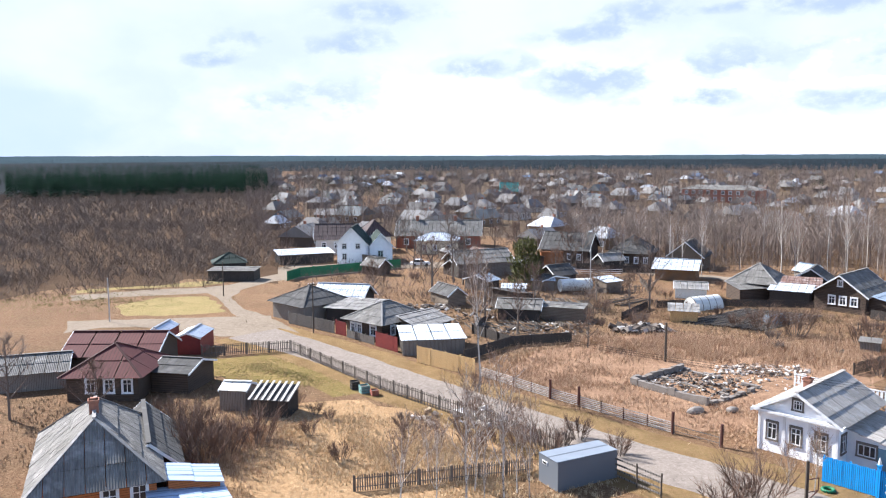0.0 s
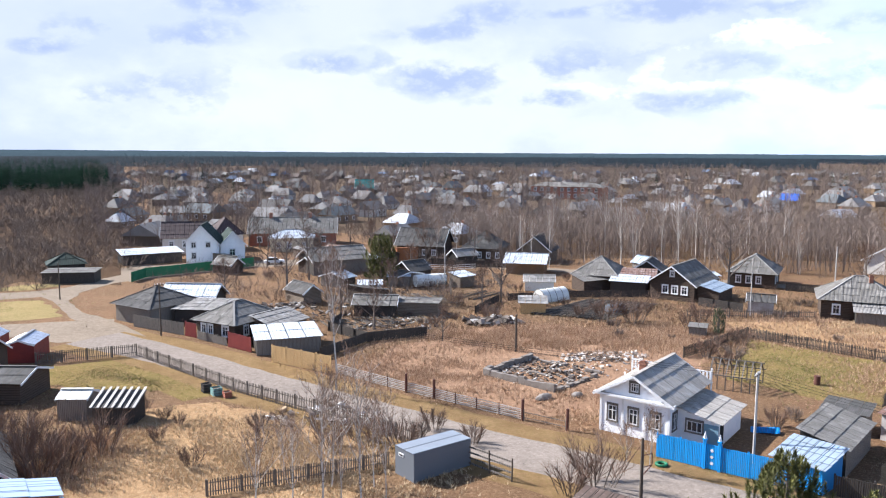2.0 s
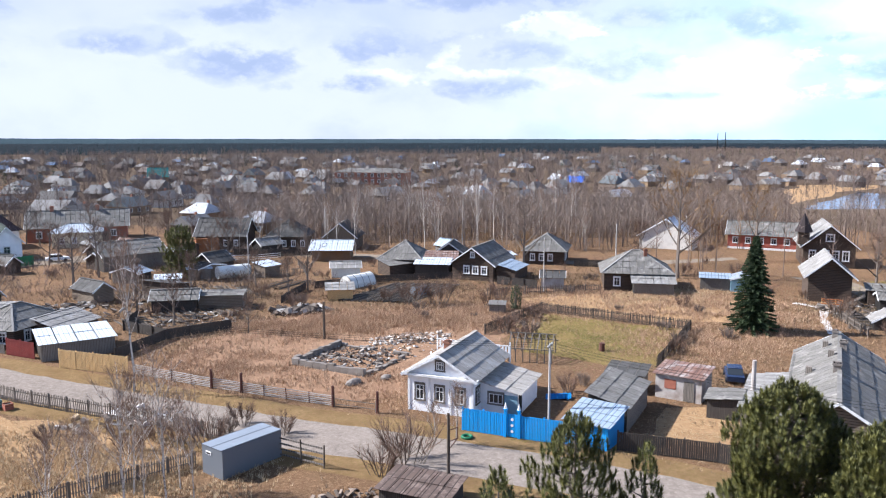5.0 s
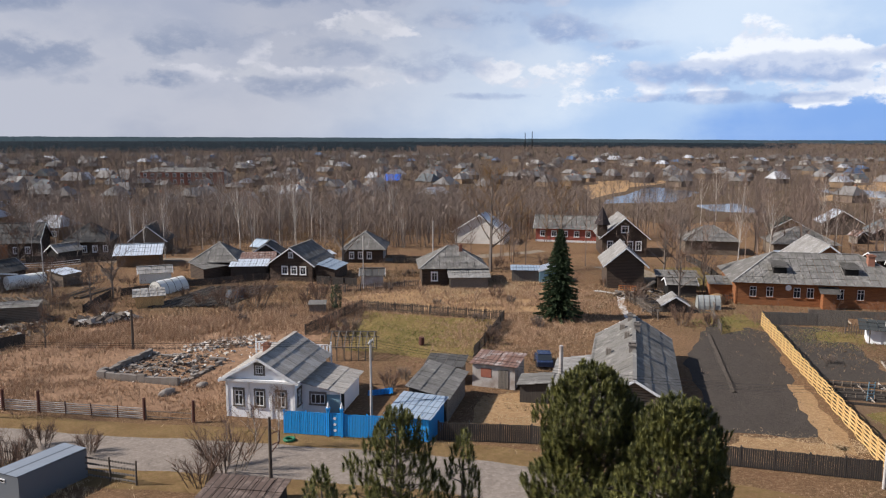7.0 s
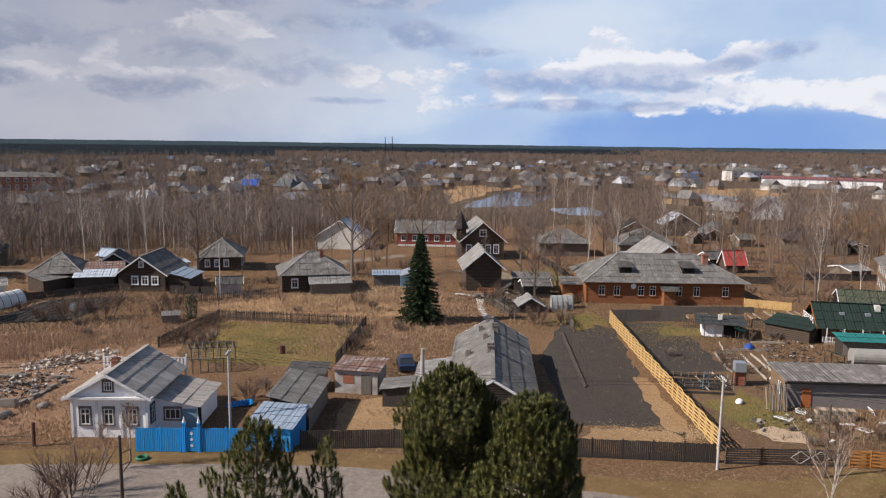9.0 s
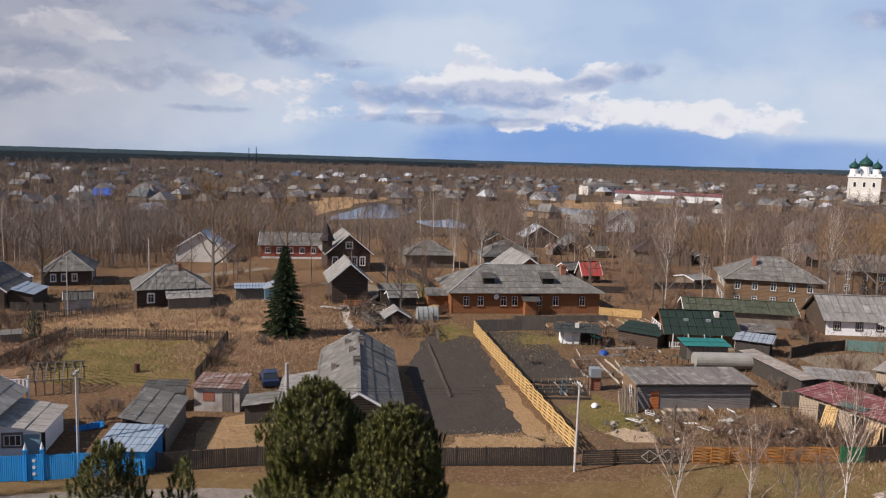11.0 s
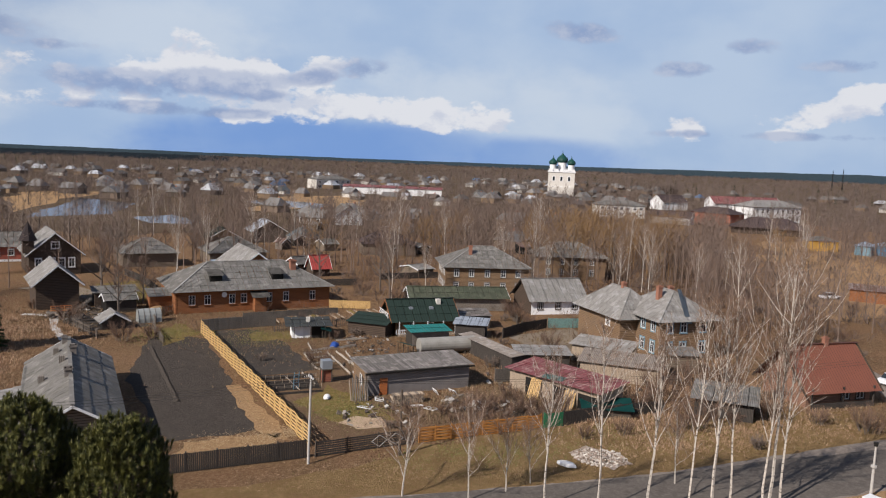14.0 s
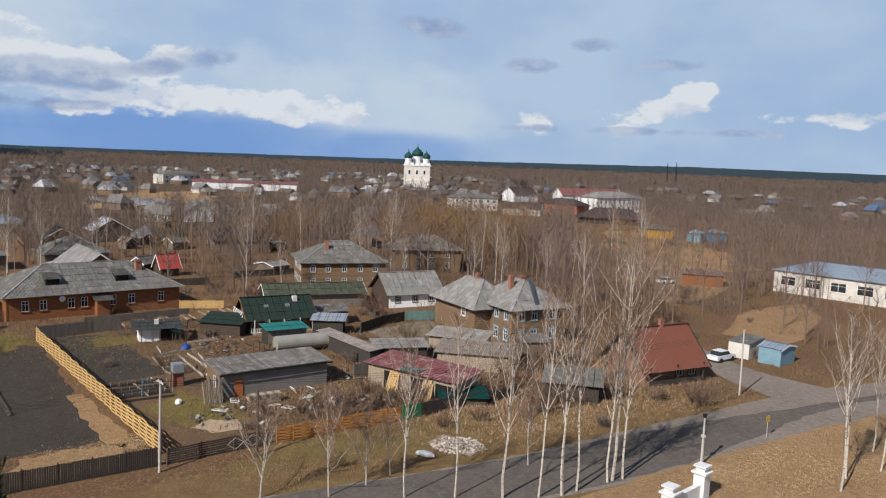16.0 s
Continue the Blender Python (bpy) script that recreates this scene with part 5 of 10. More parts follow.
building("teal_shed", "small open shed with teal sheet roof", "shed", (97.5, 23.2), (100.4, 18.9), 2.6, 1.9, 2.25, "lean", M_GREYWOOD, M_TEAL, 0.4, seed=17)
building("tin_shed", "shed with a shiny lean-to sheet roof", "shed", (105.3, 19.1), (105.5, 14.9), 2.8, 1.9, 2.4, "lean", M_DARKFENCE, M_GALV, 0.4, seed=18)
ks, kw = building("garden_shed", "small whitewashed garden shed with dark felt roof", "shed", (95.6, 39.4), (97.7, 35.4), 3.2, 1.75, 2.1, "lean", M_WHITE, M_FELT, 0.9, seed=19)
w2L, w2R = (126.2, 10.8), (131.0, 2.4)
wc_, _ = building("white_cottage", "whitewashed long cottage with grey slate roof", "house", w2L, w2R, 7.5, 2.6, 5.4, "side", M_WHITE, M_SLATE_LIGHT, 0.6, seed=20, trim=M_LOG, wins=[("f", 1.6, 0.9, 0.8, 1.1), ("f", 4.8, 0.9, 0.8, 1.1), ("f", 7.8, 0.9, 0.8, 1.1)])
part("end_cladding", boxed(-0.04, -0.003, 0.02, 7.48, 0, 2.6), M_LOG, wc_, "dark board cladding of the gable end")
bm = bmesh.new()
v = [bm.verts.new((x, y, z)) for x in (-0.04, -0.003) for y, z in ((0.02, 2.603), (7.48, 2.603), (3.75, 5.3))]
bm.faces.new(v[:3][::-1]), bm.faces.new(v[3:])
for k in range(3):
    bm.faces.new((v[k], v[(k + 1) % 3], v[(k + 1) % 3 + 3], v[k + 3]))
part("end_gable", bm, M_LOG, wc_, "dark boards of the gable end")
bL, bR = (101.8, -8.3), (106.4, -15.6)
building("apartment_house", "two-storey weathered golden log apartment house with grey hipped roof", "house", bL, bR, 9.5, 5.6, 8.5, "hip", M_OLDLOG, M_SLATE_LIGHT, 0.8, run=3.6, seed=21, chims=[(2.6, 4.4, 7.2, 9.1, 0.6), (6.6, 7.5, 6.6, 8.5, 0.6)],
         wins=[("f", u, z, 0.9, 1.4) for u in (1.5, 3.6, 6.6) for z in (1.0, 3.7)] + [("l", u, z, 0.9, 1.5) for u in (1.4, 3.7) for z in (0.9, 3.7)], trim=M_BLUEWALL)
building("apartment_wing", "lower log wing of the apartment house with slate roof", "house", loc(bL, bR, -2.6, 5.2), loc(bL, bR, 4.0, 5.2), 11.0, 5.0, 8.0, "hip", M_OLDLOG, M_SLATE_LIGHT, 0.8, run=3.2, seed=22, chims=[(3.4, 5.0, 7.0, 8.7, 0.55)], wins=[("l", 3.0, 3.2, 0.9, 1.3)])
tL, tR = (139.6, 28.3), (144.9, 13.6)
building("apartment_house", "two-storey brown log house with grey hipped slate roof", "house", tL, tR, 12.0, 5.2, 8.4, "hip", M_OLDLOG, M_SLATE, 0.7, seed=23, trim=M_GREYWOOD, chims=[(5.0, 3.5, 7.0, 8.7, 0.6)],
         wins=[("l", u, z, 0.9, 1.3) for u in (1.6, 3.6, 5.6, 7.6, 9.6) for z in (0.9, 3.3)] + [("f", u, z, 0.9, 1.3) for u in (2.0, 4.8, 7.8, 10.8, 13.6) for z in (0.9, 3.3)])
building("apartment_house", "two-storey log house half hidden behind bare trees", "house", (168, 14), (172, 0), 10.0, 5.0, 7.6, "hip", M_OLDLOG, M_SLATE, 0.7, seed=24, trim=M_GREYWOOD, wins=[("f", u, z, 0.9, 1.3) for u in (2.0, 5.0, 8.0, 11.5) for z in (0.9, 3.2)])
brL, brR = (87.2, -22.9), (91.5, -30.3)
bg, bgw = building("bungalow", "small timber house with steep brown metal roof", "house", brL, brR, 6.6, 2.6, 6.0, "side", M_PINKWOOD, M_BROWNROOF, 0.9, seed=25, sheet=(12, 8), trim=M_LOG, wins=[("f", 5.2, 0.7, 1.0, 1.2), ("f", 7.2, 0.7, 1.0, 1.2)], chims=[(5.0, 3.3, 5.6, 6.8, 0.5)])
for x in (0.1, 4.2, bgw - 0.25):
    part("porch_post", boxed(x, x + 0.15, -0.75, -0.6, 0.0, 2.3), M_DARKFENCE, bg)
part("porch_rail", boxed(0.1, bgw - 0.1, -0.78, -0.7, 0.0, 0.65), M_DARKFENCE, bg, "dark boarded porch rail")
building("blue_garage", "pale blue-grey metal garage by the side road", "garage", (101.4, -40.6), (99.3, -42.7), 4.2, 2.2, 2.6, "side", M_BLUEWALL, M_TIN_BLUE, 0.15, seed=26)
building("garage", "pale grey garage beside the blue one", "garage", (104.2, -37.6), (102.3, -39.7), 5.0, 2.1, 2.4, "lean", M_PALE, M_SLATE, 0.15, seed=27)
wgL, wgR = (165.3, -66.1), (136.0, -95.5)
building("depot", "long white depot with dark windows and blue-grey roof", "building", wgL, wgR, 12.0, 4.6, 6.6, "hip", M_PALE, M_TIN_BLUE, 0.5, seed=28, trim=M_PALE, wins=[("f", 3.0 + 5.0 * i, 1.6, 3.0, 1.9) for i in range(8)])
building("grey_shed", "grey board shed between the birches", "shed", (80.6, -11.0), (79.6, -16.5), 4.0, 1.8, 2.6, "lean", M_DARKFENCE, M_SLATE, 0.5, seed=29)
building("low_shed", "low shed with patched slate roof and new boards", "shed", (90.5, 1.0), (89.5, -8.0), 5.0, 2.0, 2.4, "lean", M_PALEBOARD, M_PLANKROOF, 0.4, seed=30)
building("low_shed", "low grey outbuilding with corrugated roof", "shed", (91.6, 8.4), (93.4, 2.4), 3.4, 1.8, 2.1, "lean", M_DARKFENCE, M_SLATE_LIGHT, 0.4, seed=31)

# ---- middle distance ----
hwL, hwR = (74.8, 100.1), (83.4, 94.4)
hw, hww = building("derelict_house", "dark derelict log house with patched grey hipped roof", "house", hwL, hwR, 9.0, 3.1, 6.0, "hip", M_LOG, M_SLATE, 0.6, seed=32, wins=[("f", 2.0, 0.9, 0.9, 1.3)], chims=[(6.6, 3.4, 4.5, 6.3, 0.5)])
building("derelict_annex", "collapsing lean-to with grey slate roof", "annex", loc(hwL, hwR, 4.4, -2.6), loc(hwL, hwR, 10.5, -2.6), 2.55, 1.8, 2.9, "lean", M_GREYWOOD, M_SLATE_LIGHT, 0.4, seed=33)
building("log_house", "dark log house with grey hipped roof and pale ridges", "house", (77.1, 128.7), (83.0, 124.0), 9.4, 2.8, 5.5, "hip", M_LOG, M_SLATE, 0.6, seed=34, wins=[("f", 1.5, 0.8), ("f", 3.2, 0.8), ("f", 4.9, 0.8), ("r", 2.0, 0.8), ("r", 5.0, 0.8)])
bhL, bhR = (57.4, 119.7), (62.4, 114.2)
building("log_house", "black log house with three white windows in its gable", "house", bhL, bhR, 10.0, 3.1, 5.7, "gable", M_LOG, M_SLATE, 0.6, seed=35, wins=[("f", 2.6, 1.2, 0.9, 1.2), ("f", 4.2, 1.2, 0.9, 1.2), ("f", 5.8, 1.2, 0.9, 1.2), ("f", 3.7, 4.0, 0.6, 0.8)])
building("lean_to", "dark lean-to with pale bluish sheet roof", "annex", loc(bhL, bhR, 11.0, 1.0), loc(bhL, bhR, 11.0, 8.0), 3.5, 2.0, 3.0, "lean", M_LOG, M_TIN_BLUE, 0.3, seed=36)
thL, thR = (123.1, 103.9), (129.6, 97.8)
th, thw = building("turret_house", "dark green timber house with carved gable and red corner turret", "house", thL, thR, 12.0, 4.3, 8.0, "gable", M_LOG, M_SLATE_LIGHT, 0.7, seed=37, wins=[("f", u, 1.4, 1.0, 1.7) for u in (1.6, 3.9, 5.6, 7.3)] + [("f", 4.5, 5.0, 1.3, 1.2)])
part("turret", boxed(-1.0, 0.9, -0.6, 1.3, 4.3, 6.6), M_LOG, th)
bm = bmesh.new()
tube(bm, (-0.05, 0.35, 6.6), (-0.05, 0.35, 10.2), 1.6, 0.03, 8)
part("turret_spire", bm, M_DARKROOF, th, "dark red conical turret roof")
building("red_house", "long red-plastered house with white base and grey roof", "house", (129.0, 129.0), (138.6, 117.4), 8.0, 3.4, 5.8, "side", M_REDWALL, M_SLATE, 0.6, seed=38, base=M_WHITE_TRIM, wins=[("f", 1.6 + 2.6 * i, 1.3, 1.0, 1.2) for i in range(5)])
building("porch_house", "dark gabled outbuilding with wide pale roof", "shed", (97.5, 80.8), (101.7, 76.7), 9.0, 4.2, 6.7, "gable", M_LOG, M_SLATE_LIGHT, 0.7, seed=39)
building("white_barn", "small barn with shiny sheet roof", "barn", (112.0, 138.0), (119.0, 129.0), 8.0, 3.0, 6.6, "gable", M_PALE, M_TIN, 0.5, seed=40)

# ---- first street: houses across the dirt square ----
hAL, hAR = (-12.9, 103.1), (-7.9, 98.8)
building("log_house", "brown log house with white windows and grey hipped roof", "house", hAL, hAR, 8.0, 2.6, 4.6, "hip", M_LOG, M_SLATE, 0.6, seed=41, wins=[("f", 1.2, 0.8), ("f", 2.4, 0.8), ("f", 5.0, 0.8, 1.0, 1.2), ("r", 2.0, 0.8)])
building("annex", "dark annex with pale slate lean-to roof", "annex", loc(hAL, hAR, 10.2, 3.0), loc(hAL, hAR, 10.2, 9.5), 3.4, 2.0, 3.2, "lean", M_LOG, M_SLATE_LIGHT, 0.4, seed=42)
building("barn", "old barn with grey slate roof by the crossroads", "barn", (-25.6, 116.2), (-20.0, 110.8), 8.0, 2.6, 4.7, "hip", M_GREYWOOD, M_SLATE_DARK, 0.6, seed=43)
building("barn_wing", "barn wing with bright new sheet roof", "barn", (-19.8, 118.0), (-12.5, 116.2), 6.5, 2.4, 4.3, "side", M_GREYWOOD, M_TIN_WHITE, 0.5, seed=44)
building("lean_to", "open shed with patchy pale slate roof", "shed", (-17.0, 112.2), (-10.6, 110.0), 5.0, 2.1, 2.8, "lean", M_DARKFENCE, M_SLATE_LIGHT, 0.4, seed=45)
building("flat_shed", "shed with bright white sheet roof behind the yellow fence", "shed", (-4.9, 92.4), (2.6, 93.4), 6.5, 1.9, 2.3, "lean", M_GREYWOOD, M_TIN_WHITE, 0.3, seed=46, sheet=(2, 3.5))
board_fence("pine_fence", "new yellow scalloped pine fence along the road", [(-3.1, 89.4), (3.4, 83.2)], 2.0, M_NEWBOARD)
board_fence("red_gate", "dark red solid gate beside the log house", [(-8.6, 97.4), (-5.6, 94.0)], 1.9, M_REDPAINT)
board_fence("red_gate", "red metal gate by the barn", [(-14.6, 104.4), (-13.0, 102.8)], 1.9, M_REDPAINT)
board_fence("grey_fence", "grey board fence along the street", [(-22.3, 111.2), (-14.8, 104.6)], 1.7, M_FENCE)
board_fence("grey_fence", "low grey fence in front of the log house", [(-12.8, 102.3), (-8.8, 97.8)], 1.1, M_FENCE)
picket_fence("picket_fence", "weathered grey picket fence along the road", [(-29.2, 92.6), (-18.9, 95.0), (-6.6, 78.8), (-2.2, 74.0), (4.7, 66.8), (9.5, 60.8)], 1.4, M_PICKET)
rail_fence("lath_fence", "leaning grey fence of thin horizontal laths", [(4.0, 83.6), (10.5, 75.6), (13.0, 72.9), (19.7, 65.5)], 1.05, 6, M_CONCRETE, M_POSTRED, 2.6, 0.07, 0.03, 0.05)
for x, y in ((10.5, 75.4), (12.9, 72.9), (19.7, 65.4), (22.8, 62.2)):
    bm = bmesh.new()
    tube(bm, (0, 0, 0), (0.02, 0.01, 1.95), 0.14, 0.13, 9)
    solo("gate_post", bm, M_POSTRED, pose(x, y, 0), "rust-brown timber gate post at the lane", "post", "posts along the lane")
rail_fence("pole_gate", "sagging field gate of thin poles", [(19.8, 65.3), (22.7, 62.3)], 1.0, 2, M_FENCE, M_FENCE, 3.5, 0.06)
picket_fence("near_fence", "dark picket fence below the straw meadow", [(-6.5, 54.0), (0.5, 55.6), (6.7, 57.2)], 1.2, M_PICKET, 0.18)
rail_fence("rail_fence", "grey rail gate beside the steel container", [(12.7, 56.2), (15.2, 52.7)], 1.7, 4, M_FENCE, M_POLEWOOD, 2.2, 0.14)
cn, cnw = building("container", "galvanised steel container shed with a flat sheet lid", "container", (7.0, 55.8), (8.1, 53.7), 5.4, 2.1, 2.2, "leanf", M_GALV, M_GALVLID, 0.05, seed=47, sheet=(2.4, 6), trim=M_GALV)
vf = part("vent", boxed(0.5, 1.1, -0.05, 0.0, 1.55, 1.8), M_WHITE_TRIM, cn, "white vent hatch")
part("grille", boxed(0.58, 1.02, -0.07, -0.051, 1.61, 1.74), M_DARK, vf)
oL, oR = (-25.6, 46.6), (-18.9, 49.4)
building("brick_house", "orange-painted house with large grey corrugated hipped roof", "house", oL, oR, 12.0, 3.3, 6.5, "hip", M_ORANGEPAINT, M_SLATE, 0.6, run=3.4, seed=48, singly=True, wins=[("f", 4.4, 1.3, 0.9, 1.5), ("f", 6.2, 1.3, 0.9, 1.5)], chims=[(3.6, 5.4, 5.6, 7.3, 0.6)], sheet=(1.2, 1.7))
building("lean_to", "lean-to with light blue sheet roof beside the orange house", "annex", (-15.2, 51.0), (-16.3, 53.6), 3.3, 2.1, 2.9, "lean", M_ORANGEPAINT, M_TIN_SKY, 0.25, seed=49)
building("lean_to", "low porch with pale ribbed sheet roof beside the orange house", "annex", (-13.6, 48.0), (-15.3, 51.4), 4.6, 1.7, 2.3, "lean", M_ORANGEPAINT, M_TIN_SKY, 0.25, seed=149)
building("byre", "long dark byre with grey slate roof behind the orange house", "barn", loc(oL, oR, 9.0, 4.5), loc(oL, oR, 9.0, 14.5), 4.0, 2.2, 4.0, "side", M_DARKFENCE, M_SLATE_DARK, 0.4, seed=50)
rhL, rhR = (-37.2, 75.3), (-30.1, 75.3)
building("red_roof_house", "dark log house with red hipped roof and white arched windows", "house", rhL, rhR, 7.5, 2.7, 5.0, "hip", M_LOG, M_REDROOF, 0.6, seed=51, wins=[("f", 2.4, 0.9, 0.9, 1.35), ("f", 4.2, 0.9, 0.9, 1.35), ("f", 6.0, 0.9, 0.9, 1.35)], sheet=(3, 3))
building("red_barn", "barn with dark red roof behind the red-roofed house", "barn", (-41.5, 83.5), (-31.5, 83.5), 7.5, 2.6, 4.4, "side", M_LOG, M_REDROOF, 0.4, seed=52, sheet=(3, 3))
building("dark_shed", "dark shed with grey slate roof in the yard", "shed", (-30.0, 78.4), (-26.0, 77.6), 5.5, 2.2, 3.0, "side", M_LOG, M_SLATE_DARK, 0.3, seed=53)
building("grey_barn", "weathered barn with patched grey roof", "barn", (-45.5, 78.0), (-39.5, 80.0), 6.0, 2.0, 3.2, "side", M_GREYWOOD, M_SLATE, 0.4, seed=54)
for (p, q) in (((-32.9, 93.7), (-29.6, 93.6)), ((-37.4, 96.5), (-35.0, 96.4))):
    building("red_garage", "dark red metal garage with pale arched roof", "garage", p, q, 5.0, 2.1, 2.7, "gable", M_REDPAINT, M_TIN, 0.1, seed=int(p[1]), group="red garages")
ss, ssw = building("striped_shed", "dark shed with striped slatted roof", "shed", (-17.9, 70.6), (-14.3, 70.0), 2.6, 1.6, 2.4, "lean", M_DARKFENCE, M_SLATE_DARK, 0.2, seed=55, sheet=(0.5, 3))
for k in range(7):
    bm = bmesh.new()
    x = -0.05 + (ssw + 0.1) * k / 6
    beam(bm, (x, -0.3, 1.72), (x, 2.9, 2.62), 0.22, 0.05)
    part("roof_batten", bm, M_CONCRETE, ss, "pale batten on the dark roof")
building("glass_shed", "small greenhouse of old white windows on grey boards", "greenhouse", (-21.3, 72.4), (-18.7, 72.0), 2.6, 2.0, 2.5, "side", M_GREYWOOD, M_PLASTIC, 0.1, seed=56)


# ---- trees ----
def seg_mesh(name, segs, sides, mat):
    """Tapered prisms for all segments (p0, p1, r0, r1) in one mesh."""
    S = np.array([(*p, *q, a, b) for p, q, a, b in segs])
    p, q, r0, r1 = S[:, :3], S[:, 3:6], S[:, 6:7], S[:, 7:8]
    d = q - p
    d /= np.maximum(np.linalg.norm(d, axis=1, keepdims=True), 1e-6)
    ref = np.where(np.abs(d[:, 2:3]) > 0.9, np.array([[1.0, 0, 0]]), np.array([[0, 0, 1.0]]))
    u = np.cross(d, ref)
    u /= np.linalg.norm(u, axis=1, keepdims=True)
    v = np.cross(d, u)
    vs = []
    for k in range(sides):
        c, s = math.cos(k * math.tau / sides), math.sin(k * math.tau / sides)
        vs += [p + (u * c + v * s) * r0, q + (u * c + v * s) * r1]
    V = np.stack(vs, 1).reshape(-1, 3)
    n = len(S)
    base = (np.arange(n) * 2 * sides)[:, None]
    F = [base + np.array([[2 * k, 2 * ((k + 1) % sides), 2 * ((k + 1) % sides) + 1, 2 * k + 1]]) for k in range(sides)]
    F = np.concatenate(F)
    me = bpy.data.meshes.new(name)
    me.from_pydata(V.tolist(), [], F.tolist())
    me.materials.append(mat)
    return me


def twig_mesh(name, segs, mat, seed):
    """Each fine twig segment as one slender blade."""
    g = np.random.default_rng(seed)
    S = np.array([(*p, *q, a) for p, q, a, b in segs])
    p, q, r = S[:, :3], S[:, 3:6], S[:, 6:7]
    d = q - p
    s = np.cross(d, g.normal(0, 1, d.shape))
    s /= np.maximum(np.linalg.norm(s, axis=1, keepdims=True), 1e-6)
    V = np.stack([p - s * r * 1.5, p + s * r * 1.5, q + d * 0.12], 1).reshape(-1, 3)
    me = bpy.data.meshes.new(name)
    me.from_pydata(V.tolist(), [], np.arange(len(V)).reshape(-1, 3).tolist())
    me.materials.append(mat)
    return me


def grow(rng, height, r, limbs, spread, rise, twigs, lean=0.04, start=0.3, twig_len=0.9, droop=0.0, wig=0.05, thin=0.5, pale=False):
    """Trunk and limb segments, and fine twig segments, of a bare tree."""
    wood, fine = [], []
    pts = []
    x = y = 0.0
    n = 8
    lx, ly = rng.uniform(-lean, lean), rng.uniform(-lean, lean)
    for i in range(n + 1):
        f = i / n
        pts.append((Vector((x, y, height * f)), r * (1 - f) ** 0.8 + 0.012))
        x += lx * height / n + rng.uniform(-wig, wig)
        y += ly * height / n + rng.uniform(-wig, wig)
    for (p, a), (q, b) in zip(pts, pts[1:]):
        wood.append((p, q, a, b))

    def trunk_at(f):
        k = min(n - 1, int(f * n))
        return pts[k][0].lerp(pts[k + 1][0], f * n - k), pts[k][1]

    def sprout(p, d, length, rad, depth):
        m = 4
        prev = p
        for i in range(m):
            d = (d + Vector((rng.uniform(-0.18, 0.18), rng.uniform(-0.18, 0.18), rng.uniform(-0.02, 0.16) - droop * i / m))).normalized()
            q = prev + d * length / m
            (wood if depth or pale else fine).append((prev, q, rad * (1 - i / m) + 0.007, rad * (1 - (i + 1) / m) + 0.006))
            if depth > 0 and rng.random() < 0.75:
                side = (d + Vector((rng.uniform(-0.9, 0.9), rng.uniform(-0.9, 0.9), rng.uniform(0, 0.5)))).normalized()
                sprout(q, side, length * 0.5, rad * 0.45, depth - 1)
            for _ in range(twigs):
                t = (d + Vector((rng.gauss(0, 0.6), rng.gauss(0, 0.6), rng.gauss(0.1, 0.45) - droop))).normalized()
                a = prev.lerp(q, rng.random())
                L = twig_len * rng.uniform(0.4, 1.1)
                b = a + t * L * 0.55
                c = b + (t + Vector((rng.gauss(0, 0.3), rng.gauss(0, 0.3), rng.gauss(0, 0.2) - droop * 0.8))).normalized() * L * 0.45
                fine.append((a, b, 0.011, 0.008))
                fine.append((b, c, 0.008, 0.004))
            prev = q

    for i in range(limbs):
        f = start + (0.97 - start) * (i + rng.random() * 0.8) / limbs
        p, rr = trunk_at(min(f, 0.96))
        a = i * 2.4 + rng.uniform(-0.5, 0.5)
        d = Vector((math.cos(a) * spread, math.sin(a) * spread, rise * rng.uniform(0.7, 1.3))).normalized()
        sprout(p, d, height * (1.05 - f) * rng.uniform(0.4, 0.72) + 0.4, rr * thin, 1)
    return wood, fine


def bare_tree(name, label, category, seed, height, r, limbs, spread, rise, twigs, bark, twig, **kw):
    rng = random.Random(seed)
    wood, fine = grow(rng, height, r, limbs, spread, rise, twigs, **kw)
    ob = thing(name, label, category, pose(0, 0, 0))
    a = new("trunk", seg_mesh("trunk", wood, 4, bark))
    b = new("crown", twig_mesh("crown", fine, twig, seed))
    a.parent = b.parent = ob
    return ob


BIRCHES = [bare_tree("birch_tree", "slender white-barked birch, bare in early spring", "tree", 11 + i, h, 0.09, 15, 0.5, 1.35, 3, M_BIRCH, M_BIRCHTWIG, start=0.36, twig_len=1.0, droop=0.02, thin=0.42, wig=0.12, pale=True)
           for i, h in enumerate((13.0, 15.0, 11.5, 16.0))]
SAPLINGS = [bare_tree("young_birch", "thin leafless young birch with fine twigs", "tree", 31 + i, h, 0.06, 12, 0.6, 1.1, 5, M_BIRCH, M_BIRCHTWIG, start=0.2, twig_len=0.9, thin=0.4, pale=True) for i, h in enumerate((6.5, 7.5))]
BROAD = [bare_tree("bare_tree", "leafless broad tree with grey-brown branches", "tree", 51 + i, h, 0.22, 15, 0.9, 0.8, 6, M_BARK, t, start=0.22, twig_len=1.15) for i, (h, t) in enumerate(((9.0, M_TWIG), (11.0, M_TWIG_GREY), (12.0, M_TWIG_GOLD)))]


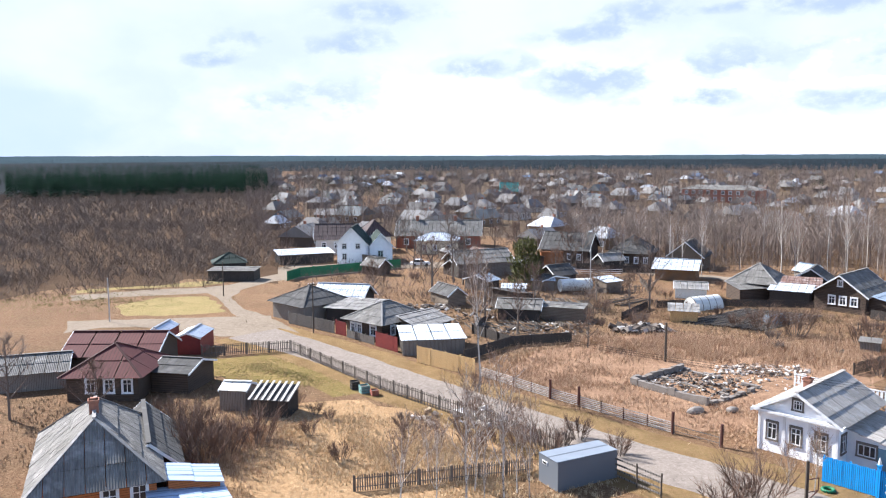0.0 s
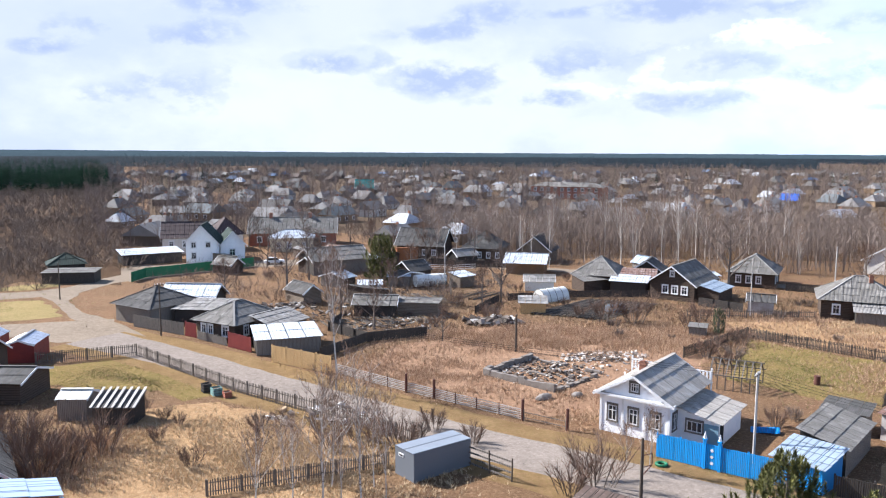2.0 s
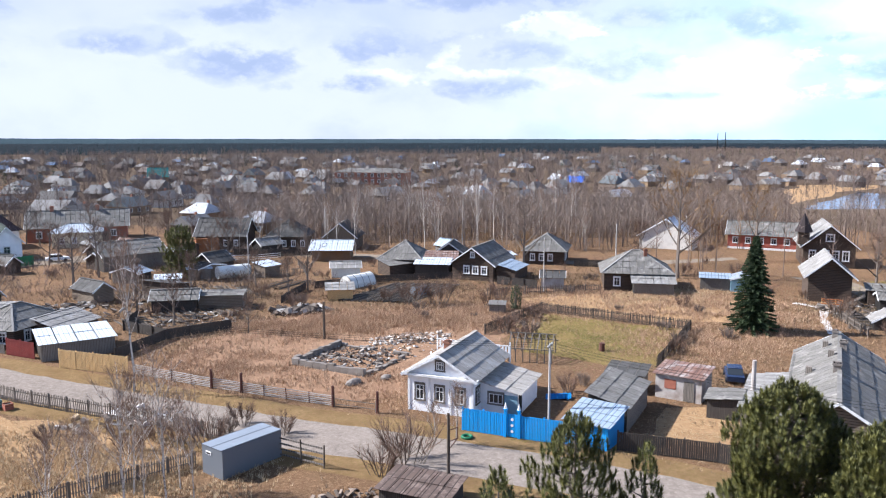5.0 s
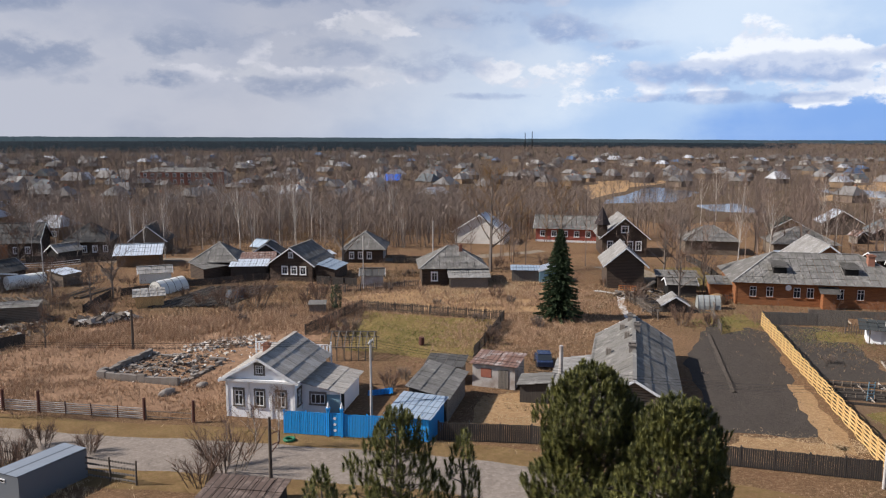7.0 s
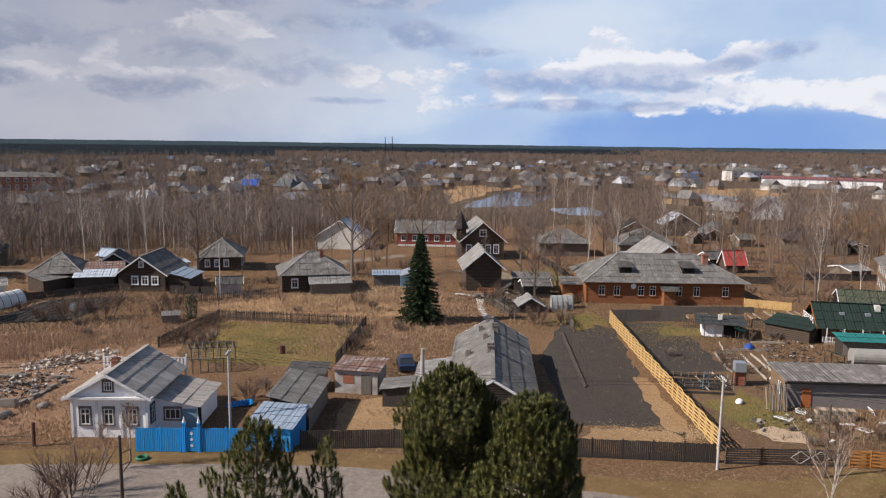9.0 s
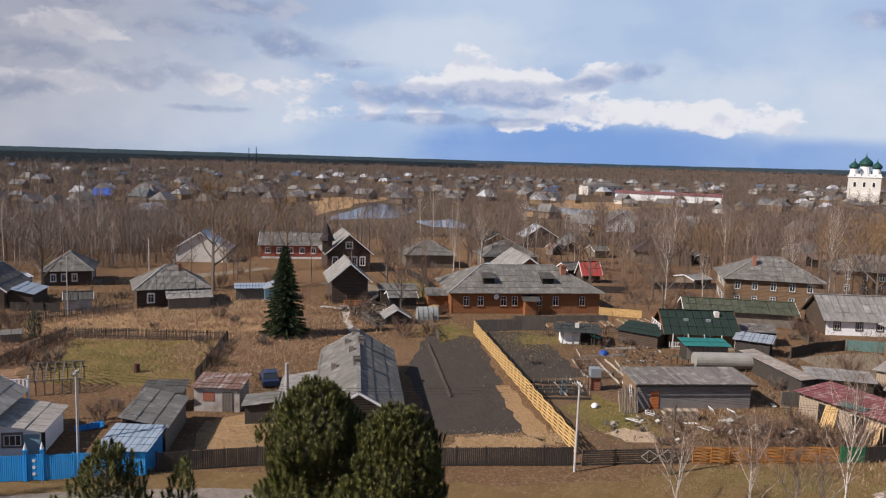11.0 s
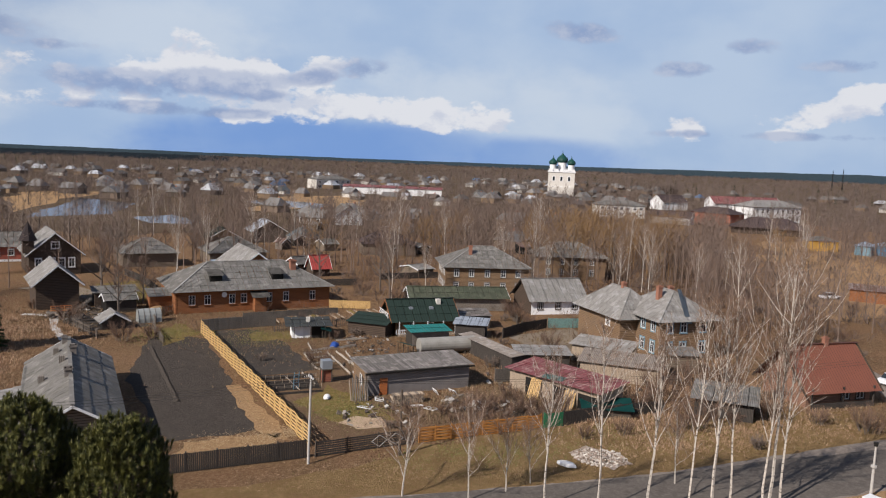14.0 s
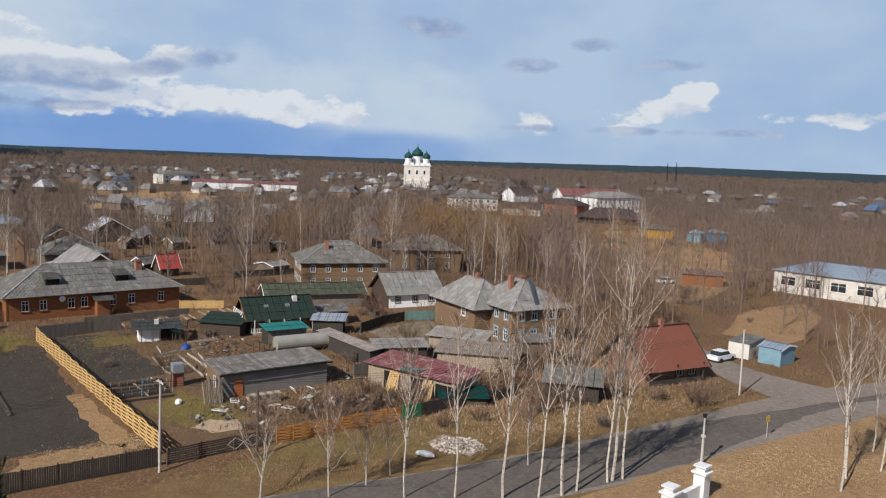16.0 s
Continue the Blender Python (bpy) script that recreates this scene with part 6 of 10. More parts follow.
def make_bush(seed, h, stems, mat, lab):
    rng = random.Random(seed)
    wood, fine = [], []
    for _ in range(stems):
        a = rng.uniform(0, math.tau)
        p = Vector((math.cos(a) * rng.uniform(0, 0.3) * h, math.sin(a) * rng.uniform(0, 0.3) * h, 0))
        d = Vector((math.cos(a) * 0.45, math.sin(a) * 0.45, 1)).normalized()
        q = p + d * h * rng.uniform(0.5, 0.75)
        wood.append((p, q, 0.025, 0.012))
        for _ in range(17):
            s = p.lerp(q, rng.uniform(0.25, 1))
            e = s + (d + Vector((rng.gauss(0, 0.5), rng.gauss(0, 0.5), rng.gauss(0.1, 0.35)))).normalized() * h * rng.uniform(0.2, 0.42)
            fine.append((s, e, 0.012, 0.004))
            g = s.lerp(e, 0.5)
            fine.append((g, g + (d + Vector((rng.gauss(0, 0.8), rng.gauss(0, 0.8), 0.2))).normalized() * h * 0.18, 0.008, 0.004))
    ob = thing("bush", lab, "shrub", pose(0, 0, 0))
    a, b = new("stem_clump", seg_mesh("stem_clump", wood, 4, M_BARK)), new("twig_crown", twig_mesh("twig_crown", fine, mat, seed))
    a.parent = b.parent = ob
    return ob


BUSHES = [make_bush(71, 2.2, 16, M_TWIG, "leafless brown garden bush"), make_bush(72, 1.6, 14, M_TWIG_GREY, "small grey leafless shrub"), make_bush(73, 3.2, 20, M_TWIG, "tall bare thicket of brown stems")]
USED = {}


def plant(proto, x, y, s=1.0, turn=None, group="", label=""):
    """The first call moves the first-made one, later ones copy it."""
    m = pose(x, y, 0, 0, 0, random.uniform(0, 360) if turn is None else turn)
    if proto.name not in USED:
        USED[proto.name] = 1
        proto.matrix_basis = m
        ob = proto
    else:
        ob = copy_thing(proto, m)
    ob.scale = (s, s, s)
    return tagged(ob, label, "", group)


def blades(rng, centre, axis, n, length, width, spread, out):
    """A tuft of n needle blades about axis: vertices appended as triangles."""
    for _ in range(n):
        d = (axis + Vector((rng.gauss(0, spread), rng.gauss(0, spread), rng.gauss(0, spread)))).normalized()
        s = d.cross(Vector((rng.gauss(0, 1), rng.gauss(0, 1), rng.gauss(0, 1))))
        s = s.normalized() * width if s.length > 1e-4 else Vector((width, 0, 0))
        L = length * rng.uniform(0.7, 1.15)
        out.append((centre - s, centre + s, centre + d * L))


def tri_mesh(name, tris, mat):
    V = [tuple(v) for t in tris for v in t]
    me = bpy.data.meshes.new(name)
    me.from_pydata(V, [], [(3 * i, 3 * i + 1, 3 * i + 2) for i in range(len(tris))])
    me.materials.append(mat)
    return me


def pine(x, y, height, width, seed, shoots, label, low=0.12, mat=None, size=1.0, per=34, name="pine_tree"):
    """Dense rounded pine: trunk, limbs, and upright bottle-brush shoots of needles over a lobed crown."""
    rng = random.Random(seed)
    ob = thing(name, label, "tree", pose(x, y, 0))
    wood = [(Vector((0, 0, 0)), Vector((0, 0, height * 0.6)), 0.2, 0.12), (Vector((0, 0, height * 0.6)), Vector((0, 0, height * 0.95)), 0.12, 0.02)]
    g = np.random.default_rng(seed)
    lobes = [(g.uniform(0, math.tau), g.uniform(low, 0.97), g.uniform(0.22, 0.42), g.uniform(0.14, 0.30)) for _ in range(64)]
    tris = []
    for k in range(shoots):
        f = low + (0.985 - low) * (k + rng.random()) / shoots
        a = k * 2.39996 + rng.uniform(-0.5, 0.5)
        env = 0.74 * math.sqrt(1 - (max(0.0, f - 0.3) / 0.7) ** 3.2) * (0.82 + 0.18 * min(1, f * 3))
        for la, lf, lw, lr in lobes:
            da = (a - la + math.pi) % math.tau - math.pi
            env += lr * math.exp(-(da / lw) ** 2 - ((f - lf) / 0.06) ** 2) * min(1.0, (1.04 - f) * 6)
        deep = rng.random() ** 2 * 0.45
        rad = width / 2 * 0.86 * env * (1 - deep)
        p = Vector((math.cos(a) * rad, math.sin(a) * rad, height * f + rng.uniform(-0.2, 0.2)))
        o = Vector((math.cos(a), math.sin(a), 0))
        axis = (Vector((0, 0, 1.0)) + o * rng.uniform(0.15, 0.75) * (1.1 - f) + Vector((rng.gauss(0, 0.15), rng.gauss(0, 0.15), 0))).normalized()
        if k % 9 == 0:
            wood.append((Vector((0, 0, max(0.3, p.z - 0.35 * rad))), p, 0.045, 0.015))
        L = size * rng.uniform(0.34, 0.6)
        n = per if deep < 0.2 else per // 2
        for i in range(n):
            t = i / n
            c = p + axis * L * (t - 0.4)
            th = i * 2.4 + k
            s1 = axis.cross(Vector((0.3, 0.8, 0.1))).normalized()
            s2 = axis.cross(s1)
            rr = (s1 * math.cos(th) + s2 * math.sin(th)) * (1.15 - 0.5 * t) + axis * (0.35 + 0.8 * t)
            rr = rr.normalized()
            sd = rr.cross(axis + Vector((0.01, 0.02, 0))).normalized() * 0.034 * size
            tris.append((c - sd, c + sd, c + rr * size * rng.uniform(0.2, 0.3)))
    a = new("trunk", seg_mesh("trunk", wood, 6, M_BARK))
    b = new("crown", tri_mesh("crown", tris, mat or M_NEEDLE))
    a.parent = b.parent = ob
    return ob


def spruce(x, y, height, width, seed, label):
    rng = random.Random(seed)
    ob = thing("spruce_tree", label, "tree", pose(x, y, 0))
    wood, tris = [(Vector((0, 0, 0)), Vector((0, 0, height)), 0.17, 0.01)], []
    n = 270
    for i in range(n):
        f = (i + rng.random()) / n
        z = height * (0.05 + 0.94 * f)
        L = width / 2 * (1 - f) ** 0.85 * rng.uniform(0.75, 1.08) + 0.12
        a = i * 2.399 + rng.uniform(-0.3, 0.3)
        o = Vector((math.cos(a), math.sin(a), 0))
        p = Vector((0, 0, z))
        q = p + o * L + Vector((0, 0, -0.22 * L))
        wood.append((p, q, 0.025, 0.008))
        for k in range(max(4, int(L * 13))):
            c = p.lerp(q, (k + rng.random()) / max(4, int(L * 13)))
            side = Vector((-o.y, o.x, 0)) * rng.choice((-1, 1))
            blades(rng, c, (o * 0.7 + side * rng.uniform(0.2, 0.9) + Vector((0, 0, -0.25))).normalized(), 9, 0.40, 0.07, 0.3, tris)
    a = new("trunk", seg_mesh("trunk", wood, 5, M_BARK))
    b = new("crown", tri_mesh("crown", tris, M_SPRUCE))
    a.parent = b.parent = ob
    return ob


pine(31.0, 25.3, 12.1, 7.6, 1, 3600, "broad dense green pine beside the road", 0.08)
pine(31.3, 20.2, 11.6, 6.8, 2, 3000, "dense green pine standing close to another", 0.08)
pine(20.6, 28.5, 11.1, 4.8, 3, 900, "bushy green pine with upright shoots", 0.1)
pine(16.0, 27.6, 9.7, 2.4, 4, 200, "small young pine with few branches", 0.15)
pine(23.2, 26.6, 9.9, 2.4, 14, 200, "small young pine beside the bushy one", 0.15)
spruce(75.9, 70.6, 12.2, 6.2, 5, "tall dark conical spruce in the garden")
pine(14.9, 140.4, 8.7, 6.6, 6, 420, "round green pine among the gardens", 0.05, None, 2.0, 26)
pine(54.8, 93.4, 3.4, 1.9, 7, 160, "small juniper-like evergreen in the straw", 0.02, M_SPRUCE, 0.9, 16, "juniper")

# foreground birches
for i, (x, y, s) in enumerate(((54.0, 1.5, 0.85), (54.5, -2.2, 0.9), (54.9, -5.7, 1.1), (55.4, -8.4, 0.95), (55.9, -10.2, 1.15), (56.9, -11.4, 1.0), (58.9, -14.1, 1.1), (59.2, -14.5, 1.15), (59.7, -15.4, 1.05), (59.7, -32.5, 0.95), (62.4, -34.1, 1.0), (64.5, -38.0, 0.9), (69.3, -39.7, 0.8), (66.5, -43.0, 0.85))):
    plant(BIRCHES[i % 4], x, y, s, group="row of birches")
for i, (x, y, s) in enumerate(((52.6, 11.8, 1.0), (53.4, 7.0, 0.95), (55.8, 4.6, 0.8), (61.5, -8.0, 0.8), (58.0, 3.0, 0.7), (2.2, 54.0, 1.05), (-3.0, 50.5, 0.95), (5.2, 53.6, 0.85), (-1.2, 57.5, 0.7), (26.0, 52.8, 0.6), (24.5, 53.5, 0.5), (3.6, 77.6, 1.2))):
    plant((BIRCHES[2] if i == 11 else SAPLINGS[i % 2]), x, y, s, group="young birches")
for i, (x, y, s) in enumerate(((1.4, 46.5, 0.8), (3.7, 46.0, 0.78), (-0.6, 48.0, 0.6), (5.4, 47.5, 0.55), (2.6, 48.5, 0.5))):
    plant(BIRCHES[i % 4], x, y, s, group="young birches")
rng = random.Random(9)
for x, y, s, k in ((18.7, 50.0, 1.5, 0), (9.5, 63.0, 1.2, 1), (11.0, 64.5, 1.1, 0), (43.0, 104.0, 1.5, 2), (46.5, 102.0, 1.4, 2), (41.5, 94.5, 1.0, 1), (49.5, 80.0, 1.5, 1), (47.0, 83.0, 1.3, 0), (64, 70, 1.1, 1), (60, 66.5, 1.2, 0),
                   (-8.0, 60, 1.0, 0), (-16, 64, 1.1, 2), (-12, 66, 0.8, 0), (-22, 66, 1.2, 2), (2, 62, 1.1, 0), (-3, 68, 0.9, 1), (-14, 74, 0.9, 0), (-25, 70, 1.0, 2), (30.5, 64.5, 0.7, 0), (44, 61, 1.1, 1), (41, 60, 1.0, 0)):
    plant(BUSHES[k], x + rng.uniform(-0.5, 0.5), y + rng.uniform(-0.5, 0.5), s * rng.uniform(0.85, 1.15))
for x, y, s, k in ((78, 8, 1.0, 0), (75, 6, 1.2, 0), (72, 9, 1.1, 2), (76, 2, 1.0, 2), (80, -5, 1.2, 2), (84, -8, 1.3, 2), (82, -18, 1.1, 0), (90, -12, 1.3, 2), (94, -16, 1.2, 2), (66, 17, 0.7, 1), (84, 38, 0.8, 1), (101, 32, 1.0, 1), (88, 56, 0.9, 0), (92, 71, 1.1, 2), (86, 58, 1.0, 2)):
    plant(BUSHES[k], x + rng.uniform(-0.5, 0.5), y + rng.uniform(-0.5, 0.5), s * rng.uniform(0.85, 1.15))
for x, y, s, k in ((70.5, 118, 1.25, 1), (93, 104, 1.5, 2), (90, 110, 1.0, 0), (120, 112, 1.2, 2), (14, 118, 0.8, 0), (6, 112, 0.8, 0), (10, 104, 0.75, 0), (28, 116, 0.7, 0), (32, 120, 0.8, 1), (-2, 140, 1.0, 0), (2, 147, 0.9, 1), (108, 70, 0.8, 0), (112, 78, 1.0, 1), (114, 82, 1.0, 0), (99, 68, 0.8, 0), (130, 36, 0.9, 1), (137, 40, 1.0, 0), (134, 12, 0.9, 1), (150, 6, 1.2, 2), (156, -2, 1.1, 2), (-30, 66, 0.7, 0), (-40, 70, 0.7, 1), (18, 96, 0.5, 0)):
    plant(BROAD[k], x, y, s)
for _ in range(70):
    az, d = radians(rng.uniform(56, 104)), rng.uniform(112, 235)
    x, y = d * math.sin(az), d * math.cos(az)
    if any(math.hypot(x - a, y - b) < r for a, b, r in ((116, 55, 19), (108, 25, 11), (128, 6, 10), (108, -6, 14), (146, 22, 13), (121, 23, 9), (130, 105, 14), (135, 125, 12), (172, 8, 12))):
        continue
    plant(BIRCHES[_ % 4] if _ % 5 else BROAD[_ % 3], x, y, rng.uniform(0.7, 1.05), group="birches among the houses")
for x, y in ((67, 163), (65.6, 151), (73.7, 149), (75.5, 145), (78.9, 175), (88.8, 163), (51.2, 154), (102, 170), (107, 164), (115, 167)):
    plant(BIRCHES[int(x) % 4], x, y, 0.8 + 0.2 * (int(y) % 2), group="birches of the flooded wood")
for _ in range(40):
    az, d = radians(rng.uniform(9, 36)), rng.uniform(158, 225)
    plant(BIRCHES[_ % 4], d * math.sin(az), d * math.cos(az), rng.uniform(0.6, 0.85), group="birches of the flooded wood")


def pattern(kind, seed):
    """One unit-high tree as slender triangles: roots, tips, half widths."""
    g = random.Random(seed)
    R, T, W = [], [], []

    def add(r, t, w):
        R.append(tuple(r)), T.append(tuple(t)), W.append(w)

    if kind in ("birch", "broad", "crown"):
        add((0, 0, 0), (0.01, 0, 0.98), 0.012)
        add((0, 0, 0), (-0.01, 0.01, 0.9), 0.012)
        n = {"birch": 13, "broad": 15, "crown": 15}[kind]
        for i in range(n):
            f = 0.25 + 0.68 * (i + g.random()) / n
            a = i * 2.4 + g.uniform(-0.4, 0.4)
            sp = 0.45 if kind == "birch" else 0.85
            d = Vector((math.cos(a) * sp, math.sin(a) * sp, 1.0)).normalized()
            p = Vector((0, 0, f))
            q = p + d * (1.02 - f) * g.uniform(0.45, 0.8)
            add(p, q, 0.006)
            for _ in range(7 if kind == "crown" else 5):
                s = p.lerp(q, g.uniform(0.2, 1.0))
                e = s + (d + Vector((g.gauss(0, 0.6), g.gauss(0, 0.6), g.gauss(0.1, 0.4)))).normalized() * g.uniform(0.07, 0.2)
                add(s, e, 0.003 if kind == "crown" else 0.0034)
    elif kind == "scrub":
        for i in range(10):
            a = g.uniform(0, math.tau)
            b = Vector((math.cos(a), math.sin(a), 0)) * g.uniform(0, 0.35)
            d = Vector((math.cos(a) * g.uniform(0.2, 1.3), math.sin(a) * g.uniform(0.2, 1.3), 1.0)).normalized()
            q = b + d * g.uniform(0.5, 0.85)
            add(b, q, 0.012)
            for _ in range(5):
                s = b.lerp(q, g.uniform(0.3, 1.0))
                add(s, s + (d + Vector((g.gauss(0, 0.6), g.gauss(0, 0.6), g.gauss(0.1, 0.3)))).normalized() * g.uniform(0.14, 0.34), 0.009)
    elif kind == "farbroad":
        add((0, 0, 0), (0.01, 0, 0.95), 0.012)
        for i in range(11):
            f = 0.25 + 0.68 * (i + g.random()) / 11
            a = i * 2.4 + g.uniform(-0.4, 0.4)
            d = Vector((math.cos(a) * 0.8, math.sin(a) * 0.8, 1.0)).normalized()
            p = Vector((0, 0, f))
            q = p + d * (1.04 - f) * g.uniform(0.5, 0.85)
            add(p, q, 0.008)
            for _ in range(2):
                s = p.lerp(q, g.uniform(0.2, 1.0))
                add(s, s + (d + Vector((g.gauss(0, 0.6), g.gauss(0, 0.6), g.gauss(0.1, 0.4)))).normalized() * g.uniform(0.1, 0.24), 0.006)
    elif kind == "farscrub":
        for i in range(8):
            a = g.uniform(0, math.tau)
            b = Vector((math.cos(a), math.sin(a), 0)) * g.uniform(0, 0.35)
            d = Vector((math.cos(a) * g.uniform(0.2, 1.3), math.sin(a) * g.uniform(0.2, 1.3), 1.0)).normalized()
            q = b + d * g.uniform(0.5, 0.9)
            add(b, q, 0.02)
            for _ in range(2):
                s = b.lerp(q, g.uniform(0.3, 1.0))
                add(s, s + (d + Vector((g.gauss(0, 0.6), g.gauss(0, 0.6), g.gauss(0.1, 0.3)))).normalized() * g.uniform(0.2, 0.4), 0.016)
    else:
        n = 30 if kind == "pine" else 11
        for i in range(n):
            f = 0.2 + 0.78 * (i + g.random()) / n
            a = i * 2.4 + g.uniform(-0.4, 0.4)
            L = 0.20 * (1.08 - f) ** 0.6 * g.uniform(0.7, 1.2)
            p = Vector((math.cos(a) * 0.02, math.sin(a) * 0.02, f))
            add(p, p + Vector((math.cos(a) * L, math.sin(a) * L, -0.25 * L)), (0.05 if kind == "pine" else 0.085) * (1.2 - 0.7 * f))
    return np.array(R), np.array(T), np.array(W)


# lanes, yards and open slopes without trees: azimuths and distances from the tower
CLEARINGS = [(44.5, 53.5, 108, 184), (38.5, 42.5, 130, 176), (97.5, 103.5, 215, 338), (101.0, 108.5, 165, 250), (110, 124, 125, 165), (50, 62, 215, 300), (60, 66, 120, 165), (106, 112, 90, 140), (88, 97, 330, 400), (-6, 12, 190, 205), (48.8, 53, 200, 335), (55.5, 60, 180, 290), (63.8, 69, 190, 390), (66, 78, 395, 540)]


def woods(name, label, zones, mat, kind, seed, swell=1.0):
    """Woodland of turned and scaled patterns; zones: azimuths, distances, count, heights."""
    g = np.random.default_rng(seed)
    A = []
    for az0, az1, d0, d1, count, h0, h1 in zones:
        az = np.radians(g.uniform(az0, az1, count))
        d = np.sqrt(g.uniform(d0 ** 2, d1 ** 2, count))
        A.append(np.stack([d * np.sin(az), d * np.cos(az), g.uniform(h0, h1, count), d], 1))
    A = np.concatenate(A)
    az, d = np.degrees(np.arctan2(A[:, 0], A[:, 1])), A[:, 3]
    open_ = np.zeros(len(A), bool)
    for a0, a1, d0, d1 in CLEARINGS:
        open_ |= (az > a0) & (az < a1) & (d > d0) & (d < d1)
    A = A[~open_ | (A[:, 2] < 2.2) | (g.random(len(A)) < 0.16)]
    out = []
    for k in range(5):
        R, T, W = pattern(kind, seed * 10 + k)
        B = A[k::5]
        n, m = len(B), len(R)
        th = g.uniform(0, math.tau, n)
        c, s = np.cos(th)[:, None], np.sin(th)[:, None]

        def turn(P):
            return np.stack([P[:, 0] * c - P[:, 1] * s, P[:, 0] * s + P[:, 1] * c, np.broadcast_to(P[:, 2], (n, m))], 2) * B[:, 2][:, None, None] + np.concatenate([B[:, :2], np.zeros((n, 1))], 1)[:, None, :]

        r, t = turn(R), turn(T)
        ph = g.uniform(0, math.tau, (n, m))
        if kind in ("pine", "farpine"):
            d = t - r
            side = np.stack([-d[:, :, 1], d[:, :, 0], 0 * ph], 2)
            side /= np.maximum(np.linalg.norm(side, axis=2, keepdims=True), 1e-6)
            w = W[None, :] * B[:, 2][:, None]
        else:
            side = np.stack([np.cos(ph), np.sin(ph), 0 * ph], 2)
            w = np.maximum(W[None, :] * B[:, 2][:, None], 0.00010 * swell * B[:, 3][:, None])
        side = side * w[:, :, None]
        out.append(np.stack([r - side, r + side, t], 2).reshape(-1, 3))
    V = np.concatenate(out).astype(np.float32)
    me = bpy.data.meshes.new(name)
    nt = len(V) // 3
    me.vertices.add(len(V))
    me.vertices.foreach_set("co", V.ravel())
    me.loops.add(len(V))
    me.loops.foreach_set("vertex_index", np.arange(len(V), dtype=np.int32))
    me.polygons.add(nt)
    me.polygons.foreach_set("loop_start", np.arange(0, len(V), 3, dtype=np.int32))
    me.update(calc_edges=True)
    me.materials.append(mat)
    return tagged(new(name, me), label, "trees", kind="stuff")


woods("flooded_wood", "bare grey-brown birch wood standing in spring floodwater", [(9, 42, 168, 250, 560, 6.5, 10.5), (36, 56, 185, 260, 300, 6, 10.5)], M_WOODTWIG, "crown", 1, 1.0)
woods("pale_stems", "thin pale birch stems inside the flooded wood", [(9, 44, 170, 250, 330, 6, 10)], M_TWIG_GREY, "birch", 12, 0.8)
woods("flooded_thicket", "grey thicket under the birch wood", [(9, 44, 165, 262, 1000, 1.8, 4)], M_WOODTWIG, "scrub", 11, 1.2)
woods("floodplain_scrub", "brown leafless willow scrub on the floodplain", [(-62, -15.5, 149, 175, 420, 1.5, 3.5), (-62, -11, 168, 300, 3400, 2.5, 5)], M_SCRUB, "scrub", 2, 1.0)
woods("floodplain_thicket", "dense brown willow thicket across the floodplain", [(-62, -11, 280, 560, 6500, 3, 6)], M_SCRUB, "farscrub", 22, 1.0)
woods("village_trees", "bare trees scattered between village houses", [(-14, 40, 225, 430, 900, 5, 11), (40, 100, 300, 450, 700, 5, 11), (100, 130, 250, 420, 500, 6, 12), (-14, 12, 205, 330, 260, 5, 9)], M_HAZETWIG, "broad", 3, 1.3)
woods("distant_trees", "bare brown trees among the distant houses", [(-14, 40, 420, 1000, 3300, 6, 12), (40, 100, 440, 1100, 3300, 5, 11), (100, 130, 330, 950, 1600, 6, 12)], M_HAZETWIG, "farbroad", 23, 1.0)
woods("village_birches", "tall bare birches between village houses", [(-12, 40, 240, 800, 620, 9, 16), (40, 100, 260, 800, 520, 8, 14)], M_TWIG_GREY, "birch", 13, 0.9)
woods("village_shrubs", "brown garden shrubs across the village", [(-10, 12, 125, 260, 700, 1.5, 3.5), (55, 125, 125, 300, 1500, 1.5, 4)], M_HAZETWIG, "scrub", 14, 0.9)
woods("park_thicket", "brown undergrowth below the park trees", [(80, 130, 130, 330, 2200, 1.2, 3.2)], M_HAZETWIG, "farscrub", 47, 0.8)
woods("distant_shrubs", "brown shrubs between distant gardens", [(-14, 60, 250, 900, 5000, 2, 5), (55, 125, 290, 800, 4000, 2, 5)], M_HAZETWIG, "farscrub", 15, 1.0)
woods("far_woods", "bare brown woods and gardens towards the horizon", [(36, 150, 1050, 1850, 3000, 6, 10), (60, 150, 1800, 3300, 3000, 7, 11)], M_HAZETWIG, "farscrub", 34, 1.8)
woods("yard_shrubs", "low bare brown shrubs between sheds and yards", [(60, 104, 108, 180, 420, 1.2, 2.8), (-8, 16, 104, 190, 260, 1.2, 2.6), (14, 50, 100, 160, 120, 1.0, 2.4)], M_TWIG, "scrub", 24, 0.6)
woods("park_trees", "belt of bare brown trees beyond the yards", [(60, 98, 158, 300, 800, 7, 13), (96, 130, 120, 330, 1500, 5, 11), (40, 62, 145, 250, 240, 6, 12)], M_PARKTWIG, "crown", 4, 0.9)
woods("golden_trees", "golden-brown leafless crowns", [(84, 95, 175, 250, 130, 9, 14), (74, 80, 190, 230, 40, 8, 11), (28, 35, 150, 175, 40, 3, 5), (40, 48, 150, 200, 30, 6, 10)], M_TWIG_GOLD, "crown", 5, 1.3)
woods("pine_forest", "dark evergreen forest beyond the floodplain", [(-29, -12.5, 470, 720, 1500, 9, 15), (-62, -13, 700, 900, 1200, 9, 14)], M_FARPINE, "pine", 6)
woods("far_pine_forest", "dark evergreen forest towards the horizon", [(-62, -13, 880, 1700, 3600, 9, 14)], M_FARPINE, "farpine", 46)
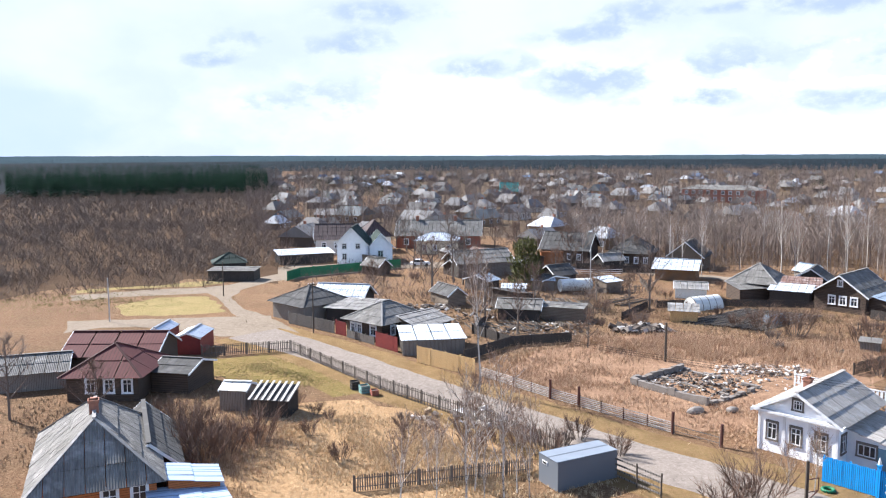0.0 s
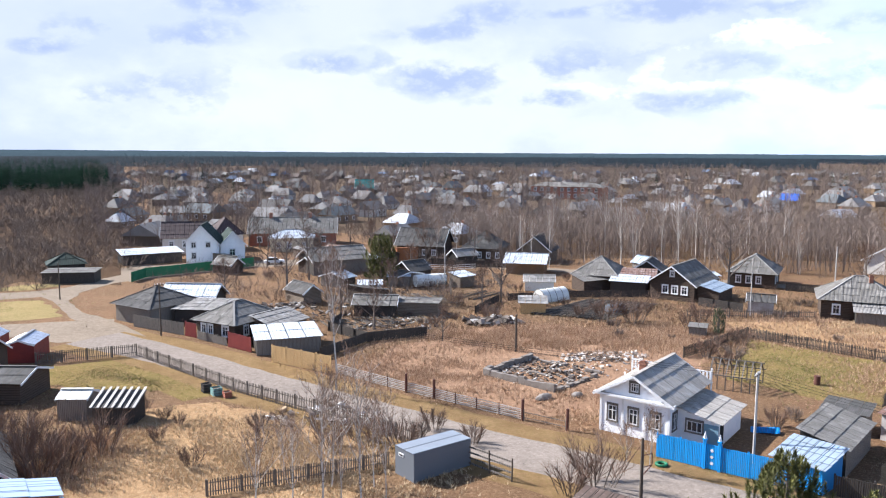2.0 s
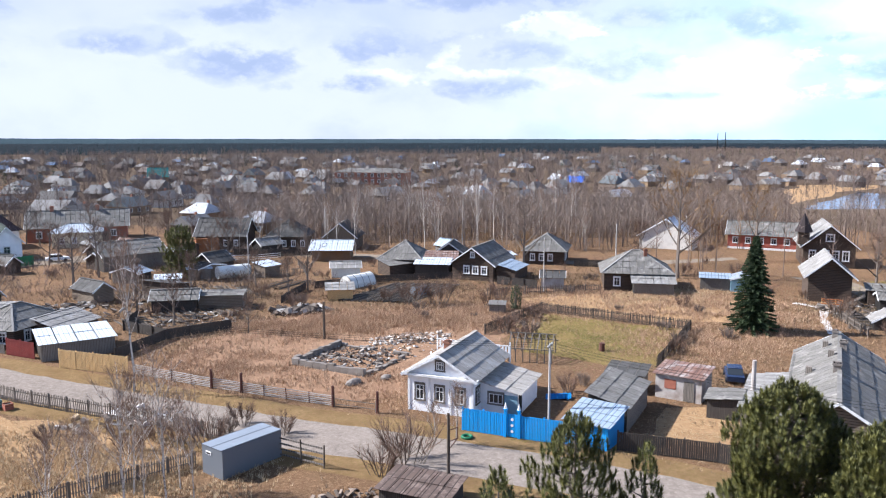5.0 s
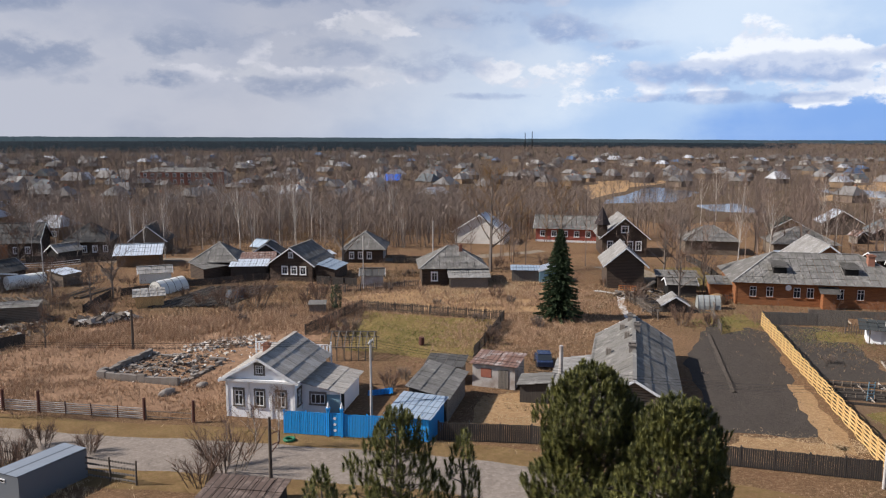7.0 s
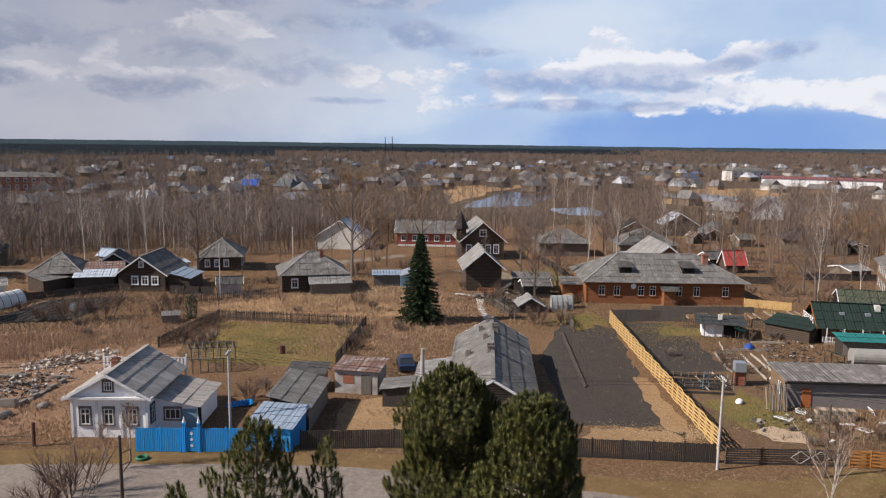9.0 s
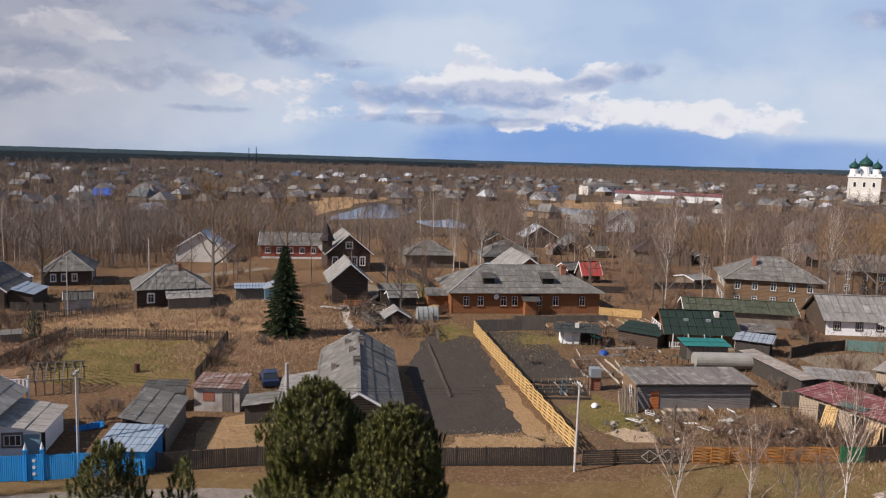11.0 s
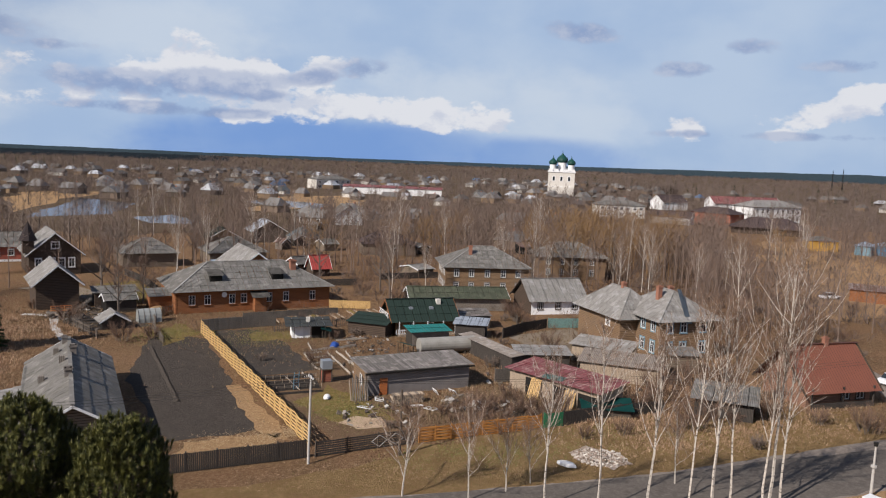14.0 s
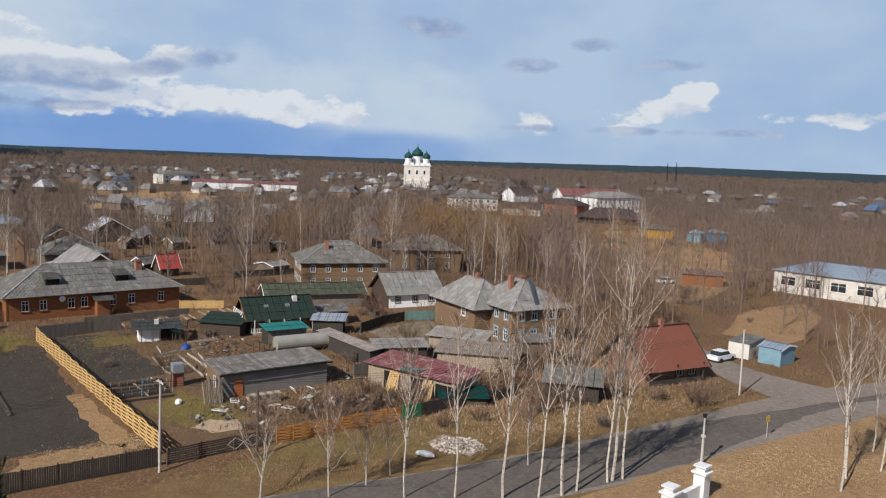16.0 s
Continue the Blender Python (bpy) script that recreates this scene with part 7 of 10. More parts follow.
woods("village_pines", "dark evergreens among far houses", [(-14, 40, 480, 1200, 420, 8, 14), (40, 140, 700, 1300, 420, 8, 13), (-13, -2, 330, 480, 26, 8, 13)], M_FARPINE, "pine", 16)
woods("horizon_forest", "dark forest along the horizon", [(-64, 36, 1250, 2200, 4600, 9, 14), (36, 62, 1820, 2300, 700, 9, 14), (-64, 62, 2300, 4400, 5000, 14, 18), (62, 152, 3200, 4400, 2600, 12, 16)], M_HAZEPINE, "farpine", 7)


# low wooded ridge that closes the view, haze painted into its colour
RIDGE = [(-40, 17), (-30, 29.9), (-15, 26.7), (0, 20.5), (15, 17.9), (30, 17.7), (45, 14.8), (60, 11.6), (75, 13.9), (90, 20.2), (105, 35.6), (120, 32.6), (150, 32.6)]
rg = random.Random(8)
bm = bmesh.new()
prev = None
for i in range(1900):
    az = -70 + 230 * i / 1900
    top = float(np.interp(az, [k for k, _ in RIDGE], [z for _, z in RIDGE])) + rg.uniform(-0.9, 0.4) + 0.8 * math.sin(az * 1.9) * math.sin(az * 0.7)
    a = radians(az)
    cur = [bm.verts.new((d * math.sin(a), d * math.cos(a), z)) for d, z in ((3600, 0.07), (4200, max(1.0, top - 3.5)), (4215, max(1.5, top)), (4500, max(1.5, top - 4)), (4700, 0.07))]
    if prev:
        for j in range(4):
            bm.faces.new((prev[j], cur[j], cur[j + 1], prev[j + 1]))
    prev = cur
bmesh.ops.recalc_face_normals(bm, faces=bm.faces)
solo("wooded_ridge", bm, M_HAZEPINE, pose(0, 0, 0), "low dark wooded ridge along the horizon", "backdrop", kind="structure")


# ---- far village ----
FW = Mat("far_walls", 0.9)
M_FARWALL = FW.col(FW.choose(FW.rand, [(0.09, 0.07, 0.055), (0.16, 0.12, 0.09), (0.10, 0.08, 0.065), (0.22, 0.15, 0.09), (0.08, 0.065, 0.055), (0.5, 0.48, 0.44), (0.14, 0.11, 0.09)])).m
FR = Mat("far_roofs", 0.8)
fr_ = FR.choose(FR.rand, [(0.202, 0.193, 0.184), (0.147, 0.138, 0.133), (0.248, 0.239, 0.225), (0.12, 0.092, 0.0782), (0.175, 0.166, 0.156), (0.46, 0.478, 0.506), (0.101, 0.0966, 0.092), (0.184, 0.179, 0.175), (0.12, 0.11, 0.106), (0.184, 0.0736, 0.0552), (0.138, 0.133, 0.129), (0.221, 0.212, 0.202), (0.092, 0.11, 0.12), (0.156, 0.147, 0.138)])
M_FARROOF = FR.col(FR.mix(FR.math("MULTIPLY", FR.noise(0.5, 4), 0.4), fr_, (0.08, 0.075, 0.07))).m


def far_house(seed):
    rng = random.Random(seed)
    w, d = rng.uniform(7, 11), rng.uniform(7, 9)
    e, r = rng.uniform(2.6, 3.4), rng.uniform(5.2, 6.6)
    ob = thing("village_house", "small village house with pitched roof among bare trees", "house", pose(0, 0, 0), "far village houses")
    part("wall", boxed(-w / 2, w / 2, -d / 2, d / 2, 0, e), M_FARWALL, ob)
    bm = bmesh.new()
    o = 0.5
    hip = 1.8 if seed % 2 else 0.0
    v = [bm.verts.new(p) for p in ((-w / 2 - o, -d / 2 - o, e - 0.2), (w / 2 + o, -d / 2 - o, e - 0.2), (w / 2 + o, d / 2 + o, e - 0.2), (-w / 2 - o, d / 2 + o, e - 0.2), (-w / 2 - o * (not hip) + hip, 0, r), (w / 2 + o * (not hip) - hip, 0, r))]
    for f in ((0, 1, 5, 4), (2, 3, 4, 5), (1, 2, 5), (3, 0, 4), (3, 2, 1, 0)):
        bm.faces.new([v[i] for i in f])
    part("roof", bm, M_FARROOF, ob)
    for k in range(3 if seed < 4 else 0):
        x = -w / 2 + w * (k + 0.5) / 3
        fr = part("window", boxed(x - 0.6, x + 0.6, -d / 2 - 0.06, -d / 2, 0.8, 2.2), M_WHITE_TRIM, ob)
        part("pane", boxed(x - 0.42, x + 0.42, -d / 2 - 0.08, -d / 2 - 0.062, 0.95, 2.05), M_GLASS, fr)
    bm = boxed(w * 0.15, w * 0.15 + 0.6, 0.4, 1.0, e, r + 0.7)
    part("chimney", bm, M_CHIMNEY, ob)
    return ob


FAR = [far_house(i) for i in range(10)]
rng = random.Random(21)
spots, beyond = [], []
for az0, az1, d0, d1, count in ((-12, 12, 205, 460, 62), (-12, 14, 440, 850, 85), (8, 38, 270, 480, 48), (8, 38, 470, 950, 85), (36, 66, 290, 500, 36), (36, 66, 490, 1000, 85), (60, 90, 420, 600, 40), (60, 90, 600, 1000, 90), (88, 122, 420, 900, 60), (66, 86, 215, 330, 12)):
    for _ in range(count * 6):
        if count <= 0:
            break
        az, d = radians(rng.uniform(az0, az1)), math.sqrt(rng.uniform(d0 * d0, d1 * d1))
        x, y = d * math.sin(az), d * math.cos(az)
        if any(math.hypot(x - a, y - b) < 15 for a, b in spots) or any(math.hypot(x - a, y - b) < r for a, b, r in ((270, 210, 62), (245, 150, 30), (360, 155, 42), (632, 46, 40), (430, -60, 60), (345, -60, 30), (-18, 178, 16), (-25, 192, 20), (0, 200, 24), (40, 147, 10), (100, 125, 30), (30, 174, 18))):
            continue
        spots.append((x, y))
        count -= 1
        turn, k = math.degrees(-az) + rng.choice((-35, -30, 55, 50)) + rng.uniform(-12, 12), rng.uniform(0.75, 1.05)
        if d < 500:
            plant(FAR[len(spots) % 4] if d < 330 else FAR[4 + len(spots) % 6], x, y, k, turn)
        else:
            beyond.append((x, y, k, turn))


def far_mass(name, label, mat, which):
    """The furthest houses, too small to tell apart: walls or roofs in one mesh."""
    r = random.Random(77)
    bm = bmesh.new()
    for x, y, k, turn in beyond:
        w, d, e, h = r.uniform(7, 11) * k, r.uniform(7, 9) * k, 2.9 * k, r.uniform(5.2, 6.6) * k
        m = pose(x, y, 0, 0, 0, turn)
        if which == "wall":
            n = len(bm.verts)
            box(bm, -w / 2, w / 2, -d / 2, d / 2, 0, e)
            bm.verts.ensure_lookup_table()
            vs = bm.verts[n:]
        else:
            vs = [bm.verts.new(p) for p in ((-w / 2 - 0.4, -d / 2 - 0.4, e), (w / 2 + 0.4, -d / 2 - 0.4, e), (w / 2 + 0.4, d / 2 + 0.4, e), (-w / 2 - 0.4, d / 2 + 0.4, e), (-w / 2 + r.choice((0, 2.0)), 0, h), (w / 2 - r.choice((0, 2.0)), 0, h))]
            for f in ((0, 1, 5, 4), (2, 3, 4, 5), (1, 2, 5), (3, 0, 4)):
                bm.faces.new([vs[i] for i in f])
        for v in vs:
            v.co = m @ v.co
    return solo(name, bm, mat, pose(0, 0, 0), label, "houses", kind="stuff")


FW2 = Mat("distant_walls", 0.9)
M_DISTWALL = FW2.col(FW2.choose(FW2.island, [(0.072, 0.056, 0.044), (0.128, 0.096, 0.072), (0.08, 0.064, 0.052), (0.176, 0.12, 0.072), (0.064, 0.052, 0.044), (0.4, 0.384, 0.352), (0.112, 0.088, 0.072)])).m
FR2 = Mat("distant_roofs", 0.8)
M_DISTROOF = FR2.col(FR2.choose(FR2.island, [(0.19, 0.181, 0.173), (0.138, 0.13, 0.125), (0.233, 0.224, 0.211), (0.112, 0.0864, 0.0734), (0.389, 0.406, 0.432), (0.164, 0.156, 0.146), (0.095, 0.0907, 0.0864), (0.173, 0.168, 0.164), (0.173, 0.0691, 0.0518), (0.13, 0.125, 0.121), (0.0691, 0.112, 0.19), (0.146, 0.138, 0.13)])).m
far_mass("distant_walls", "walls of distant village houses", M_DISTWALL, "wall")
far_mass("distant_roofs", "roofs of distant village houses", M_DISTROOF, "roof")

# ---- landmarks further off ----
whL, whR = (-23.5, 173.2), (-17.0, 173.0)
building("white_villa", "white two-storey villa with dark green gabled roof", "house", whL, whR, 9.0, 4.8, 8.2, "gable", M_WHITE, M_GREENROOF, 0.6, seed=60, wins=[("f", 1.6, 1.0, 1.0, 1.4), ("f", 1.6, 3.4, 1.0, 1.2), ("f", 4.6, 3.4, 1.0, 1.2), ("r", 3.0, 1.0)])
building("villa_wing", "white villa wing with dark green roof", "house", (-16.6, 176), (-11.5, 177), 8.0, 3.8, 6.6, "gable", M_WHITE, M_GREENROOF, 0.6, seed=61, wins=[("f", 2.5, 1.0, 1.2, 1.6)])
board_fence("green_fence", "dark green profiled sheet fence round the villa", [(-30, 150), (-28.5, 155), (-13.6, 164.2), (-9, 167)], 1.9, M_GREENFENCE, gap=3)
building("brick_hall", "long brick house with three vents on a grey roof", "house", (-12, 203), (9.5, 201.5), 10.0, 3.6, 7.0, "side", M_BRICK, M_SLATE, 0.6, seed=62, wins=[("f", 2.5 + 3.2 * i, 1.0, 1.1, 1.4) for i in range(6)], chims=[(5, 5, 6.5, 8, 0.8), (15, 5, 6.5, 8, 0.8)])
building("cream_house", "small cream house with bright tin roof", "house", (-6.5, 190.5), (3.5, 190.0), 7.0, 3.4, 5.0, "hip", M_CREAM, M_TIN_WHITE, 0.5, seed=63, wins=[("f", 2, 1.0), ("f", 4.5, 1.0), ("f", 8, 1.0)])
building("barn", "grey barn with long slate roof beside the pine", "barn", (3.0, 152), (14, 156), 8.0, 3.0, 5.0, "side", M_GREYWOOD, M_SLATE, 0.5, seed=64)
building("orange_garage", "orange boarded garage with white door", "garage", (20.8, 165.2), (25.4, 165.1), 6.0, 2.8, 3.6, "leanf", M_ORANGE, M_ORANGE, 0.2, seed=65)
wrm = building("new_barn", "barn with gleaming white sheet roof and board walls", "barn", (40.6, 148.9), (47.4, 145.9), 7.0, 2.4, 3.8, "side", M_OLDGOLD, M_TIN_WHITE, 0.6, seed=66)
building("greenhouse", "glazed greenhouse with grey roof", "greenhouse", (38.8, 129.6), (43.6, 128.2), 4.5, 1.7, 2.5, "side", M_PLASTIC, M_SLATE_LIGHT, 0.3, seed=67)
building("hut", "low cream hut with flat grey roof in the garden", "shed", (32.6, 110.9), (36.2, 109.9), 3.5, 1.6, 2.1, "lean", M_NEWBOARD, M_SLATE_LIGHT, 0.4, seed=68)
building("log_house", "dark log house with grey hipped roof behind greenhouses", "house", (48.5, 131.5), (54.5, 127), 8.0, 2.7, 5.4, "hip", M_LOG, M_SLATE, 0.6, seed=69)
building("dark_shed", "dark garden shed with grey slate roof", "shed", (8.0, 113.0), (13.8, 111.5), 4.0, 1.9, 2.9, "side", M_DARKFENCE, M_SLATE, 0.4, seed=70)
building("dark_shed", "open dark shed with pale sheet", "shed", (52.5, 124.5), (57.5, 121.5), 4.0, 2.2, 2.8, "lean", M_DARKFENCE, M_TIN_WHITE, 0.4, seed=71)
building("plank_shed", "plank shed with weathered low roof", "shed", (14.2, 112.5), (20.0, 110.5), 3.5, 2.0, 2.2, "lean", M_GREYWOOD_H, M_SLATE, 0.2, seed=72)
building("turquoise_house", "house with turquoise sheet roof among bare trees", "house", (32, 440), (42, 439), 9, 4.0, 8.5, "side", M_FARWALL, M_TEAL, 0.5, seed=73, sheet=(4, 5))
building("blue_roof_house", "house with vivid blue sheet roof", "house", (214, 320), (219, 315), 6, 3.2, 5.8, "side", M_FARWALL, M_BLUEROOF, 0.5, seed=74, sheet=(4, 5))
building("red_roof_house", "small shed with bright red roof", "shed", (147.0, 57.4), (149.6, 54.8), 3.4, 2.0, 4.2, "side", M_LOG, M_REDBRIGHT, 0.4, seed=75)
building("brick_block", "two-storey red brick block behind the wood", "building", (120, 395), (150, 372), 12, 6.5, 8.5, "hip", M_BRICK, M_SLATE, 0.6, seed=76, wins=[("f", 2.5 + 3.6 * i, z, 1.4, 1.6) for i in range(10) for z in (1.2, 4.2)])
building("long_store", "long cream warehouse with red roof edge", "building", (493, 178), (507, 114), 14, 4.6, 6.0, "side", M_WHITE_TRIM, M_RASPBERRY, 0.5, seed=77, sheet=(5, 6))
building("white_store", "white two-storey block by the pond", "building", (536, 214), (561, 197), 12, 7.0, 9.0, "hip", M_PALE, M_SLATE, 0.5, seed=78, sheet=(4, 4), wins=[("f", 3 + 5 * i, z, 2, 1.6) for i in range(7) for z in (1.2, 4.2)])
building("school", "white two-storey school with grey hipped roof", "building", (412, -66), (431, -92), 14, 8.0, 11.0, "hip", M_WHITE_TRIM, M_SLATE_LIGHT, 0.6, seed=79, sheet=(4, 4), wins=[("f", 3 + 3.4 * i, z, 1.4, 2.0) for i in range(9) for z in (1.2, 4.8)])
building("hall", "white hall with raspberry-red roof", "building", (486, -56), (504, -96), 12, 6.0, 10.0, "side", M_WHITE_TRIM, M_RASPBERRY, 0.6, seed=80, sheet=(5, 6))
building("tavern", "low dark timber building with broad brown roof", "building", (339, -47), (333, -74), 14, 3.0, 6.5, "hip", M_LOG, M_DARKROOF, 1.5, seed=81, sheet=(4, 5))
building("white_office", "pale two-storey office block with grey roof", "building", (387.6, 8.8), (393.7, -13.8), 11, 6.4, 8.4, "hip", M_PALE, M_SLATE, 0.6, seed=82, sheet=(4, 4), wins=[("f", 2.4 + 3.2 * i, z, 1.5, 1.5) for i in range(7) for z in (1.2, 4.0)])
building("white_house", "low white house with dark brown roof", "house", (369.7, -15.3), (365, -32.7), 10, 3.4, 5.8, "side", M_WHITE_TRIM, M_DARKROOF, 0.6, seed=83, sheet=(4, 5))
building("red_brown_house", "two-storey red-brown timber house", "house", (390, -34.7), (376, -51), 11, 5.4, 8.0, "hip", M_BRICK, M_DARKROOF, 0.6, seed=84, sheet=(4, 5))
building("yellow_kiosk", "small ochre-yellow painted house with grey roof", "house", (276.7, -62.9), (276.8, -72.3), 7, 3.4, 4.6, "hip", M_YELLOW, M_SLATE, 0.5, seed=85)
building("blue_kiosk", "small blue-painted house by the woods", "house", (270.5, -75.6), (268.5, -79.8), 5, 3.2, 4.4, "hip", M_BLUEWALL, M_TIN_BLUE, 0.5, seed=86)
building("blue_kiosk", "bright blue painted hut by the woods", "house", (270.4, -84.2), (272.5, -89.8), 5, 3.4, 4.6, "hip", M_BLUEPALE, M_TIN_BLUE, 0.5, seed=87)
building("white_store", "white house with dark roof beyond the office", "building", (490, -27), (502, -42), 12, 5.0, 9.0, "side", M_WHITE_TRIM, M_DARKROOF, 0.5, seed=88, sheet=(4, 5))
building("plank_barn", "low brown board shed in the clearing", "shed", (168.5, -48.0), (166.5, -56.0), 5, 2.4, 3.0, "lean", M_ORANGE, M_RUST, 0.4, seed=89)

# the church
ch = thing("church", "white stone church with five green onion domes", "church", pose(640, 46, 0, 0, 0, -86))
part("nave", boxed(-10.4, 10.4, -10, 10, 0, 19.5), M_PALE, ch)
part("cornice", boxed(-10.9, 10.9, -10.5, 10.5, 18.6, 19.6), M_WHITE_TRIM, ch)
part("apse_wing", boxed(-10, 10, -13, -10, 0, 7), M_PALE, ch)
for i in range(3):
    for z in (3.5, 11.5):
        fr = part("window", boxed(-7.2 + i * 6, -4.8 + i * 6, -10.12, -10.0, z, z + 4.2), M_WHITE_TRIM, ch)
        part("pane", boxed(-6.8 + i * 6, -5.2 + i * 6, -10.2, -10.13, z + 0.4, z + 3.7), M_GLASS, fr)
for i in range(5):
    part("gable_arch", boxed(-10.2 + i * 4.3, -6.9 + i * 4.3, -10.3, -9.8, 19.6, 21.2), M_WHITE_TRIM, ch)
for x, y, s in ((0, 0, 1.35), (-7.2, -6.5, 1.0), (7.2, -6.5, 1.0), (-7.2, 6.5, 1.0), (7.2, 6.5, 1.0)):
    bm = bmesh.new()
    tube(bm, (x, y, 19.6), (x, y, 19.6 + 5.0 * s), 2.6 * s, 2.6 * s, 14)
    part("drum", bm, M_WHITE_TRIM, ch)
    bm = bmesh.new()
    z0 = 19.6 + 5.0 * s
    prof = ((2.7, 0.0), (3.4, 1.2), (3.2, 2.4), (2.1, 3.6), (0.9, 4.6), (0.2, 5.8), (0.1, 7.2))
    for (r0, a), (r1, b) in zip(prof, prof[1:]):
        tube(bm, (x, y, z0 + a * s), (x, y, z0 + b * s), r0 * s, r1 * s, 16, False)
    part("onion_dome", bm, M_DOME, ch)


# ---- poles, tanks, clutter ----
def pole(x, y, h, mat, label, lean=(0.0, 0.0), arm=None, r=0.11):
    ob = thing("utility_pole", label, "pole", pose(x, y, 0, lean[0], lean[1], 0), "utility poles")
    bm = bmesh.new()
    tube(bm, (0, 0, 0), (0, 0, h), r, r * 0.75, 9)
    part("shaft", bm, mat, ob)
    if arm is not None:
        c, s = math.cos(radians(arm)), math.sin(radians(arm))
        bm = bmesh.new()
        beam(bm, (-c * 0.6, -s * 0.6, h - 0.25), (c * 0.6, s * 0.6, h - 0.25), 0.08, 0.1)
        part("crossarm", bm, M_POLEWOOD, ob)
        for k in (-0.55, -0.2, 0.2, 0.55):
            bm = bmesh.new()
            tube(bm, (c * k, s * k, h - 0.2), (c * k, s * k, h - 0.02), 0.05, 0.035, 7)
            part("insulator", bm, M_WHITE_TRIM, ob)
    return ob


pole(33.9, 51.6, 7.7, M_CONCRETE, "pale concrete utility pole by the blue fence", (0.5, -0.5), 40)
pole(56.1, 20.6, 7.2, M_CONCRETE, "pale concrete utility pole by the dark fence", (0.0, 1.5), 40)
pole(85.4, -33.0, 7.4, M_CONCRETE, "pale concrete pole at the junction", (0.0, 1.0), None)
pole(21.9, 45.4, 5.6, M_POLEWOOD, "dark wooden pole with steel bracket", (0, 0), None, 0.13)
pole(60.2, 14.2, 5.6, M_POLEWOOD, "dark leaning wooden pole by the slat fence", (0.0, 2.0), None, 0.12)
pole(65.5, 103.2, 8.6, M_CONCRETE, "thin pale pole in the straw", (0, 0), None, 0.08)
pole(98.3, 128.2, 6.8, M_CONCRETE, "pale pole by the garden", (0, 0), None, 0.12)
pole(124.1, 136.8, 6.6, M_CONCRETE, "pale pole by the red house", (0, 0), None, 0.12)
pole(-17.7, 104.9, 7.0, M_POLEWOOD, "dark wooden utility pole by the crossroads", (0, 0), 30)
pole(-48.9, 113.1, 6.5, M_CONCRETE, "pale pole at the crossroads", (0, 0), None, 0.1)
pole(-38, 134, 6.0, M_POLEWOOD, "dark pole beside the grass strip", (0, 0), None)
pole(25.8, 89.2, 4.6, M_POLEWOOD, "charred chimney post standing on the burnt lot", (0, 0), None, 0.16)
pole(25.6, 135, 8, M_CONCRETE, "pale pole among gardens", (0, 0), None, 0.1)
pole(48, 165, 9, M_CONCRETE, "pale pole near the wood", (0, 0), None, 0.1)
pole(53.0, 48.4, 4.8, M_DIRTYWHITE, "bleached stump of an old pole beside the long house", (1.0, -1.0), None, 0.24)

st = thing("street_sign", "small yellow road sign on a thin post", "sign", pose(71.6, -31.0, 0, 0, 0, -60))
bm = bmesh.new()
tube(bm, (0, 0, 0), (0, 0, 2.2), 0.03, 0.03, 6)
part("post", bm, M_CONCRETE, st)
part("plate", boxed(-0.25, 0.25, -0.04, -0.031, 1.55, 2.15), M_YELLOW, st)

lp = thing("lamp_post", "pale churchyard lamp post", "lamp", pose(63.9, -22.8, 0))
bm = bmesh.new()
tube(bm, (0, 0, 0), (0, 0, 2.4), 0.12, 0.1, 8)
tube(bm, (0, 0, 2.4), (0, 0, 2.55), 0.22, 0.22, 8)
tube(bm, (0, 0, 2.55), (0, 0, 4.1), 0.09, 0.07, 8)
part("shaft", bm, M_CONCRETE, lp)
bm = bmesh.new()
tube(bm, (0, 0, 4.1), (0, 0, 4.4), 0.14, 0.2, 8)
part("lantern", bm, M_DARK, lp)

cw = thing("churchyard_wall", "white churchyard wall with stepped pillar tops", "wall", at((50.5, -14.5), (57.0, -20.8))[0])
L = math.hypot(6.5, 6.3)
for x in (0.0, L / 2, L):
    bm = boxed(x - 0.45, x + 0.45, -0.45, 0.45, 0, 1.6 if x < L else 2.0)
    t = 1.6 if x < L else 2.0
    box(bm, x - 0.6, x + 0.6, -0.6, 0.6, t, t + 0.15)
    box(bm, x - 0.35, x + 0.35, -0.35, 0.35, t + 0.15, t + 0.5)
    box(bm, x - 0.5, x + 0.5, -0.5, 0.5, t + 0.5, t + 0.62)
    part("pillar", bm, M_WHITE_TRIM, cw)
for i in range(2):
    part("panel", boxed(L / 2 * i + 0.46, L / 2 * (i + 1) - 0.46, -0.2, 0.2, 0, 1.2), M_WHITE_TRIM, cw)


def lying_tank(p, q, r, mat, label):
    ob = thing("tank", label, "tank", at(p, q)[0])
    L = at(p, q)[1]
    bm = bmesh.new()
    tube(bm, (0, 0, r + 0.15), (L, 0, r + 0.15), r, r, 20)
    part("shell", bm, mat, ob)
    for x in (L * 0.2, L * 0.8):
        part("cradle", boxed(x - 0.15, x + 0.15, -r * 0.7, r * 0.7, 0, 0.35), M_POLEWOOD, ob)
    return ob


lying_tank((93.6, 21.3), (97.9, 15.0), 1.0, M_TANK, "large pale cylindrical tank lying in the yard")
lying_tank((20.4, 135.6), (26.0, 137.0), 1.1, M_PLASTIC, "cream cylindrical tank lying among gardens")


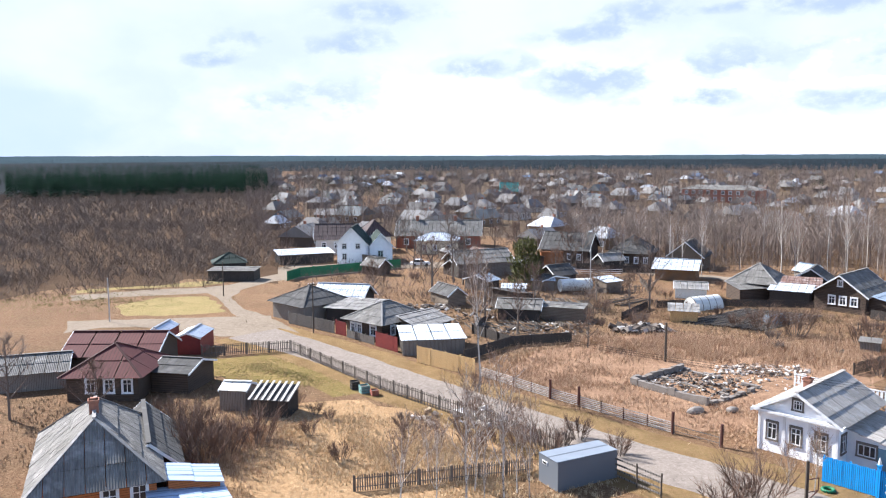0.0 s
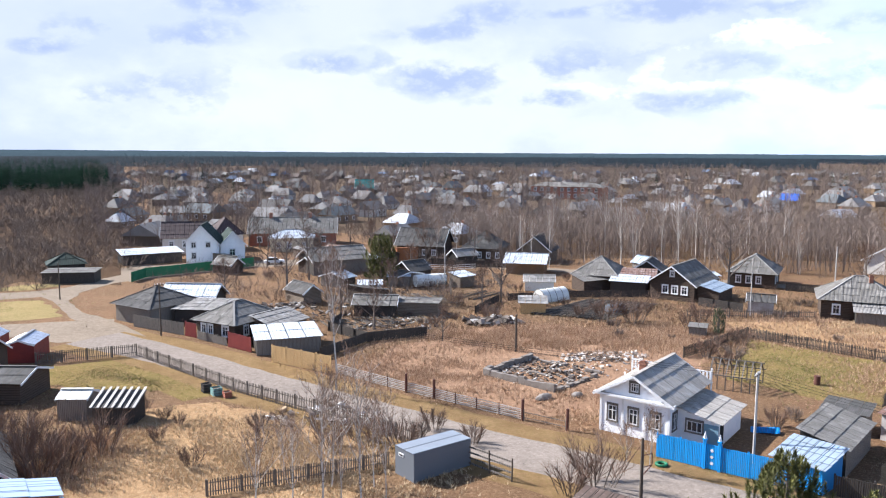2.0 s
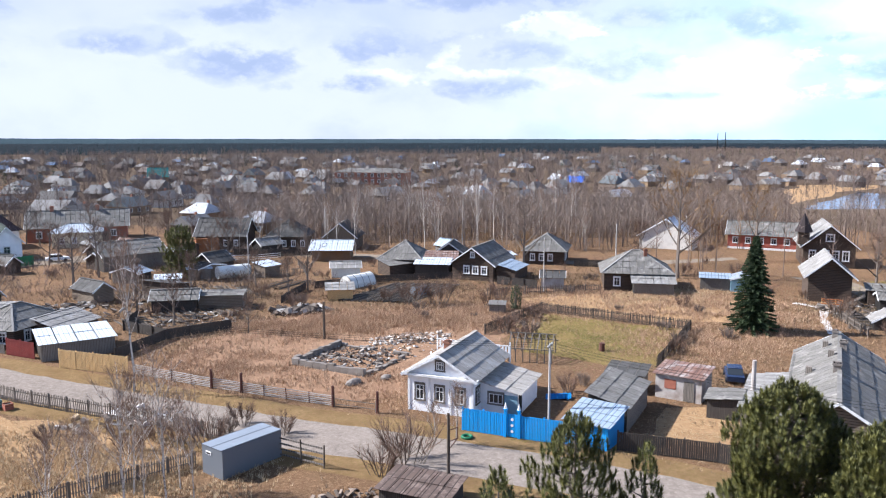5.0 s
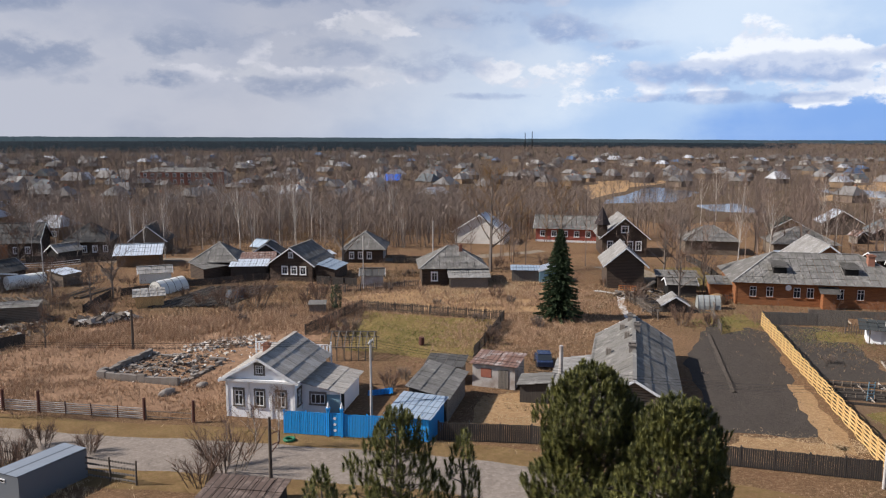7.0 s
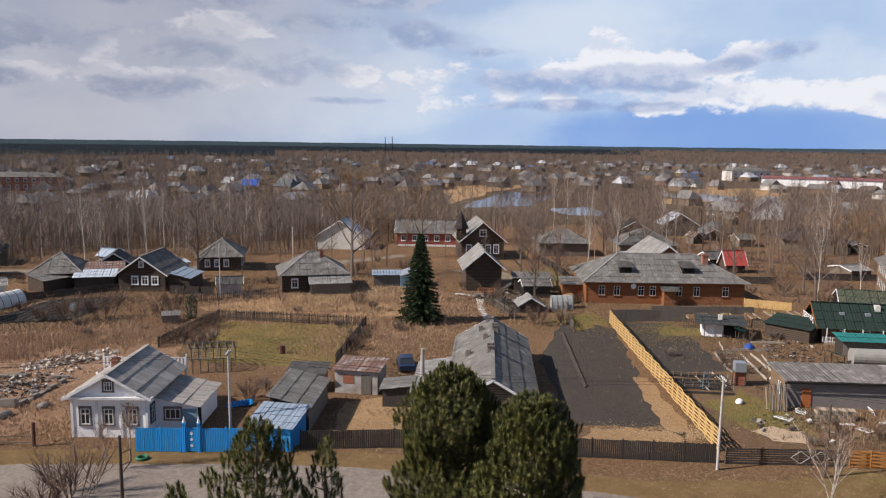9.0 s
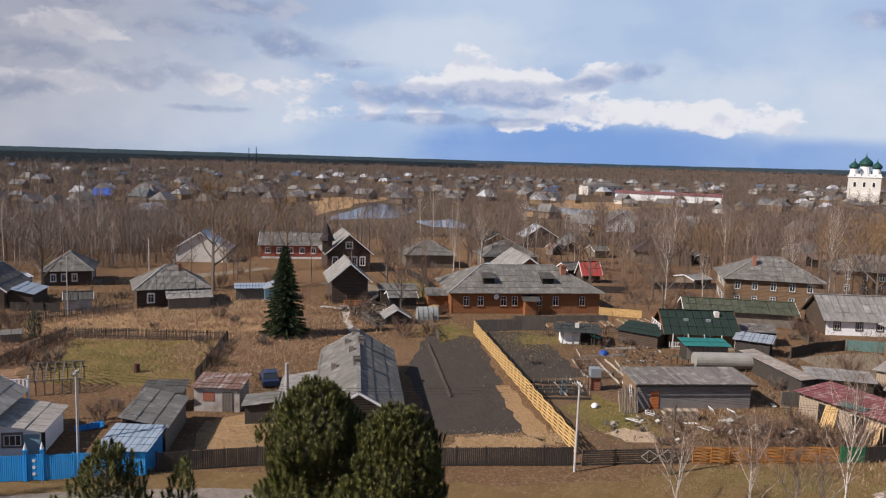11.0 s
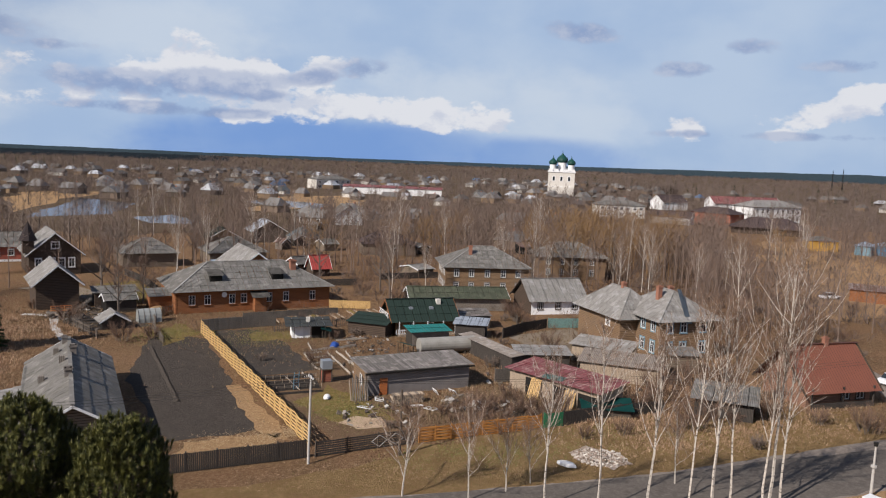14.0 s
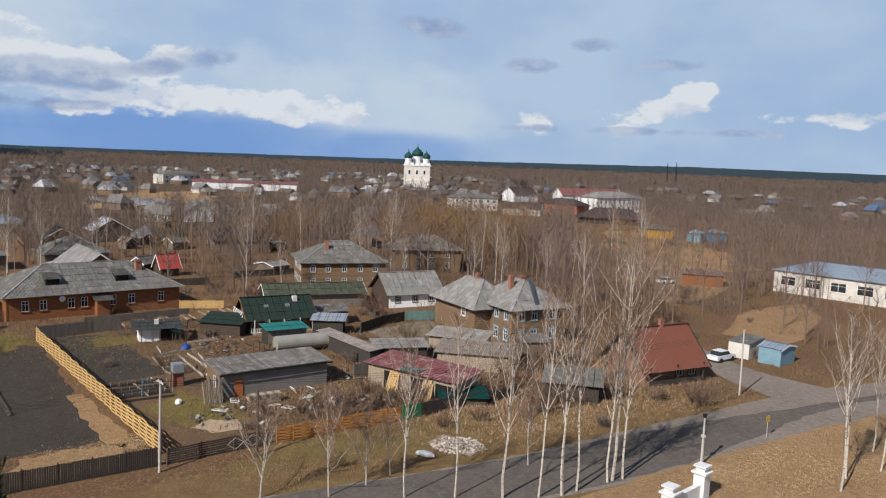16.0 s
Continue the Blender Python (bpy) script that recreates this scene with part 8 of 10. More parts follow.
def tunnel(p, q, w, h, mat, label):
    m, L = at(p, q)
    ob = thing("greenhouse_tunnel", label, "greenhouse", m)
    bm = bmesh.new()
    n = 10
    rings = [[bm.verts.new((x, w / 2 - w / 2 * math.cos(i * math.pi / n), h * math.sin(i * math.pi / n))) for i in range(n + 1)] for x in (0, L)]
    for i in range(n):
        bm.faces.new((rings[0][i], rings[1][i], rings[1][i + 1], rings[0][i + 1]))
    for r in rings:
        bm.faces.new(r)
    bmesh.ops.recalc_face_normals(bm, faces=bm.faces)
    part("film", bm, mat, ob)
    for k in range(5):
        bm = bmesh.new()
        x = L * k / 4
        secs = []
        for i in range(n + 1):
            c_, s_ = math.cos(i * math.pi / n), math.sin(i * math.pi / n)
            secs.append([bm.verts.new((x + dx, w / 2 - (w / 2 + q) * c_, (h + q) * s_)) for dx, q in ((-0.03, 0.0), (0.03, 0.0), (0.03, 0.05), (-0.03, 0.05))])
        for a, b in zip(secs, secs[1:]):
            for j in range(4):
                bm.faces.new((a[j], a[(j + 1) % 4], b[(j + 1) % 4], b[j]))
        part("hoop", bm, M_FENCE, ob)


tunnel((38.8, 118.2), (43.8, 120.6), 3.0, 2.0, M_PLASTIC, "white film greenhouse tunnel")
tunnel((95.6, 62.4), (97.8, 60.2), 2.2, 1.9, M_FILM, "small clear greenhouse tunnel")
tunnel((46.0, 108.0), (48.5, 108.8), 2.0, 1.4, M_TIN_BLUE, "bluish film cold frame")


def car(x, y, turn, mat, label):
    ob = thing("parked_car", label, "car", pose(x, y, 0, 0, 0, turn))
    bm = bmesh.new()
    prof = [(-2.1, 0.35), (-2.1, 0.85), (-1.3, 0.95), (1.4, 0.92), (2.1, 0.75), (2.1, 0.35)]
    a, b = [bm.verts.new((px, -0.82, pz)) for px, pz in prof], [bm.verts.new((px, 0.82, pz)) for px, pz in prof]
    bm.faces.new(a), bm.faces.new(b[::-1])
    for i in range(6):
        bm.faces.new((a[i], b[i], b[(i + 1) % 6], a[(i + 1) % 6]))
    bmesh.ops.recalc_face_normals(bm, faces=bm.faces)
    part("body", bm, mat, ob)
    bm = bmesh.new()
    prof = [(-1.6, 0.93), (-1.1, 1.42), (0.4, 1.42), (1.0, 0.92)]
    a, b = [bm.verts.new((px, -0.72, pz)) for px, pz in prof], [bm.verts.new((px, 0.72, pz)) for px, pz in prof]
    bm.faces.new(a), bm.faces.new(b[::-1])
    for i in range(4):
        bm.faces.new((a[i], b[i], b[(i + 1) % 4], a[(i + 1) % 4]))
    bmesh.ops.recalc_face_normals(bm, faces=bm.faces)
    cab = part("cabin", bm, M_GLASS, ob)
    part("roof", boxed(-1.12, 0.42, -0.7, 0.7, 1.42, 1.47), mat, cab)
    for px in (-1.3, 1.3):
        for py in (-0.8, 0.8):
            bm = bmesh.new()
            tube(bm, (px, py - 0.1, 0.32), (px, py + 0.1, 0.32), 0.32, 0.32, 14)
            part("wheel", bm, M_RUBBER, ob)
    return ob


car(58.8, 56.4, 50, M_CARBLUE, "navy blue parked saloon car behind the brick shed")
car(101.2, -35.8, -50, M_CARWHITE, "white parked car by the garages")
car(-5.0, 170, 10, M_CARWHITE, "white parked car by the villa")

# burnt-out lot: foundation and rubble
fL, fR = (19.7, 80.2), (25.3, 72.9)
fd = thing("house_foundation", "low grey concrete foundation of a burnt house", "foundation", at(fL, fR)[0])
fw = math.hypot(5.6, 7.3)
rf = random.Random(61)
for p, q, h in (((0, 0), (fw, 0), 0.95), ((0, 0.5), (0, 8.8), 0.8), ((fw, 0.5), (fw, 8.8), 0.4), ((0.5, 4.2), (fw - 0.5, 4.2), 0.35), ((0, 8.8), (fw, 8.8), 0.4)):
    n = max(2, int(math.hypot(q[0] - p[0], q[1] - p[1]) / 0.85))
    for k in range(n):
        if rf.random() < 0.15 and h < 0.7:
            continue
        x, y = p[0] + (q[0] - p[0]) * (k + 0.5) / n, p[1] + (q[1] - p[1]) * (k + 0.5) / n
        hh = h * (rf.uniform(0.75, 1.05) if h > 0.7 else rf.uniform(0.4, 1.0))
        wx, wy = (0.47, rf.uniform(0.2, 0.26)) if p[1] == q[1] else (rf.uniform(0.2, 0.26), 0.47)
        bm = bmesh.new()
        v = [bm.verts.new((sx * wx * rf.uniform(0.95, 1.0), sy * wy * rf.uniform(0.9, 1.0), z * rf.uniform(0.8, 1.0))) for z in (0, hh) for sy in (-1, 1) for sx in (-1, 1)]
        for f in ((0, 2, 3, 1), (4, 5, 7, 6), (0, 1, 5, 4), (1, 3, 7, 5), (3, 2, 6, 7), (2, 0, 4, 6)):
            bm.faces.new([v[m_] for m_ in f])
        bl = part("footing_block", bm, M_FOUND, fd)
        bl.matrix_basis = pose(x, y, 0, rf.uniform(-1, 1), rf.uniform(-1, 1), rf.uniform(-1.5, 1.5))
rng = random.Random(33)


def rubble(name, label, x0, y0, rx, ry, count, s0, s1, mat, seed):
    r = random.Random(seed)
    bm = bmesh.new()
    for _ in range(count):
        a, q = r.uniform(0, math.tau), math.sqrt(r.random())
        px, py = x0 + rx * q * math.cos(a), y0 + ry * q * math.sin(a)
        s = r.uniform(s0, s1)
        c = Vector((px, py, r.uniform(0, 0.35) * (1 - q) + s * 0.2))
        e = Euler((r.uniform(-0.5, 0.5), r.uniform(-0.5, 0.5), r.uniform(0, 6)))
        dims = Vector((s * r.uniform(0.6, 1.5), s * r.uniform(0.3, 0.8), s * r.uniform(0.1, 0.45)))
        v = []
        for k in range(8):
            p = Vector((dims.x * (k & 1 or -1) / 2, dims.y * ((k >> 1 & 1) or -1) / 2, dims.z * ((k >> 2 & 1) or -1) / 2))
            p.rotate(e)
            v.append(bm.verts.new(c + p))
        for f in ((0, 2, 3, 1), (4, 5, 7, 6), (0, 1, 5, 4), (1, 3, 7, 5), (3, 2, 6, 7), (2, 0, 4, 6)):
            bm.faces.new([v[i] for i in f])
    return solo(name, bm, mat, pose(0, 0, 0), label, "rubble", kind="stuff")


RB = Mat("plaster_shards", 0.95)
M_PALERUB2 = RB.col(RB.choose(RB.island, [(0.50, 0.46, 0.41), (0.28, 0.22, 0.18), (0.42, 0.37, 0.32), (0.17, 0.13, 0.10)])).m
RB = Mat("dark_boards", 0.95)
M_STALKRUB = RB.col(RB.choose(RB.island, [(0.16, 0.12, 0.09), (0.09, 0.07, 0.055), (0.24, 0.19, 0.15)])).m
RB = Mat("mixed_rubble", 0.95)
M_MIXRUB = RB.col(RB.choose(RB.island, [(0.27, 0.24, 0.21), (0.11, 0.085, 0.07), (0.17, 0.14, 0.115), (0.40, 0.38, 0.35), (0.07, 0.055, 0.045), (0.22, 0.14, 0.10), (0.15, 0.125, 0.10), (0.20, 0.155, 0.115)])).m
rubble("rubble_heap", "heaps of broken plaster, boards and ash on the foundation", 26.3, 79.5, 5.5, 4.8, 420, 0.1, 0.5, M_MIXRUB, 1)
rubble("rubble_heap", "pale broken plaster scattered behind the foundation", 35.5, 85.0, 5.5, 2.6, 300, 0.1, 0.5, M_PALERUB2, 2)
rubble("scrap_heap", "scrap boards and debris in the kitchen garden", 75.5, 12, 3.5, 2.0, 80, 0.2, 0.8, M_MIXRUB, 3)
rubble("scrap_heap", "scrap and firewood strewn beside the workshop", 70, 19, 5.0, 4.0, 70, 0.12, 0.5, M_MIXRUB, 4)
rubble("scrap_heap", "boards and clutter around the sheds", 97, 29, 5.0, 4.0, 70, 0.12, 0.6, M_MIXRUB, 5)
rubble("ruin_heap", "collapsed shed of grey boards and roofing", 27, 105.5, 4.0, 2.0, 160, 0.4, 1.6, M_MIXRUB, 6)
rubble("scrap_heap", "junk stacked beside the street barn", -4, 122, 6, 3, 130, 0.2, 0.9, M_MIXRUB, 7)
rubble("scrap_heap", "boards and junk along the garden plots", 14, 106, 7, 4, 90, 0.15, 0.7, M_MIXRUB, 8)

# dry grass tufts
GT = Mat("dry_grass_blades", 0.9, 0.0, 0.1)
M_TUFT = GT.col(GT.choose(GT.island, [(0.40, 0.27, 0.175), (0.31, 0.20, 0.125), (0.48, 0.345, 0.23), (0.25, 0.15, 0.097)])).m

GT = Mat("straw_blades", 0.9, 0.0, 0.1)
M_STRAWTUFT = GT.col(GT.choose(GT.island, [(0.50, 0.38, 0.235), (0.41, 0.295, 0.17), (0.55, 0.435, 0.28), (0.34, 0.235, 0.14)])).m
GT = Mat("dead_stalks", 0.9, 0.0, 0.1)
M_STALK = GT.col(GT.choose(GT.island, [(0.20, 0.135, 0.085), (0.12, 0.08, 0.055), (0.30, 0.22, 0.14), (0.16, 0.125, 0.07)])).m
GT = Mat("green_grass_blades", 0.9, 0.0, 0.1)
M_GREENTUFT = GT.col(GT.choose(GT.island, [(0.15, 0.165, 0.045), (0.22, 0.195, 0.08), (0.11, 0.125, 0.035), (0.32, 0.26, 0.13)])).m
GT = Mat("pale_litter", 0.95)
M_PALERUB = GT.col(GT.choose(GT.island, [(0.48, 0.43, 0.36), (0.30, 0.25, 0.20), (0.14, 0.11, 0.09), (0.55, 0.54, 0.52), (0.40, 0.30, 0.19), (0.20, 0.16, 0.13)])).m


def noise2(x, y):
    return np.sin(x * 1.7 + 1.3 * np.sin(y * 1.1)) * np.cos(y * 1.9 + 1.7 * np.sin(x * 0.8))


def tufts(name, label, zones, seed, mat=None):
    g = np.random.default_rng(seed)
    V = []
    for x0, y0, rx, ry, turn, count, h in zones:
        a = np.zeros(count)
        ux, uy = rx * 0.6 * g.normal(0, 1, count), ry * 0.6 * g.normal(0, 1, count)
        keep = noise2(ux * 0.35 + x0, uy * 0.35 + y0) > g.uniform(-1.0, 0.9, count)
        ux, uy, count = ux[keep], uy[keep], int(keep.sum())
        a = np.zeros(count)
        c, s = math.cos(radians(turn)), math.sin(radians(turn))
        p = np.stack([x0 + ux * c - uy * s, y0 + ux * s + uy * c, 0 * a], 1)
        k = 5
        th = g.uniform(0, math.tau, (count, k))
        L = h * g.uniform(0.5, 1.1, (count, k))
        out = g.uniform(0.15, 0.75, (count, k))
        root = p[:, None, :] + np.stack([np.cos(th) * 0.08, np.sin(th) * 0.08, 0 * th], 2)
        tip = root + np.stack([np.cos(th) * L * out, np.sin(th) * L * out, L * np.sqrt(1 - out ** 2)], 2)
        side = np.stack([-np.sin(th), np.cos(th), 0 * th], 2) * 0.02
        bare = np.ones(count, bool)
        for line, w in ((ROAD_LINE, 5.0), (SIDE_LINE, 4.5)):
            for (ax, ay), (bx, by) in zip(line, line[1:]):
                dx, dy = bx - ax, by - ay
                f = np.clip(((p[:, 0] - ax) * dx + (p[:, 1] - ay) * dy) / (dx * dx + dy * dy), 0, 1)
                bare &= np.hypot(p[:, 0] - ax - dx * f, p[:, 1] - ay - dy * f) > w
        V.append(np.stack([root - side, root + side, tip], 2)[bare].reshape(-1, 3))
    V = np.concatenate(V)
    me = bpy.data.meshes.new(name)
    me.from_pydata(V.tolist(), [], np.arange(len(V)).reshape(-1, 3).tolist())
    me.materials.append(mat or M_TUFT)
    return tagged(new(name, me), label, "grass", kind="stuff")


tufts("tall_dry_grass", "tall russet dry grass on the empty lots", [(32, 95, 15, 6, -10, 16000, 0.8), (14, 82, 6, 10, 30, 7000, 0.45), (50, 93, 12, 7, 0, 9000, 0.55), (80, 82, 10, 14, 40, 11000, 0.6), (-19, 63, 5, 7, 0, 5000, 0.7), (28, 68, 7, 5, -45, 4000, 0.4), (66, 68, 9, 9, 0, 7000, 0.45), (80, 0, 10, 7, 60, 6000, 0.5), (90, -16, 10, 9, 0, 6000, 0.5), (56, 70, 9, 9, 0, 4000, 0.12), (-16, 86, 7, 5, 0, 3000, 0.12), (75, -12, 4, 14, 30, 4000, 0.25), (70, 103, 14, 5, -25, 6000, 0.5), (58, 10, 4, 14, 30, 2500, 0.1)], 3)

# ---- gardens behind the street ----
building("log_house", "large dark log house behind the orange garage", "house", (22.0, 174.5), (31.5, 170.0), 9.0, 3.4, 6.6, "side", M_LOG, M_SLATE_DARK, 0.6, seed=90, wins=[("f", 2.0 + 2.2 * i, 1.0) for i in range(4)])
building("log_house", "dark log house with white-framed windows near the wood", "house", (36.0, 168.0), (43.5, 164.5), 9.0, 3.2, 6.4, "hip", M_LOG, M_SLATE_DARK, 0.6, seed=91, wins=[("f", 1.6 + 2.0 * i, 0.9) for i in range(4)])
building("log_house", "brown house with three windows at the wood's edge", "house", (47.5, 164.0), (53.5, 160.5), 8.0, 3.0, 5.8, "gable", M_GREYWOOD_H, M_SLATE_DARK, 0.5, seed=92, wins=[("f", 1.5 + 2.0 * i, 1.0) for i in range(3)])
building("hen_house", "low shed with pale ribbed roof", "shed", (15.8, 137.6), (19.6, 137.2), 3.5, 1.8, 2.2, "lean", M_GREYWOOD, M_TIN_WHITE, 0.3, seed=93)
building("dark_shed", "small dark gabled shed with sagging roof", "shed", (20.8, 143.5), (25.0, 146.0), 5.0, 1.8, 3.4, "side", M_DARKFENCE, M_SLATE_DARK, 0.3, seed=94)
building("greenhouse", "old glazed greenhouse with white roof", "greenhouse", (9.8, 129.6), (13.8, 129.2), 3.5, 1.8, 2.1, "lean", M_PLASTIC, M_TIN_WHITE, 0.2, seed=95)
building("carport", "long open shed with bright white roof", "shed", (-36.0, 172.0), (-24.8, 176.5), 6.0, 2.2, 2.8, "lean", M_DARKFENCE, M_TIN_WHITE, 0.4, seed=96)
building("arched_house", "house with rounded brown roof beside the villa", "house", (-31.0, 190.0), (-21.0, 191.0), 9.0, 4.0, 7.2, "side", M_PALE, M_DARKROOF, 0.5, seed=97, wins=[("f", 2.0 + 3 * i, 1.6, 1.0, 1.4) for i in range(3)])
building("purple_house", "house with dark violet metal roof", "house", (-19.5, 193.0), (-13.0, 195.0), 9.0, 4.2, 7.8, "hip", M_PALE, M_DARKROOF, 0.5, seed=98)
building("green_shed", "dark shed with green roof at the edge of the scrub", "shed", (-46.5, 158.0), (-40.5, 160.0), 6.0, 2.4, 4.2, "hip", M_DARKFENCE, M_GREENROOF, 0.4, seed=99)
building("dark_shed", "long low dark shed beside the crossroads", "shed", (-45.5, 150.5), (-36.5, 150.0), 4.0, 2.0, 2.3, "lean", M_DARKFENCE, M_SLATE, 0.3, seed=100)
building("dark_shed", "dark shed with rusty flat roof beside the black house", "shed", (54.5, 127.5), (60.5, 124.5), 6.0, 2.6, 3.2, "lean", M_LOG, M_RUST, 0.4, seed=101)
building("dark_barn", "small barn with rounded dark roof behind the black house", "barn", (60.5, 134.0), (65.0, 131.0), 6.0, 2.6, 4.4, "gable", M_DARKFENCE, M_SLATE_DARK, 0.3, seed=102)
building("hut", "small hut with peeling whitewash in the straw", "shed", (66.5, 105.5), (69.5, 103.5), 3.0, 2.0, 2.8, "side", M_DIRTYWHITE, M_SLATE_DARK, 0.3, seed=103)
building("hut", "little grey plank hut in the straw", "shed", (50.6, 93.4), (52.4, 92.2), 1.6, 1.2, 1.5, "lean", M_GREYWOOD, M_SLATE, 0.2, seed=104)
building("tin_shed", "small shed with pale blue roof behind the derelict house", "shed", (89.5, 94.5), (92.8, 91.5), 3.0, 1.9, 2.3, "lean", M_FENCE, M_TIN_BLUE, 0.3, seed=105)
building("tin_shed", "pale grey-green metal shed beside the spruce", "shed", (92.5, 91.0), (95.5, 88.5), 4.0, 2.0, 2.6, "gable", M_BLUEWALL, M_TIN, 0.2, seed=106)
building("dark_shed", "dark shed with ragged slate roof below the porch house", "shed", (103.0, 75.0), (107.0, 70.5), 4.0, 2.2, 2.6, "lean", M_LOG, M_SLATE, 0.4, seed=107)
building("well_hut", "little gabled hut over a well", "shed", (90.2, 64.4), (92.6, 62.2), 2.6, 1.3, 2.3, "gable", M_DARKFENCE, M_SLATE_LIGHT, 0.4, seed=108)
building("dark_shed", "dark shed by the street with grey roof", "shed", (99.5, 70.5), (102.5, 67.5), 4.0, 2.0, 2.7, "side", M_DARKFENCE, M_SLATE, 0.3, seed=109)
building("grey_house", "grey-roofed log house behind the long house", "house", (140.0, 96.0), (147.0, 88.0), 9.0, 3.0, 5.6, "hip", M_GREYWOOD_H, M_SLATE, 0.6, seed=110)
building("grey_house", "low grey house among birches behind the orange house", "house", (150.0, 82.0), (158.0, 73.0), 10.0, 3.0, 5.8, "hip", M_GREYWOOD_H, M_SLATE, 0.6, seed=111)
building("white_roof_house", "house with bright white gable roof by the pond", "house", (196.0, 95.0), (202.0, 88.0), 8.0, 3.2, 6.0, "gable", M_FARWALL, M_TIN_WHITE, 0.5, seed=112)
building("green_roof_house", "small house with dark green gable roof", "house", (178.0, 98.0), (183.0, 92.0), 7.0, 2.8, 5.0, "gable", M_FARWALL, M_GREENROOF, 0.5, seed=113)
building("dark_house", "dark-roofed house behind birches", "house", (186.0, 60.0), (192.0, 48.0), 9.0, 3.0, 5.8, "hip", M_GREYWOOD_H, M_DARKROOF, 0.5, seed=114)
building("grey_house", "pale gabled house far among trees", "house", (262.0, 96.0), (268.0, 88.0), 9.0, 3.6, 7.2, "gable", M_WHITE_TRIM, M_SLATE, 0.5, seed=115)
for pts, h in (([(2.5, 90.0), (8.5, 97.0), (16.5, 99.0)], 1.3), ([(8.5, 97.0), (4.0, 104.0), (6.0, 110.0)], 1.3), ([(28, 163), (34, 158.5), (47, 156.5)], 1.5), ([(33.5, 121), (44, 122), (58, 120)], 1.2), ([(26, 112), (32, 121)], 1.2), ([(66, 106), (62, 112)], 1.4), ([(84, 122), (92, 116)], 1.4)):
    board_fence("garden_fence", "old dark board fence between garden plots", pts, h, M_DARKFENCE)
for pts in ([(3, 128), (10, 119), (24, 116)], [(24, 133), (36, 136), (37, 146)], [(20, 150), (33, 146), (36.5, 147)], [(86, 62), (94, 74)], [(96, 60), (100, 64), (104.5, 62.5)], [(56, 104), (62, 103), (74, 100)]):
    picket_fence("garden_fence", "thin grey picket fence between gardens", pts, 1.2, M_PICKET, 0.3)
rail_fence("corral", "white and grey rail corral in the farmyard", [(26, 157), (31, 155), (36, 156)], 1.2, 3, M_WHITE_TRIM, M_FENCE, 2.5, 0.1)


def garden_bed(p, q, w, mat, border=None):
    m, L = at(p, q)
    ob = thing("garden_bed", "raised garden bed of dug earth with plank border", "garden bed", m, "garden beds")
    bm = bmesh.new()
    n = max(2, int(L / 0.8))
    rows_ = [[bm.verts.new((L * i / n, w * j / 3, 0.02 + (0.24 + random.uniform(-0.05, 0.05)) * (1 if j in (1, 2) else 0.0))) for j in range(4)] for i in range(n + 1)]
    for i in range(n):
        for j in range(3):
            bm.faces.new((rows_[i][j], rows_[i + 1][j], rows_[i + 1][j + 1], rows_[i][j + 1]))
    part("soil", bm, mat, ob)
    if border:
        for y in (-0.05, w):
            part("plank", boxed(0, L, y, y + 0.05, 0, 0.25), border, ob)
    return ob


for i in range(9):
    p = (34.5 + i * 1.05, 109.5 - i * 0.65)
    garden_bed(p, (p[0] + 13.0, p[1] + 9.5), 0.75, M_SOIL, M_FENCE)
for p, q in (((5, 108), (13, 105)), ((6, 110.5), (15, 107.5)), ((7, 101), (15, 103)), ((10, 116), (22, 114)), ((26, 124), (32, 130)), ((28, 122.5), (34, 128))):
    garden_bed(p, q, 1.0, M_MUD, M_FENCE)

# long furrow ridges across the dug plot
fr0 = thing("furrow_ridge", "low ridge of turned earth across the plot", "soil ridge", at((84.2, 53.0), (66.5, 38.5))[0])
L = math.hypot(17.7, 14.5)
bm = bmesh.new()
prev = None
for i in range(30):
    x = L * i / 29
    cur = [bm.verts.new((x, -0.3 + random.uniform(-0.08, 0.08), 0.02)), bm.verts.new((x, random.uniform(-0.06, 0.06), 0.2)), bm.verts.new((x, 0.3 + random.uniform(-0.08, 0.08), 0.02))]
    if prev:
        bm.faces.new((prev[0], cur[0], cur[1], prev[1])), bm.faces.new((prev[1], cur[1], cur[2], prev[2]))
    prev = cur
part("soil", bm, M_SOIL, fr0)

# kitchen garden clutter
ld = thing("ladder", "pale blue wooden ladder standing on the beds", "ladder", pose(73.9, 29.7, 0, 6, 0, -40))
for x in (0.0, 0.55):
    part("rail", boxed(x, x + 0.08, 0, 0.06, 0, 2.0), M_BLUEWALL, ld)
for i in range(6):
    part("rung", boxed(0.081, 0.549, 0.01, 0.05, 0.2 + i * 0.3, 0.26 + i * 0.3), M_BLUEWALL, ld)
wt_ = thing("water_tower", "white water tank on a timber stand", "water tank", pose(78.4, 27.8, 0, 0, 0, 35))
for x in (-0.5, 0.5):
    for y in (-0.5, 0.5):
        part("leg", boxed(x - 0.06, x + 0.06, y - 0.06, y + 0.06, 0, 1.4), M_POLEWOOD, wt_)
part("platform", boxed(-0.65, 0.65, -0.65, 0.65, 1.4, 1.5), M_POLEWOOD, wt_)
part("tank", boxed(-0.55, 0.55, -0.55, 0.55, 1.5, 2.4), M_TIN_WHITE, wt_)
part("curtain", boxed(-0.45, 0.45, -0.45, 0.45, 0.05, 1.39), M_BRICK, wt_, "reddish board cabin below the tank")


